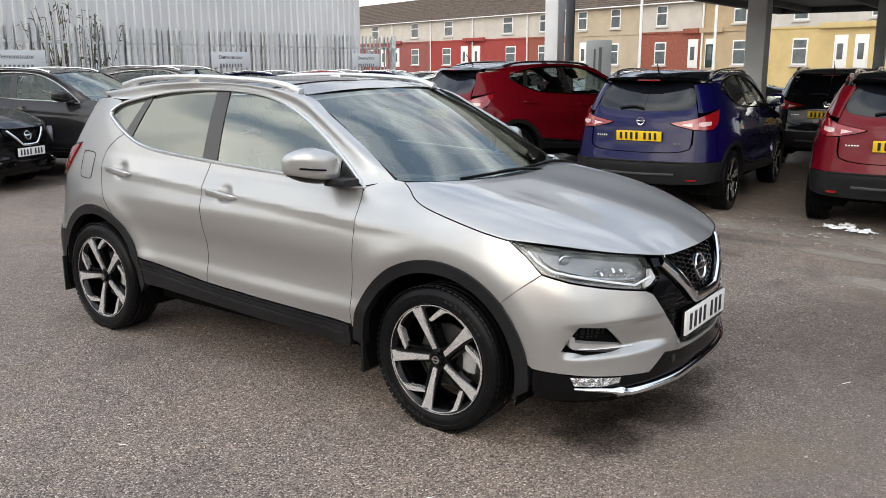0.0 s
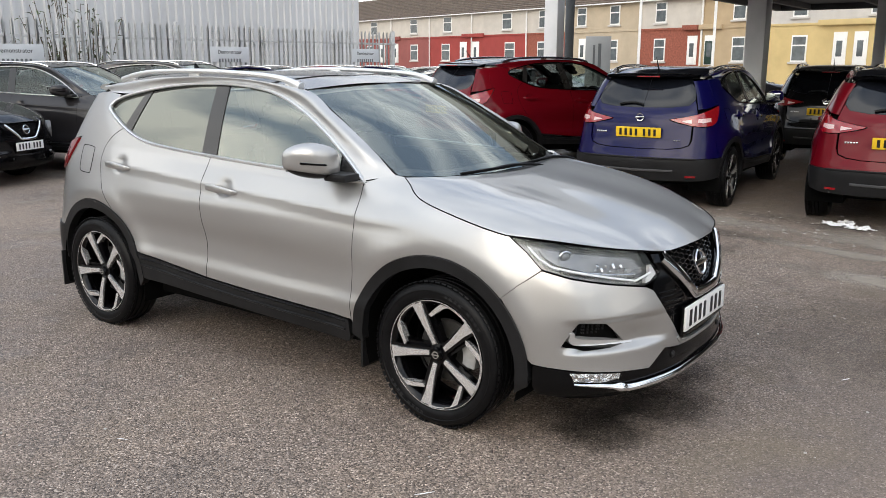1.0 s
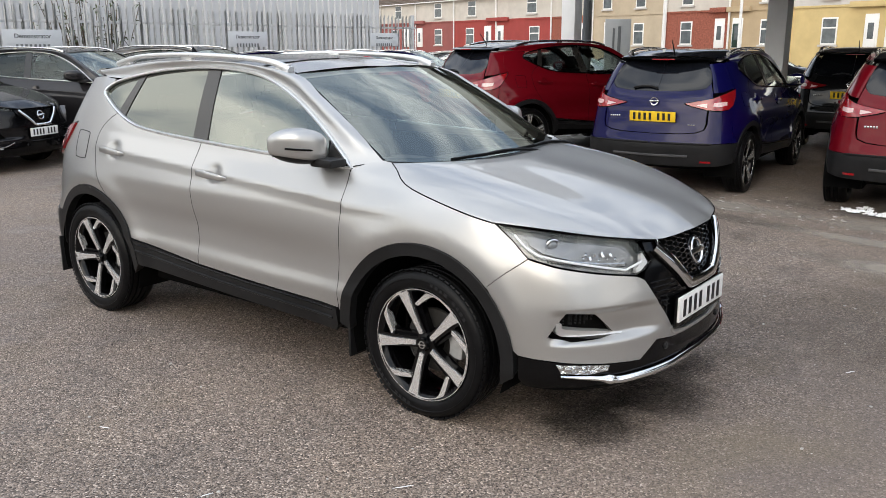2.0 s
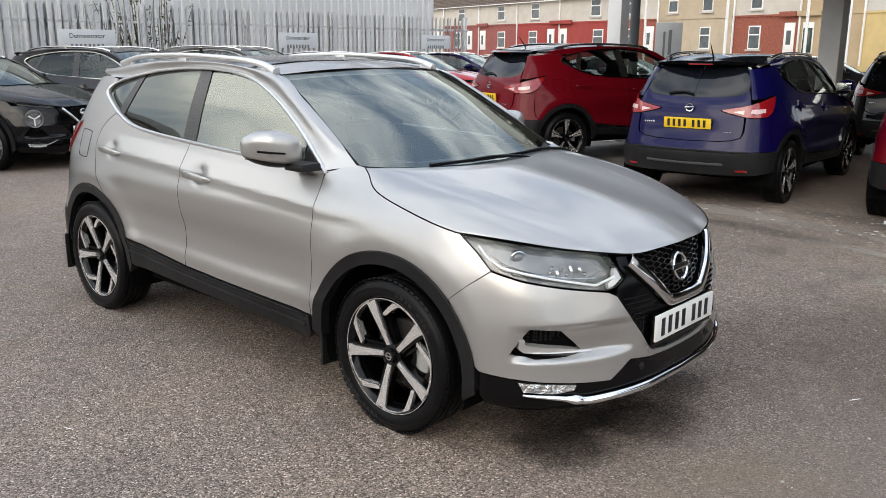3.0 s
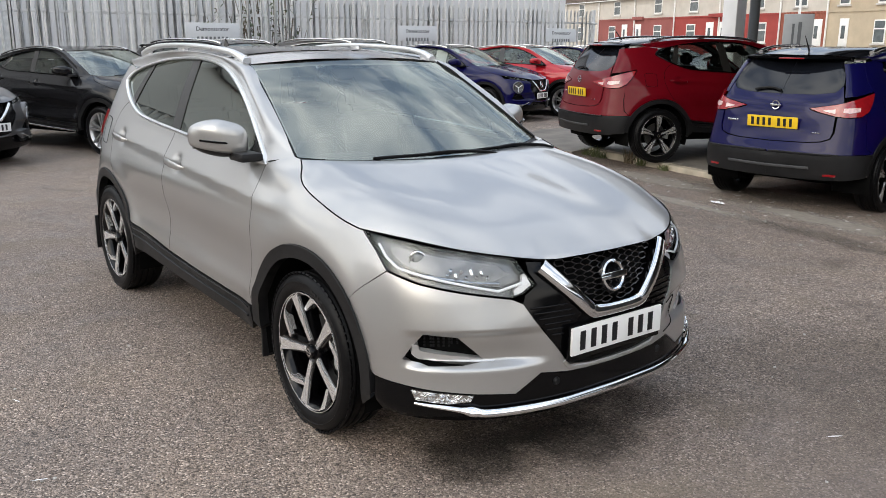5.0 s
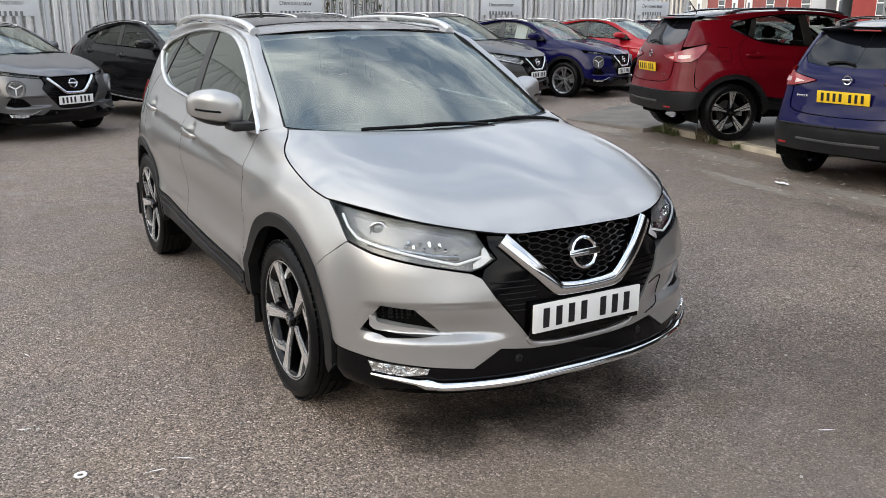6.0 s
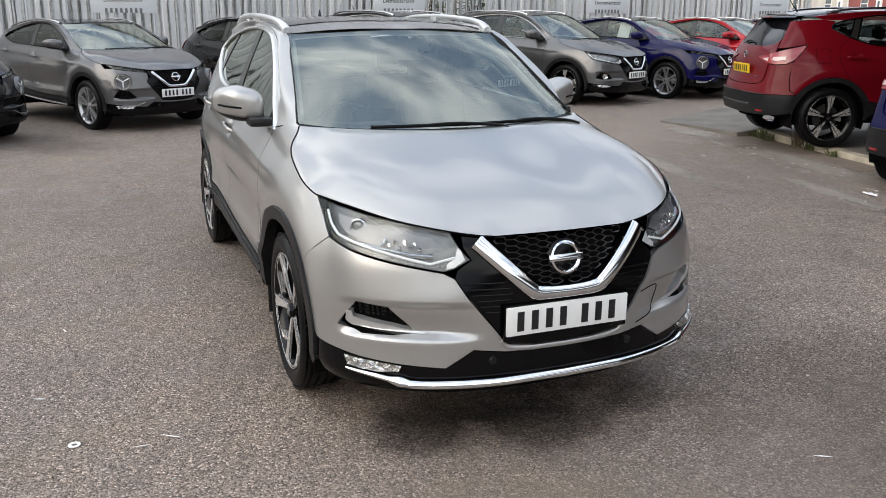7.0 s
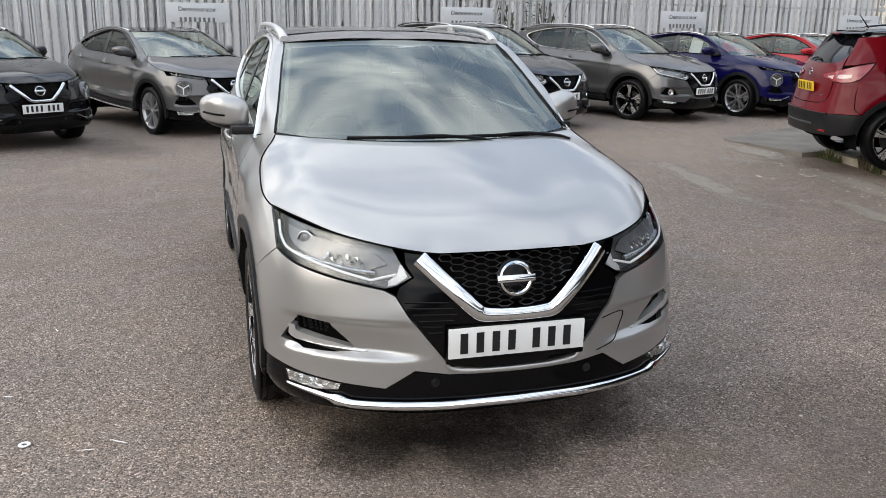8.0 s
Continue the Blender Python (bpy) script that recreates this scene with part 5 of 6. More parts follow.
def middle(car, paint, facelift):
    """What spans the whole width: bonnet, screen, roof, floor, cabin, plates, badge."""
    shut = on(side, SHUT)
    c0 = cat([(0.883, 0, 0.848), (0.868, 0.20, 0.846), (0.842, 0.306, 0.844), (0.803, 0.44, 0.864), (0.68, 0.60, 0.890), (0.50, 0.722, 0.917), tuple(shut[0])], 10)
    c1 = cat([(-0.085, 0, 1.098), (-0.105, 0.20, 1.100), (-0.17, 0.45, 1.108), tuple(shut[-1])], 10)
    d0 = cat([(0.883, 0, 0.848), (0.862, 0, 0.870), (0.80, 0, 0.905), (0.60, 0, 0.968), (0.30, 0, 1.035), (0.0, 0, 1.085), (-0.085, 0, 1.098)], 10)
    P = coons(c0, c1, d0, shut, 200, 120)
    u, v = np.linspace(0, 1, 200)[:, None], np.linspace(0, 1, 120)[None]
    P[:, :, 2] += 0.045 * np.sin(np.pi * u**2.8) * np.sin(np.pi * v) ** 0.7 + 0.006 * np.sin(np.pi * u) * np.sin(np.pi * v)
    for ax in (0, 1, 0, 1):
        P = blur(P, 7 + ax, ax)
    P = fair(P, 14)
    lift_ = resample(shut, 120) - P[-1]
    P += lift_[None] * (u ** 10)[..., None]
    for row, end, power in ((c1, -1, v ** 16), (c0, 0, (1 - v) ** 16)):
        fix = resample(row, 200) - P[:, end]
        P += fix[:, None] * power[..., None]
    # the ridge that runs from the foot of the screen to the corner of the grille
    uc = 0.37 + 0.27 * v
    fade = smoothstep(0.03, 0.22, v) * (1 - 0.6 * smoothstep(0.9, 1, v))
    out = np.maximum(0.0, u - uc)
    P[:, :, 2] += fade * (0.0068 * np.exp(-out / 0.09) * smoothstep(1.0, 0.8, u) - 0.0022 * np.exp(-((uc - u) / 0.10) ** 2) * (u < uc) - 0.0022 * (u >= uc) * np.exp(-out / 0.05))
    P = blur(P, 1, 0)
    P[0, :, 1] = 0.0
    edge = np.minimum(np.minimum(1 - u, v), 1 - v)
    P[:, :, 2] -= 0.003 * np.exp(-(edge / 0.010) ** 2)
    grid_part("bonnet", P, paint, car, mirror=True)
    # windscreen and scuttle
    s0 = cat([(-0.15, 0, 1.092), (-0.17, 0.20, 1.095), (-0.225, 0.45, 1.102), (-0.285, 0.64, 1.112), (-0.345, 0.720, 1.124)], 10)
    s1 = cat([(-0.955, 0, 1.530), (-0.968, 0.25, 1.525), (-1.005, 0.45, 1.514), (-1.050, 0.596, 1.505)], 10)
    e0 = np.array([s0[0] + (s1[0] - s0[0]) * t + np.array([0.012, 0, 0.022]) * math.sin(math.pi * t) for t in np.linspace(0, 1, 20)])
    e1 = cat([(-0.345, 0.720, 1.124), (-0.582, 0.679, 1.260), (-0.82, 0.637, 1.397), (-1.050, 0.596, 1.505)], 10)
    W = fair(coons(s0, s1, e0, e1, 48, 40), 6)
    g = grid_part("windscreen", W, GLASS, car, mirror=True)
    bands = np.stack([W[:, 0], W[:, 2]], 1) + np.array([-0.006, 0, -0.008])
    grid_part("screen_band", bands, GLOSS, g, mirror=True)
    K = np.stack([c1[np.linspace(0, len(c1) - 1, 24).astype(int)] + np.array([0.03, 0, -0.03]), resample(c1, 24) + np.array([-0.005, 0, -0.022]), resample(W[:, 0], 24) + np.array([0.0, 0, -0.004])], 1)
    grid_part("scuttle", K, PLASTIC, car, mirror=True)
    ex = cat([(-0.339, 0.724, 1.127), (-0.577, 0.679, 1.262), (-0.82, 0.636, 1.400), (-1.050, 0.597, 1.508)], 8)
    for sg in (-1, 1):
        sweep("screen_seal", ex, GLOSS, car, 0.005, 0.005, sg=sg)
    # roof
    r0 = cat([(-0.958, 0, 1.534), (-0.970, 0.25, 1.529), (-1.006, 0.45, 1.518), (-1.05, 0.595, 1.508)], 10)
    r1 = cat([(-3.02, 0, 1.510), (-3.01, 0.30, 1.508), (-2.97, 0.50, 1.495), (-2.9, 0.55, 1.486)], 10)
    q0 = cat([(-0.958, 0, 1.534), (-1.3, 0, 1.575), (-1.9, 0, 1.588), (-2.5, 0, 1.565), (-3.02, 0, 1.510)], 10)
    q1 = cat([(-1.05, 0.595, 1.508), (-1.55, 0.588, 1.553), (-2.1, 0.581, 1.557), (-2.5, 0.573, 1.536), (-2.9, 0.55, 1.486)], 10)
    R = coons(r0, r1, q0, q1, 24, 40)
    R[:, :, 2] += 0.006 * np.sin(np.pi * np.linspace(0, 1, 24))[:, None]
    if facelift is True:
        R = fair(coons(r0, r1, q0, q1, 48, 80), 6)
        R[:, :, 2] += 0.006 * np.sin(np.pi * np.linspace(0, 1, 48))[:, None]
        head = R[:, :13].copy()
        head[:, -1, 2] -= 0.006
        grid_part("roof_header", head, HEADER, car, "gloss strip between screen and roof glass", mirror=True)
        roof = grid_part("roof", R[:, 12:] + np.array([0, 0, 0.002]), PANO, car, "dark panoramic glass roof", mirror=True)
    else:
        roof = grid_part("roof", R, PANO, car, "dark panoramic glass roof", mirror=True)
    grid_part("headliner", R - np.array([0, 0, 0.035]), HEADLINER, car, mirror=True)
    # spoiler over the tailgate
    bm = bmesh.new()
    y = np.linspace(-0.53, 0.53, 15)
    rows = [[(-2.92 + 0.0 * t, t, 1.505), (-3.10 + 0.35 * t * t, t, 1.498), (-3.15 + 0.40 * t * t, t, 1.478), (-3.10 + 0.38 * t * t, t, 1.462), (-2.96, t, 1.455)] for t in y]
    vs = [[bm.verts.new(p) for p in r] for r in rows]
    for a, b in zip(vs, vs[1:]):
        for k in range(4):
            bm.faces.new((a[k], a[k + 1], b[k + 1], b[k]))
    bm.faces.new(vs[0])
    bm.faces.new(vs[-1])
    part("spoiler", bm, paint if facelift is True else GLOSS, car)
    part("brake_light", box_bm(-3.152, -3.135, -0.13, 0.13, 1.472, 1.486, 0.003), LENS_RED, car)
    rw = on(shell, [(S_END, 1.165), (S_END - 0.10, 1.185), (S_END - 0.22, 1.18), (S_END - 0.30, 1.165)], 0.014)
    sweep("rear_wiper", cat(rw, 5), PLASTIC, car, 0.010, 0.012)
    if facelift is True:
        bm = bmesh.new()
        vs = [bm.verts.new(p) for p in ((-2.62, -0.006, 1.57), (-2.70, -0.02, 1.565), (-2.70, 0.02, 1.565), (-2.72, 0, 1.63), (-2.70, 0, 1.635))]
        for f in ((0, 1, 3, 4), (0, 4, 3, 2), (1, 2, 3), (0, 2, 1)):
            bm.faces.new([vs[i] for i in f])
        part("roof_aerial", bm, GLOSS, car)
    else:
        sweep("roof_aerial", np.array([(-2.78 - 0.12 * q, 0.0, 1.545 + 0.15 * q) for q in np.linspace(0, 1, 6)]), PLASTIC, car, 0.006, 0.006, up=(0, 1, 0), taper=np.linspace(1.6, 0.5, 6))
    # dark inner body and floor
    for x0, x1, w, z0, z1 in ((-2.95, 0.70, 0.50, 0.25, 0.60), (-2.16, -0.50, 0.78, 0.27, 0.46), (0.45, 0.66, 0.60, 0.22, 0.60), (-0.44, 0.62, 0.55, 0.60, 0.78), (-3.25, -2.2, 0.60, 0.60, 0.95)):
        part("floor_pan", box_bm(x0, x1, -w, w, z0, z1, 0.02), LINER, car)
    for sg in (-1, 1):
        for x0, x1, y0, y1, z0, z1 in ((-2.15, -0.47, 0.74, 0.79, 0.45, 1.08), (-0.45, 0.28, 0.62, 0.72, 0.80, 0.93), (-3.15, -2.2, 0.62, 0.68, 0.80, 1.10)):
            part("inner_panel", box_bm(x0, x1, min(sg * y0, sg * y1), max(sg * y0, sg * y1), z0, z1, 0.01), LINER, car)
    part("tailgate_lining", box_bm(-2.92, -2.88, -0.50, 0.50, 0.90, 1.43, 0.01), DASH, car)
    # cabin
    bm = bmesh.new()
    add_box(bm, -0.66, -0.24, -0.70, 0.70, 0.78, 1.05, 0.05)
    add_box(bm, -0.72, -0.50, -0.55, -0.15, 0.95, 1.075, 0.03)
    part("dashboard", bm, DASH, car)
    bm = bmesh.new()
    lathe(bm, [(0.175 + 0.014 * math.cos(q), 0.014 * math.sin(q)) for q in np.linspace(0, 2 * math.pi, 9)], 40)
    add_box(bm, -0.17, 0.17, -0.012, 0.012, -0.02, 0.02)
    add_box(bm, -0.06, 0.06, -0.02, 0.025, -0.06, 0.05, 0.01)
    w = part("steering_wheel", bm, GLOSS, car)
    w.matrix_basis = pose(-0.80, -0.37, 1.00, 0, 0, -90) @ pose(0, 0, 0, -24, 0, 0)
    for sx, sy in ((-1.35, -0.37), (-1.35, 0.37), (-2.20, -0.42), (-2.20, 0.42), (-2.20, 0.0)):
        bm = bmesh.new()
        add_box(bm, sx - 0.05, sx + 0.45, sy - 0.24, sy + 0.24, 0.52, 0.68, 0.05)
        r = bmesh.ops.create_cube(bm, size=1, matrix=Matrix.Translation((sx - 0.09, sy, 0.92)) @ Matrix.Rotation(radians(-14), 4, "Y") @ Matrix.Diagonal((0.13, 0.46, 0.56, 1)))
        r2 = bmesh.ops.create_cube(bm, size=1, matrix=Matrix.Translation((sx - 0.17, sy, 1.29)) @ Matrix.Rotation(radians(-10), 4, "Y") @ Matrix.Diagonal((0.09, 0.25, 0.17, 1)))
        vset = set(r["verts"]) | set(r2["verts"])
        bmesh.ops.bevel(bm, geom=[e for e in bm.edges if e.verts[0] in vset], offset=0.04, segments=3, affect="EDGES")
        part("seat", bm, SEAT, car)
    bm = bmesh.new()
    add_box(bm, -1.075, -1.045, -0.125, 0.125, 1.385, 1.455, 0.012)
    add_box(bm, -1.05, -1.02, -0.012, 0.012, 1.44, 1.50, 0.004)
    part("rear_view_mirror", bm, GLOSS, car)
    # sensor housing hung from the top of the screen
    top, foot = Vector((-0.985, 0, 1.505)), Vector((-0.865, 0, 1.432))
    bm = bmesh.new()
    tilt = (foot - top).to_track_quat("X", "Z").to_matrix().to_4x4()
    for w_, l_, d_, at in ((0.34, 0.11, 0.020, 0.35), (0.16, 0.15, 0.045, 1.15)):
        q = bmesh.ops.create_cube(bm, size=1, matrix=Matrix.Translation(top.lerp(foot, at) + Vector((-0.018, 0, -0.030))) @ tilt @ Matrix.Diagonal((l_, w_, d_, 1)))
    bmesh.ops.bevel(bm, geom=bm.edges[:], offset=0.010, segments=2, affect="EDGES")
    part("sensor_housing", bm, SENSOR, car)
    # pale trim on the inside of the front pillars
    for sg in (-1, 1):
        trim = ex[2:] + np.array([-0.055, -0.035, -0.030])
        sweep("pillar_lining", trim, LINING, car, 0.022, 0.012, sg=sg, up=(0, 1, 0))
    # wipers, parked low
    for y0, y1, lift in ((-0.42, 0.16, 0.35), (0.10, 0.56, 0.30)):
        pts = []
        for t in np.linspace(0, 1, 12):
            yy = y0 + (y1 - y0) * t
            f = abs(yy) / 0.688 * 23
            k = int(np.clip(f, 0, 22))
            row = W[k] * (1 - (f - k)) + W[k + 1] * (f - k)
            j = 0.15 + lift * math.sin(math.pi * (0.25 + 0.5 * t))
            p = row[int(j)] * (1 - j % 1) + row[int(j) + 1] * (j % 1)
            pts.append((p[0] + 0.008, yy, p[2] + 0.012))
        wp = sweep("wiper", pts, RUBBER, car, 0.006, 0.008)
        arm = [pts[5], (pts[8][0] + 0.020, pts[8][1], pts[8][2] + 0.008), (pts[-1][0] + 0.045, pts[-1][1] + 0.03, pts[-1][2] - 0.004), (pts[-1][0] + 0.075, pts[-1][1] + 0.09, pts[-1][2] - 0.020)]
        sweep("wiper_arm", cat(arm, 6), RUBBER, wp, 0.010, 0.008)
    half = cat(sp((0.876, 0.357, 0.820), (0.885, 0.338, 0.803), (0.921, 0.233, 0.712), (0.937, 0.160, 0.645), (0.94, 0.124, 0.626), (0.94, 0.06, 0.620)), 6)
    V3 = on(shell, np.vstack([half, [(0.0, 0.619)]]), 0.006)
    full = np.vstack([V3 * np.array([1, -1, 1.0]), V3[::-1][1:]])
    wide = np.interp(np.linspace(-1, 1, len(full)), [-1, -0.35, 0, 0.35, 1], [0.98, 0.90, 0.72, 0.90, 0.98]) * (1.0 if facelift is True else 0.7)
    sweep("chrome_vee", full, CHROME, car, 0.031, 0.018, up=(1, 0, 0.2), sides=12, taper=wide)
    half = cat(sp((0.660, 0.780, 0.330), (0.73, 0.705, 0.318), (0.80, 0.615, 0.300), (0.825, 0.575, 0.292), (0.88, 0.44, 0.292), (0.925, 0.25, 0.292)), 6)
    L3 = on(shell, np.vstack([half, [(0.0, 0.292)]]), 0.012)
    full = np.vstack([L3 * np.array([1, -1, 1.0]), L3[::-1][1:]])
    wide = np.interp(np.abs(np.linspace(-1, 1, len(full))), [0, 0.55, 0.64, 0.7, 1], [0.9, 0.9, 1.2, 0.6, 0.25])
    if facelift is True:
        sweep("chrome_lip", full, CHROME, car, 0.018, 0.013, up=(1, 0, 0.35), sides=12, taper=wide)
    for sg in (-1, 1):
        seam = np.vstack([c0[18:], shut[1:]])
        sweep("bonnet_seam", seam + np.array([0.002, 0.002, -0.004]), LINER, car, 0.0028, 0.0030, sg=sg)
    # plates and badge
    part("plate_holder", box_bm(0.915, 0.930, -0.265, 0.265, 0.448, 0.588, 0.004), GLOSS, car)
    number_plate(car, PLATE_W, (0.934, 0, 0.527), (0, 0))
    number_plate(car, PLATE_Y, (-3.412, 0, 0.872), (180, 6))
    bm = lathe(bmesh.new(), [(0.050, -0.01), (0.050, 0.004), (0.056, 0.010), (0.063, 0.006), (0.065, -0.01)], 40)
    add_box(bm, -0.073, 0.073, -0.006, 0.011, -0.013, 0.013, 0.003)
    b = part("front_badge", bm, CHROME, car, "chrome ring badge with a plain bar")
    b.matrix_basis = pose(0.893, 0, 0.742, 0, 0, -90) @ pose(0, 0, 0, 14, 0, 0)
    part("badge_disc", lathe(bmesh.new(), [(0.001, 0.0), (0.050, 0.0), (0.072, -0.004), (0.074, -0.02)], 40), GLOSS, b)
    bm = lathe(bmesh.new(), [(0.034, -0.004), (0.034, 0.002), (0.044, 0.004), (0.045, -0.004)], 36)
    add_box(bm, -0.052, 0.052, -0.004, 0.005, -0.009, 0.009, 0.002)
    b = part("rear_badge", bm, CHROME, car)
    b.matrix_basis = pose(-3.375, 0, 1.035, 0, 0, 90)

# ---- ground: one sheet that rises a little towards the fence ----
def ground_z(x, y):
    return 0.04 * smoothstep(-5.0, -8.6, x) * smoothstep(1.5, 6.0, y)


gx = np.r_[np.linspace(-400, -30, 12), np.linspace(-28, 14, 85), np.linspace(16, 400, 14)]
gy = np.r_[np.linspace(-400, -22, 12), np.linspace(-20, 26, 93), np.linspace(28, 400, 14)]
GX, GY = np.meshgrid(gx, gy, indexing="ij")
ground = grid_part("ground", np.stack([GX, GY, ground_z(GX, GY)], 2), TARMAC)
tagged(ground, "worn grey tarmac yard with pale chippings and damp stains", "ground", kind="structure")

# ---- fence, shed and signs behind the far row ----
FX = -13.55
FENCE_Y0, FENCE_Y1 = -24.0, 15.5
fence = empty("palisade_fence", pose(FX, 0, 0))
tagged(fence, "grey galvanised steel palisade fence with pointed pales", "fence")


def pale_mesh():
    bm = bmesh.new()
    prof = [(-0.034, 0.0), (-0.022, 0.0), (-0.012, 0.020), (0.012, 0.020), (0.022, 0.0), (0.034, 0.0)]
    tops = [2.30, 2.33, 2.37, 2.37, 2.33, 2.30]
    lo = [bm.verts.new((x, y, 0.05)) for y, x in prof]
    hi = [bm.verts.new((x, y, t)) for (y, x), t in zip(prof, tops)]
    for k in range(5):
        bm.faces.new((lo[k], lo[k + 1], hi[k + 1], hi[k]))
    ret = bmesh.ops.solidify(bm, geom=bm.faces[:], thickness=0.003)
    me = bpy.data.meshes.new("pale")
    bm.to_mesh(me)
    bm.free()
    me.materials.append(GALV)
    return me


pale = pale_mesh()
count = int((FENCE_Y1 - FENCE_Y0) / 0.152)
for k in range(count):
    ob = new("pale", pale)
    ob.parent = fence
    y = FENCE_Y0 + 0.152 * k
    ob.matrix_basis = pose(0.03, y, float(ground_z(np.array(FX), np.array(y))), 0, random.uniform(-0.5, 0.5), 0)
for k in range(17):
    y = 8.05 + 2.45 * (k - 13)
    part("post", box_bm(-0.06, 0.02, y - 0.045, y + 0.045, 0, 2.44, 0.006), GALV, fence)
for z in (0.50, 2.06):
    part("rail", box_bm(-0.02, 0.03, FENCE_Y0, FENCE_Y1, z, z + 0.05, 0.004), GALV, fence)


def word_mesh(text, size, mat, name="lettering"):
    cu = bpy.data.curves.new(name, "FONT")
    cu.body, cu.size, cu.align_x, cu.align_y, cu.extrude = text, size, "CENTER", "CENTER", 0.001
    tmp = bpy.data.objects.new("tmp", cu)
    scene.collection.objects.link(tmp)
    me = bpy.data.meshes.new_from_object(tmp.evaluated_get(bpy.context.evaluated_depsgraph_get()))
    bpy.data.objects.remove(tmp)
    bpy.data.curves.remove(cu)
    me.materials.clear()
    me.materials.append(mat)
    return me


words = word_mesh("Demonstrator", 0.118, INK)
for y in (-11.0, -5.9, -0.9, 4.4, 9.4, 14.1):
    z0 = float(ground_z(np.array(FX), np.array(y)))
    sg_ = part("bay_sign", box_bm(0.062, 0.075, y - 0.56, y + 0.56, 1.55 + z0, 1.90 + z0, 0.004), SIGN)
    sg_.matrix_basis = pose(FX, 0, 0)
    tagged(sg_, "pale grey parking bay sign lettered Demonstrator on the fence", "sign", "bay signs")
    t = new("lettering", words)
    t.parent = sg_
    t.matrix_basis = pose(0.0775, y, 1.78 + z0, 90, 0, 90)
    for k in range(8):
        part("slot", box_bm(0.0755, 0.0785, y - 0.33 + 0.085 * k, y - 0.285 + 0.085 * k, 1.555 + z0, 1.635 + z0), SLATE, sg_)

# profiled metal shed
bm = bmesh.new()
sx, sy0, sy1, sh = -16.5, -10.4, 17.05, 6.2
n = int((sy1 - sy0) / 0.25)
pts = []
for k in range(n):
    y = sy0 + 0.25 * k
    pts += [(sx, y), (sx, y + 0.14), (sx + 0.045, y + 0.165), (sx + 0.045, y + 0.225)]
pts.append((sx, sy1))
lo = [bm.verts.new((x, y, -0.2)) for x, y in pts]
hi = [bm.verts.new((x, y, 4.2)) for x, y in pts]
for k in range(len(pts) - 1):
    bm.faces.new((lo[k], lo[k + 1], hi[k + 1], hi[k]))
shed = empty("metal_shed")
tagged(shed, "large shed clad in pale grey profiled metal sheet behind the fence", "shed")
part("cladding", bm, SHED, shed, smooth=False)
part("upper_cladding", box_bm(sx - 0.10, sx + 0.06, sy0, sy1 - 0.10, 4.2, sh), SHED, shed)
part("end_wall", box_bm(sx - 14, sx + 0.05, sy1, sy1 + 0.12, -0.2, sh), SHED, shed)
part("end_wall", box_bm(sx - 14, sx + 0.05, sy0 - 0.12, sy0, -0.2, sh), SHED, shed)
part("corner_trim", box_bm(sx - 0.10, sx + 0.075, sy1 - 0.09, sy1 + 0.15, -0.2, sh + 0.05, 0.01), SHED, shed)
part("roof", box_bm(sx - 14, sx + 0.25, sy0, sy1 + 0.3, sh, sh + 0.18, 0.02), FASCIA, shed)
part("back_wall", box_bm(sx - 14.2, sx - 14, sy0, sy1, -0.2, sh), SHED, shed)

# ---- canopy, columns, totem ----
canopy = empty("canopy_roof")
tagged(canopy, "flat dark-soffit canopy over the parking bays on square columns", "canopy")
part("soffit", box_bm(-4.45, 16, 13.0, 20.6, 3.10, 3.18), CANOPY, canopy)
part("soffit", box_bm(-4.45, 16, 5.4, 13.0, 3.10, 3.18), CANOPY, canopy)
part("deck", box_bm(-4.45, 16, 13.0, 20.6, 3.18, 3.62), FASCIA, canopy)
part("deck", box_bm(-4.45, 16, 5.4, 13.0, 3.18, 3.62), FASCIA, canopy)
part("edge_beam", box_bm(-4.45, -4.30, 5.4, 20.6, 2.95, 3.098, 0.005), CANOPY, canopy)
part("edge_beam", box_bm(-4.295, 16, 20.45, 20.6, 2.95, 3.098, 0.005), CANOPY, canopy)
for k in range(11):
    x = -3.6 + 1.8 * k
    part("joist", box_bm(x - 0.05, x + 0.05, 5.5, 20.44, 2.96, 3.098, 0.005), CANOPY, canopy)
for x, y, w in ((-5.175, 9.58, 0.128), (-1.90, 10.25, 0.150), (-1.35, 17.6, 0.11), (3.6, 10.2, 0.165), (4.2, 17.6, 0.11)):
    part("column", box_bm(x - w, x + w, y - w, y + w, -0.05, 3.098, 0.012), COLUMN, canopy)
bm = bmesh.new()
bmesh.ops.create_cone(bm, cap_ends=True, segments=20, radius1=0.08, radius2=0.08, depth=3.12, matrix=Matrix.Translation((-5.13, 10.06, 1.54)))
part("downpipe", bm, SLATE, canopy)

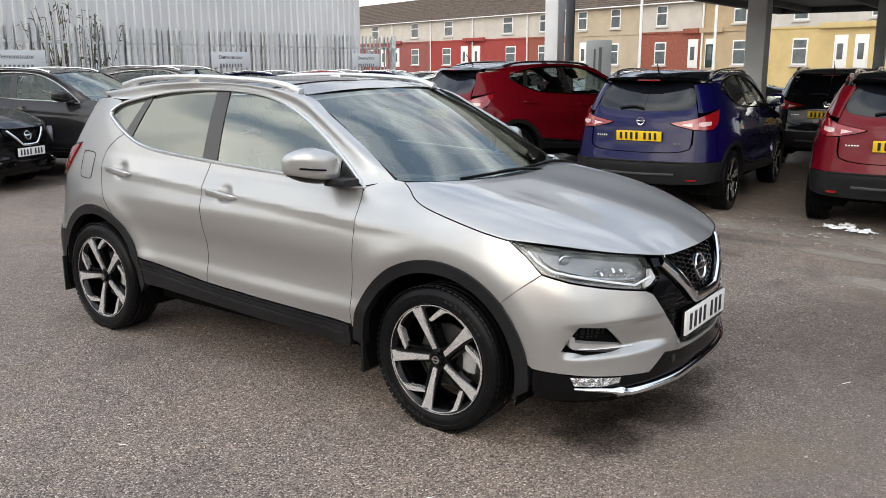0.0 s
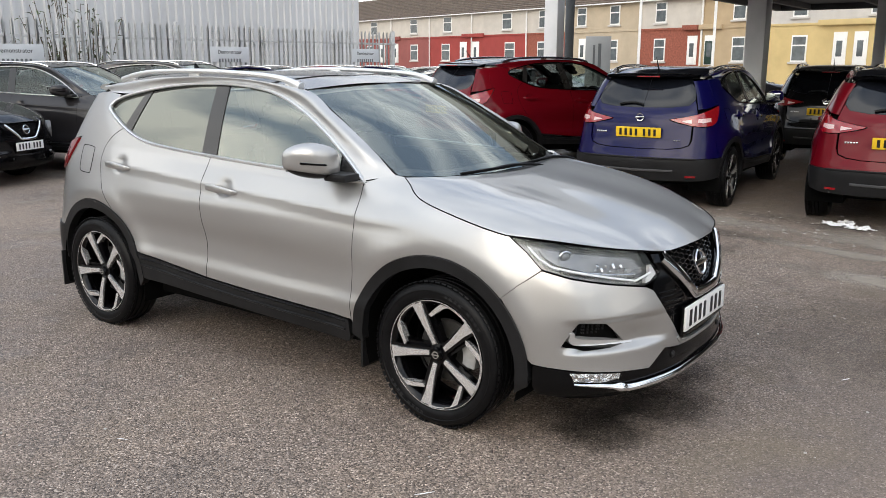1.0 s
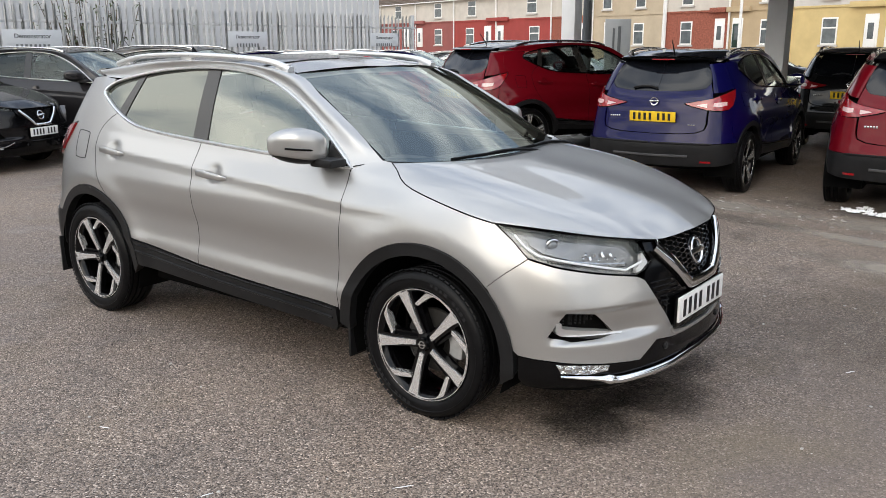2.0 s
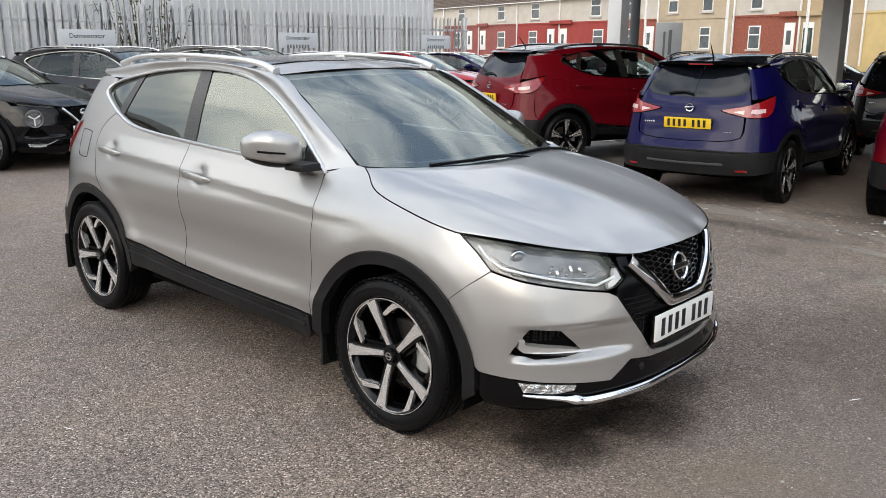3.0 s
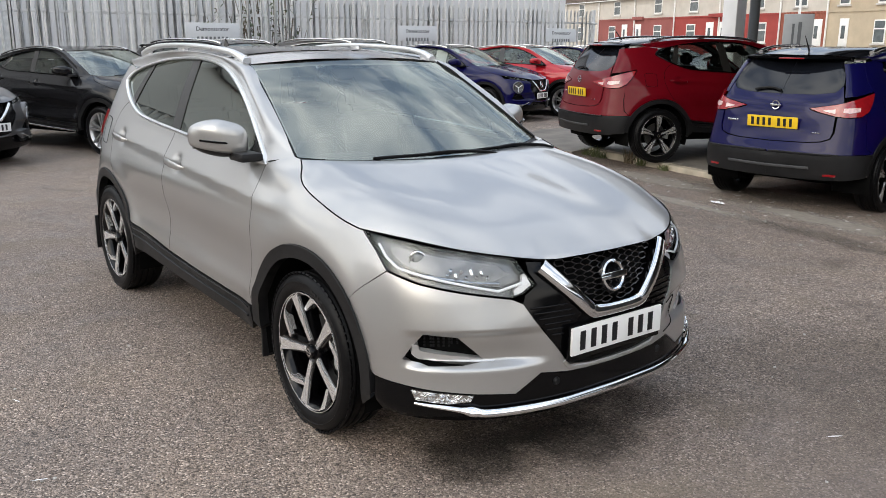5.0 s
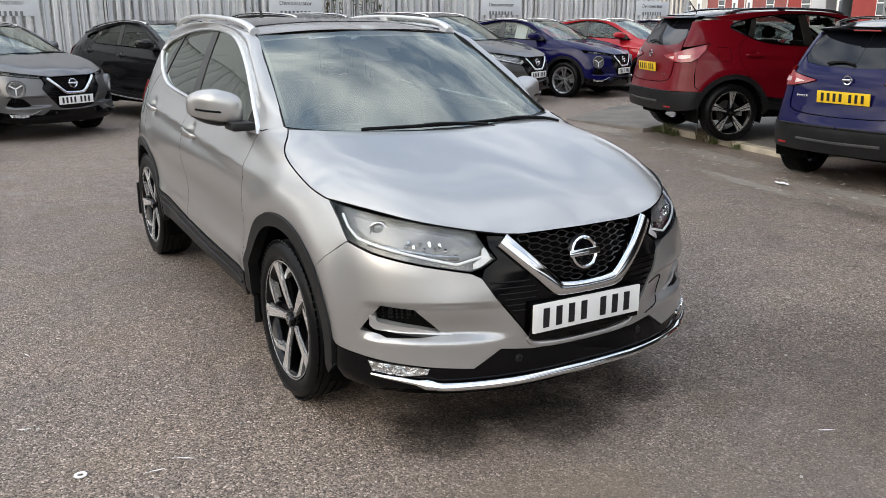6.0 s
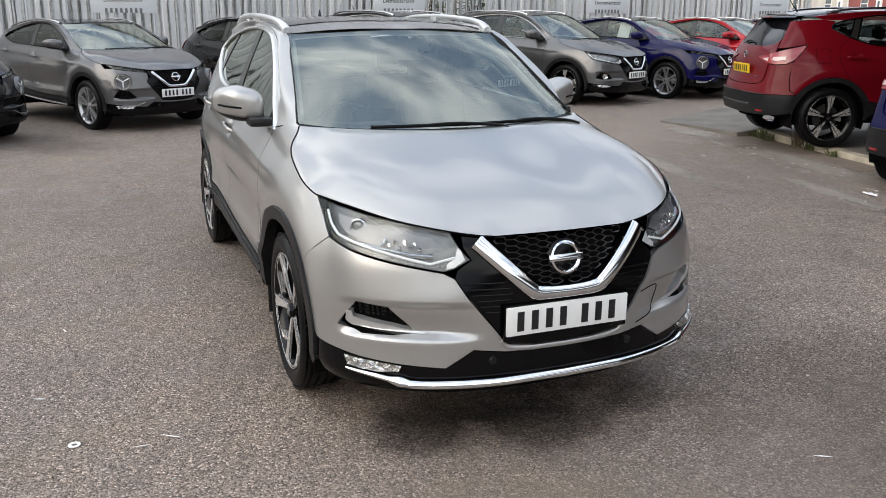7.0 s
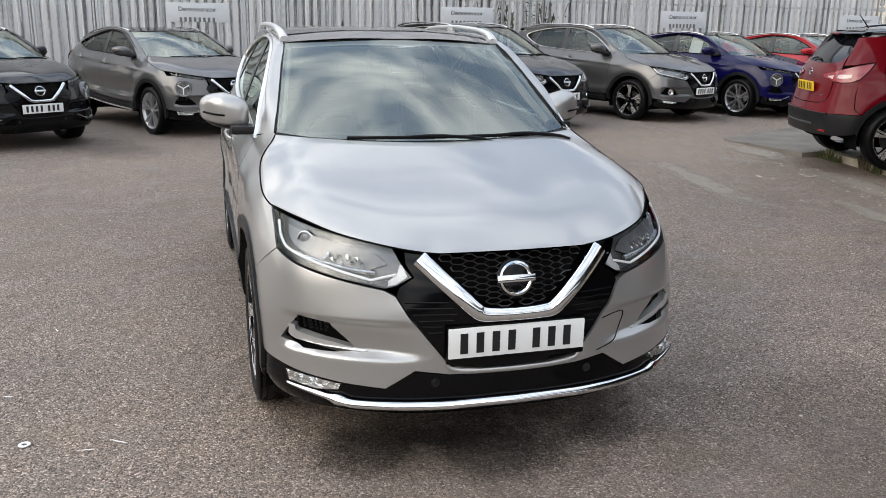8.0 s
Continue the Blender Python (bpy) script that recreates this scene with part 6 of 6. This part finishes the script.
totem = empty("totem_sign", pose(-5.55, 12.1, 0, 0, 0, -62))
tagged(totem, "slim grey upright totem sign with pale lettering bars", "sign")
part("board", box_bm(-0.05, 0.05, -0.25, 0.25, 0.0, 2.12, 0.008), plain("totem_grey", (0.40, 0.415, 0.42), 0.45, vary=0.05), totem)
part("bar", box_bm(0.052, 0.056, 0.00, 0.06, 1.15, 1.98), SLATE, totem)
part("bar", box_bm(0.052, 0.056, -0.10, -0.06, 1.25, 1.95), SLATE, totem)
for x, y, r, h, lean in ((-11.8, 28.6, 0.06, 7.0, 0), (-9.3, 30.0, 0.06, 7.0, 0), (-8.0, 30.6, 0.075, 4.3, 0), (-1.6, 33.0, 0.06, 7.0, 0), (-14.8, 27.8, 0.05, 7.0, 0)):
    bm = bmesh.new()
    bmesh.ops.create_cone(bm, cap_ends=True, segments=14, radius1=r, radius2=r * 0.8, depth=h, matrix=Matrix.Translation((0, 0, h / 2)))
    bmesh.ops.create_uvsphere(bm, u_segments=12, v_segments=8, radius=r * 1.25, matrix=Matrix.Translation((0, 0, h)))
    fp = part("flag_pole", bm, UPVC)
    fp.matrix_basis = pose(x, y, 0)
    tagged(fp, "plain white upright flag pole beyond the parked cars", "pole", "flag poles")

# ---- the terrace across the road ----
HO = Vector((-37.6, 66.3, 0))
HD = Vector((-0.9441, 0.3297, 0))
TERRACE = Matrix.Translation(HO) @ Matrix.Rotation(math.atan2(HD.y, HD.x), 4, "Z")   # local x runs along the facade, local -y... into the street
BASE, MID, EAVE = 1.3, 4.02, 6.32


def house(a0, a1, upper, lower, ups, lows, doors, porch=None, door_mat=None):
    """A terraced house between a0 and a1 along the street; ups and lows: window middles."""
    h = empty("terraced_house", TERRACE)
    s = 1.0   # the street side is local +y
    part("lower_wall", box_bm(a0 + 0.004, a1 - 0.004, -7, 0.0, -0.5, MID - 0.002), lower, h)
    part("upper_wall", box_bm(a0 + 0.004, a1 - 0.004, -7, -0.03, MID, EAVE), upper, h)
    part("string_course", box_bm(a0 + 0.004, a1 - 0.004, 0.004, 0.07, MID - 0.08, MID + 0.06), lower, h)
    bm = bmesh.new()
    y0, y1, ym = 0.35, -7.3, -3.5
    vs = [bm.verts.new(p) for p in ((a0, y0, EAVE - 0.05), (a1, y0, EAVE - 0.05), (a1, ym, EAVE + 2.7), (a0, ym, EAVE + 2.7), (a0, y1, EAVE - 0.05), (a1, y1, EAVE - 0.05))]
    bm.faces.new((vs[0], vs[1], vs[2], vs[3]))
    bm.faces.new((vs[3], vs[2], vs[5], vs[4]))
    bm.faces.new((vs[0], vs[3], vs[4]))
    bm.faces.new((vs[1], vs[5], vs[2]))
    roof = part("roof", bm, ROOFTILE, h, smooth=False)
    rows = 14
    for k in range(rows):
        f = k / rows
        y, z = y0 + (ym - y0) * f, EAVE - 0.05 + 2.75 * f
        part("tile_course", box_bm(a0 + 0.01, a1 - 0.01, y - 0.30, y + 0.02, z + 0.02, z + 0.075), ROOFTILE, roof).matrix_basis = Matrix.Identity(4)
    part("gutter", box_bm(a0, a1, 0.30, 0.42, EAVE - 0.16, EAVE - 0.06, 0.03), UPVC, h)
    part("drainpipe", box_bm(a1 - 0.30, a1 - 0.18, 0.075, 0.19, 0.5, EAVE - 0.16, 0.03), UPVC, h)

    def window(x, z0, z1, w, y):
        f = part("window", box_bm(x - w / 2, x + w / 2, y + 0.004, y + 0.05, z0, z1, 0.01), UPVC, h)
        zm = z0 + (z1 - z0) * 0.62
        part("pane", box_bm(x - w / 2 + 0.10, x + w / 2 - 0.10, y + 0.052, y + 0.058, z0 + 0.1, zm - 0.05), HOUSEGLASS, f)
        part("pane", box_bm(x - w / 2 + 0.10, x + w / 2 - 0.10, y + 0.052, y + 0.058, zm + 0.05, z1 - 0.1), HOUSEGLASS, f)
        part("sill", box_bm(x - w / 2 - 0.12, x + w / 2 + 0.12, y + 0.004, y + 0.16, z0 - 0.14, z0 - 0.004, 0.02), GREYREND, f)

    for x in ups:
        window(x, 4.50, 6.08, 1.12 if x < -3 else 1.5, -0.03)
    for x in lows:
        window(x, 1.55, 3.30, 1.15 if x < -3 else 1.5, 0.0)
    for x, m in doors:
        w = 0.46 if x < -3 else 0.60
        f = part("door", box_bm(x - w, x + w, 0.004, 0.05, BASE, 3.45, 0.01), UPVC, h)
        part("door_leaf", box_bm(x - w + 0.09, x + w - 0.09, 0.052, 0.09, BASE + 0.05, 3.05, 0.01), m, f)
        part("pane", box_bm(x - 0.20, x + 0.20, 0.092, 0.10, 1.9, 2.9, 0.01), HOUSEGLASS, f)
    for x0, x1 in porch or ():
        part("door_hood", box_bm(x0, x1, 0.075, 0.30, MID - 0.14, MID + 0.22, 0.03), lower, h)
    names = {"red_render": "bright red", "maroon_render": "maroon", "red_brick": "red brick", "tan_render": "tan", "beige_render": "beige", "yellow_render": "yellow", "cream_render": "cream"}
    tagged(h, "two-storey terraced house with " + names[lower.name] + " ground floor and tiled roof", "house", "terrace")


house(-46.0, -34.2, GREYREND, YELLOW, (-37, -42), (-37, -42), ((-39.5, UPVC),))
house(-34.2, -23.0, GREYREND, YELLOW, (-26.1, -31.5), (-26.2,), ((-29.1, UPVC), (-30.5, UPVC)), ((-32, -27.6),))
house(-23.0, -17.9, TAN, TAN, (-21.3,), (-21.4,), ((-18.85, DOORGREEN),), ((-20.0, -17.95),))
house(-17.9, -11.75, CREAM, BRICK, (-14.05,), (-14.05,), ((-17.25, UPVC),), ((-17.85, -16.4),))
house(-11.75, -3.3, BEIGE, BEIGE, (-9.1, -5.2), (-9.0,), ((-5.4, UPVC),))
house(-3.3, 2.3, CREAM, BRICK, (-0.3,), (-0.2,), ((-2.4, UPVC),))
house(2.3, 10.9, CREAM, REDREND, (5.1,), (4.6,), ((10.1, UPVC),), ((8.6, 12.2),))
house(10.9, 18.6, CREAM, REDREND, (15.1,), (15.4,), ((12.2, UPVC),))
house(18.6, 26.6, CREAM, MAROON, (21.7,), (21.6,), ((25.6, UPVC),), ((24.4, 26.6),))
house(26.6, 35.0, CREAM, MAROON, (30.5,), (31.5,), ((28.6, UPVC),))
house(35.0, 44.0, CREAM, CREAM, (39.5,), (39.5,), ((36.8, UPVC),))
house(44.0, 60.0, CREAM, CREAM, (48, 54), (48, 54), ((51, UPVC),))

# ---- raised concrete bay edge with weeds ----
kerb = empty("kerb")
tagged(kerb, "low worn concrete kerb at the edge of a raised bay", "kerb", kind="structure")
a, b = Vector((-5.55, 6.86, 0)), Vector((-3.05, 6.42, 0))
kd = (b - a).normalized()
for k in range(3):
    q = part("kerb_stone", box_bm(0.006, 0.836, -0.075, 0.075, -0.1, 0.095 - 0.012 * k, 0.02), CONCRETE, kerb)
    q.matrix_basis = Matrix.Translation(a + kd * 0.84 * k) @ Matrix.Rotation(math.atan2(kd.y, kd.x), 4, "Z")
bm = bmesh.new()
vs = [bm.verts.new(p) for p in ((-7.15, 6.36, 0.045), (-5.60, 6.50, 0.060), (-5.56, 6.90, 0.088), (-3.05, 6.47, 0.075), (-2.6, 8.0, 0.075), (-2.9, 13.2, 0.09), (-6.6, 14.5, 0.10), (-8.2, 8.4, 0.060))]
f = bm.faces.new(vs)
r = bmesh.ops.extrude_face_region(bm, geom=[f])
bmesh.ops.translate(bm, verts=[v for v in r["geom"] if isinstance(v, bmesh.types.BMVert)], vec=(0, 0, -0.3))
pad = part("raised_bay", bm, SLAB, smooth=False)
tagged(pad, "slightly raised worn concrete bay behind the kerb", "pavement", kind="structure")


# ---- plain unseen walls, added to close the yard behind the camera and cut low light ----
# the south one also gives the windows a dark showroom to reflect
for nm, dims in (("wall_south", (-9, 45, -19.0, -18.6, 0, 5.6)), ("wall_east", (44.6, 45, -18.6, 60, 0, 4.0)), ("wall_canopy", (6.0, 6.3, 4.9, 21.0, 0, 2.94))):
    w_ = part(nm, box_bm(*dims), WALLDARK)
    tagged(w_, "plain dark wall added out of view to cut low light", "wall", kind="structure")
# ---- the parked cars ----
def repaint(car, paint, old):
    for ob in (car, *car.children_recursive):
        for slot in ob.material_slots:
            if slot.material is old:
                slot.link = "OBJECT"
                slot.material = paint


def parked(src, old, x, y, heading, paint, label, z=None, scale=(1, 1, 1), wheel_like=None):
    zz0 = float(ground_z(np.array(x), np.array(y))) if z is None else z
    c = copy_thing(src, pose(x, y, zz0, 0, 0, heading))
    c.scale = scale
    if paint is not old:
        repaint(c, paint, old)
    return tagged(c, label, "car", "parked cars")


hero = build_crossover(SILVER, "blade")
tagged(hero, "silver crossover car with black cladding and diamond-cut alloy wheels", "car")

blue = build_crossover(BLUE, "star", facelift=False)
blue.matrix_basis = pose(-1.93, 8.60, 0, 0, 0, 94.5)
tagged(blue, "dark blue crossover car parked under the canopy", "car", "parked cars")
red_a = parked(blue, BLUE, -3.89, 9.20, 69.5, RED, "dark red crossover car parked on the raised bay", 0.10)
red_b = parked(blue, BLUE, 0.67, 8.74, 95.0, RED, "red crossover car reversed under the canopy", 0.0)
parked(blue, BLUE, -1.15, 13.9, 95.0, BLACK, "black crossover car in the second canopy row", 0.0)
parked(blue, BLUE, -10.05, 6.95, 24.0, GREY, "gunmetal grey crossover car backed against the fence")
parked(blue, BLUE, -9.35, 4.1, 23.0, DARK, "dark grey crossover car with chrome window strip by the fence")
for c in (blue, red_a, red_b):
    repaint(c, GLOSS, STRIP)

small = build_crossover(GREY, "silver", "compact_car", facelift="round")
repaint(small, GLOSS, STRIP)
# the compact car's lower roof, which slopes to the tail
for ob in small.children_recursive:
    if ob.matrix_basis == Matrix.Identity(4):
        for v in ob.data.vertices:
            up = max(0.0, v.co.z - 1.06)
            v.co.z -= 0.15 * up + 0.09 * max(0.0, -1.7 - v.co.x) * min(1.0, up / 0.35)
        ob.data.update()
small.matrix_basis = pose(-9.66, -0.91, 0, 0, 0, 29.0)
small.scale = (0.955, 0.985, 0.975)
tagged(small, "gunmetal compact crossover with round headlamps and silver wheels", "car", "parked cars")
parked(small, GREY, -8.607, -3.379, 36.0, BLACK, "black compact crossover with round headlamps", scale=(0.955, 0.985, 0.975))
parked(small, GREY, -9.85, 1.80, 22.5, BLACK, "glossy black compact crossover with silver wheels", scale=(0.955, 0.985, 0.995))
parked(small, GREY, -10.3, 9.3, 22.0, BLUE, "dark blue compact crossover with a paper notice", scale=(0.94, 0.97, 0.985))
parked(small, GREY, -10.25, 11.45, 22.0, ORANGE_RED, "bright red compact crossover against the fence", scale=(0.94, 0.97, 0.985))
parked(small, GREY, -10.9, 13.9, 20.0, BLUE, "navy compact crossover at the end of the row", scale=(0.94, 0.97, 0.97))
for x, y, h, m, l in ((-8.3, 17.6, 20, PALE, "pale silver car in the far row"), (-6.4, 19.2, 20, PALE, "pale silver car in the far row"), (-10.6, 17.2, 20, WHITE, "white car in the far row beyond the bays"),
                      (-4.3, 20.8, 15, DARK, "dark grey car in the far row"), (-13.0, 19.0, 20, WHITE, "white car in the far row beyond the bays")):
    parked(small, GREY, x, y, h, m, l, 0.0, (0.94, 0.97, 0.95))

# ---- stains, dirt, litter and painted shade on the ground ----
def stain(x, y, rx, ry, turn, mat, label, lift=0.004):
    bm = bmesh.new()
    bmesh.ops.create_circle(bm, cap_ends=True, segments=40, radius=1.0)
    ob = part("ground_stain", bm, mat, smooth=False)
    ob.matrix_basis = pose(x, y, float(ground_z(np.array(x), np.array(y))) + lift, 0, 0, turn) @ Matrix.Diagonal((rx, ry, 1, 1))
    return tagged(ob, label, "stain", kind="structure")


# damp spots under the front bumper, with its ground shade painted in
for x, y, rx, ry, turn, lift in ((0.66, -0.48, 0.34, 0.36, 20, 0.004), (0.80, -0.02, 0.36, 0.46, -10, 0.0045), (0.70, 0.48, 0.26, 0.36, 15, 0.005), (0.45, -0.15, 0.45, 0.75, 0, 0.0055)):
    stain(x, y, rx, ry, turn, DAMP_SHADE, "dark damp oily patch and painted shade under the nose", lift)
# wide soft blots paint the dimmer light on the canopy side of the yard
stain(1.6, 1.9, 2.4, 1.6, 35, GRIME_SHADE, "soft brown painted shade on the tarmac", 0.005)
stain(2.3, 1.6, 1.3, 0.8, 30, GRIME_SHADE, "soft brown painted shade on the tarmac")
stain(-6.2, 6.15, 1.6, 0.40, -6, SILT, "pale silt washed along the kerb")
stain(-3.6, 5.75, 1.8, 0.42, -8, SILT, "pale silt washed along the kerb", 0.005)
stain(-1.0, 5.1, 1.8, 0.40, -10, SILT, "pale silt along the canopy edge")
stain(1.3, 4.7, 1.7, 0.50, -10, SILT, "pale silt along the canopy edge", 0.005)
stain(0.2, 5.5, 1.2, 0.45, -10, GRIME_SHADE, "wet dirt along the canopy edge", 0.006)
stain(-2.4, 6.0, 1.3, 0.45, -8, GRIME_SHADE, "wet dirt along the kerb", 0.006)
stain(1.6, 3.1, 1.8, 0.35, -14, SILT, "pale silt on the tarmac")
stain(0.9, 4.1, 1.5, 0.22, -12, SILT, "pale silt on the tarmac", 0.005)
stain(-0.6, 4.45, 1.6, 0.25, -9, GRIME_SHADE, "wet dirt along the canopy edge", 0.006)
stain(2.4, 4.9, 1.2, 0.30, -6, SILT, "pale silt along the canopy edge", 0.0055)
stain(-2.2, 4.75, 1.5, 0.20, -10, SILT, "pale silt along the kerb", 0.0055)
stain(-4.4, 4.2, 2.3, 0.30, -10, SILT, "pale silt on the tarmac")
# darker brown ground under the cars along the fence
stain(-9.5, 3.0, 2.4, 0.9, 10, GRIME_SHADE, "dark brown patch under the parked row")
stain(-8.0, -2.2, 1.6, 0.9, 40, GRIME_SHADE, "dark brown patch under the parked row")
stain(-6.5, -3.5, 2.2, 0.7, 10, SILT, "pale silt on the tarmac")


def crumpled(x, y, rx, ry, turn, seed, h=0.05):
    """A torn, crumpled sheet lying on the ground."""
    rnd = random.Random(seed)
    bm = bmesh.new()
    n, m = 22, 12
    keep = {}
    for i in range(n):
        for j in range(m):
            u, v = i / (n - 1) * 2 - 1, j / (m - 1) * 2 - 1
            edge = 1 + 0.45 * noise.noise((u * 2.2 + seed, v * 2.2, 0.3))
            if u * u + v * v < edge * edge * 0.9:
                z = 0.006 + h * abs(noise.noise((u * 3 + seed, v * 3, 1.7))) + 0.4 * h * abs(noise.noise((u * 9, v * 9, seed)))
                keep[i, j] = bm.verts.new((u * rx + 0.02 * rnd.uniform(-1, 1), v * ry, z))
    for i in range(n - 1):
        for j in range(m - 1):
            q = [keep.get(k) for k in ((i, j), (i + 1, j), (i + 1, j + 1), (i, j + 1))]
            if all(q):
                bm.faces.new(q)
    ob = part("litter", bm, PAPER, smooth=False)
    ob.matrix_basis = pose(x, y, 0.004, 0, 0, turn)
    return tagged(ob, "crumpled torn white paper lying on the tarmac", "litter", "paper litter")


crumpled(0.42, 5.45, 0.20, 0.10, -15, 3)
crumpled(0.68, 5.34, 0.14, 0.08, 10, 8)
crumpled(0.50, 5.62, 0.10, 0.05, 40, 12)
crumpled(-2.09, 5.02, 0.10, 0.035, -10, 5, 0.02)
crumpled(1.43, 0.85, 0.026, 0.004, 60, 21, 0.003)
for k, (x, y, turn) in enumerate(((-0.19, -1.93, 70), (0.40, -1.54, 85), (0.36, -1.43, 55), (-1.02, -1.84, 20))):
    crumpled(x, y, 0.022 + 0.004 * (k % 3), 0.0035, turn, 30 + k, 0.003)
bm = lathe(bmesh.new(), [(0.011, 0.0), (0.0225, 0.0), (0.0235, 0.002), (0.0225, 0.004), (0.011, 0.004), (0.011, 0.0)], 28, Matrix.Rotation(radians(90), 4, "X"))
ring = part("washer", bm, PAPER)
ring.matrix_basis = pose(0.285, -1.784, 0.003)
tagged(ring, "small flat white ring lying on the tarmac", "litter")
rnd = random.Random(5)
bm = bmesh.new()
for k in range(260):
    x, y = rnd.uniform(-4, 3.2), rnd.uniform(-3.4, 5.5)
    if -3.5 < x < 1.0 and -0.95 < y < 0.95:
        continue
    r = rnd.uniform(0.004, 0.011)
    bmesh.ops.create_icosphere(bm, subdivisions=1, radius=r, matrix=pose(x, y, 0.003, 0, 0, rnd.uniform(0, 180)) @ Matrix.Diagonal((1, rnd.uniform(0.5, 1), 0.6, 1)))
for k in range(240):
    x = rnd.uniform(-6.0, 2.6)
    y = 5.2 - 0.16 * x + rnd.gauss(0, 0.45)
    if -5.6 < x < -2.9 and y > 6.1:
        continue
    r = rnd.uniform(0.008, 0.028)
    bmesh.ops.create_icosphere(bm, subdivisions=1, radius=r, matrix=pose(x, y, 0.004 + float(ground_z(np.array(x), np.array(y))), 0, 0, rnd.uniform(0, 180)) @ Matrix.Diagonal((1, rnd.uniform(0.3, 0.8), 0.25, 1)))
grit = part("loose_grit", bm, plain("grit_stone", (0.42, 0.40, 0.37), 0.9, vary=0.4, scale=40))
tagged(grit, "loose pale grit and crumbs scattered on the tarmac", "grit", kind="stuff")


# ---- plants ----
def leaf_mesh(name, mat, length, width):
    me = bpy.data.meshes.new(name)
    v = [(0, 0, 0), (length * 0.35, width, 0.12 * length), (length * 0.35, -width, 0.12 * length), (length * 0.7, width * 0.8, 0.10 * length), (length * 0.7, -width * 0.8, 0.10 * length), (length, 0, -0.05 * length)]
    me.from_pydata(v, [], [(0, 2, 1), (1, 2, 4, 3), (3, 4, 5)])
    me.materials.append(mat)
    return v, [(0, 2, 1), (1, 2, 4, 3), (3, 4, 5)]


def shrub(x, y, z, width, height, stalks, seed, mat, label):
    rnd = random.Random(seed)
    root = empty("shrub", pose(x, y, z))
    tagged(root, label, "plant")
    stems, lv, lf = bmesh.new(), [], []
    base, fs = leaf_mesh("leaf", mat, 0.13, 0.018)
    for k in range(stalks):
        a, lean = rnd.uniform(0, 2 * math.pi), rnd.uniform(0.1, 1.0)
        tip = Vector((0.3 * lean * math.cos(a), width * lean * math.sin(a), height * rnd.uniform(0.6, 1.0)))
        p0 = Vector((0.05 * math.cos(a), 0.25 * width * math.sin(a), 0))
        pts = [p0.lerp(tip, t) + Vector((0, 0, 0.12 * math.sin(math.pi * t))) for t in np.linspace(0, 1, 7)]
        for q0, q1 in zip(pts, pts[1:]):
            d = q1 - q0
            m = Matrix.Translation((q0 + q1) / 2) @ d.to_track_quat("Z", "Y").to_matrix().to_4x4()
            bmesh.ops.create_cone(stems, cap_ends=False, segments=5, radius1=0.008, radius2=0.006, depth=d.length, matrix=m)
        for j in range(16):
            t = rnd.uniform(0.25, 1.0)
            q = pts[min(5, int(t * 6))].lerp(pts[min(6, int(t * 6) + 1)], (t * 6) % 1)
            m = Matrix.Translation(q) @ Euler((rnd.uniform(-0.5, 0.5), rnd.uniform(-0.4, 0.9), rnd.uniform(0, 6.28))).to_matrix().to_4x4() @ Matrix.Scale(rnd.uniform(0.6, 1.3), 4)
            o = len(lv)
            lv += [m @ Vector(v) for v in base]
            lf += [tuple(o + i for i in f) for f in fs]
    tagged(part("stalk", stems, BARK, root), kind="stuff")
    tagged(mesh_part("foliage", lv, lf, mat, root, smooth=False), kind="stuff")


shrub(-14.1, 6.0, 0.0, 1.15, 2.9, 46, 4, LEAF, "straggly buddleia bush growing through the fence")
shrub(-14.2, 5.2, 0.0, 0.7, 2.3, 22, 9, LEAF, "straggly buddleia bush growing through the fence")
for k, (x, y, h) in enumerate(((-5.35, 6.70, 0.20), (-5.15, 6.66, 0.14), (-4.60, 6.58, 0.24), (-4.35, 6.55, 0.16), (-3.9, 6.45, 0.10), (-5.55, 6.75, 0.12))):
    rnd = random.Random(30 + k)
    lv, lf = [], []
    for j in range(60):
        a, s_ = rnd.uniform(0, 6.28), rnd.uniform(0.4, 1.0)
        p = Vector((rnd.uniform(-0.07, 0.07), rnd.uniform(-0.05, 0.05), 0))
        tip = p + Vector((0.10 * math.cos(a) * s_, 0.10 * math.sin(a) * s_, h * s_))
        w = Vector((-math.sin(a), math.cos(a), 0)) * 0.0045
        o = len(lv)
        lv += [p - w, p + w, p.lerp(tip, 0.6) + w, p.lerp(tip, 0.6) - w, tip]
        lf += [(o, o + 1, o + 2, o + 3), (o + 3, o + 2, o + 4)]
    g = mesh_part("weed", lv, lf, DRYLEAF if k == 2 else GRASS, smooth=False)
    g.matrix_basis = pose(x, y, 0.0)
    tagged(g, "small tuft of weeds growing along the kerb", "weed", kind="stuff")
# a paper notice in the blue compact car's side window
note = part("window_notice", box_bm(-0.005, 0.005, -0.13, 0.13, -0.18, 0.18), PAPER)
note.matrix_basis = pose(-10.3, 9.3, 0, 0, 0, 22.0) @ pose(-1.15, -0.60, 1.26, -22, 0, 0) @ pose(0, 0, 0, 0, 0, 90)
tagged(note, "white paper notice stuck inside a car window", "notice")
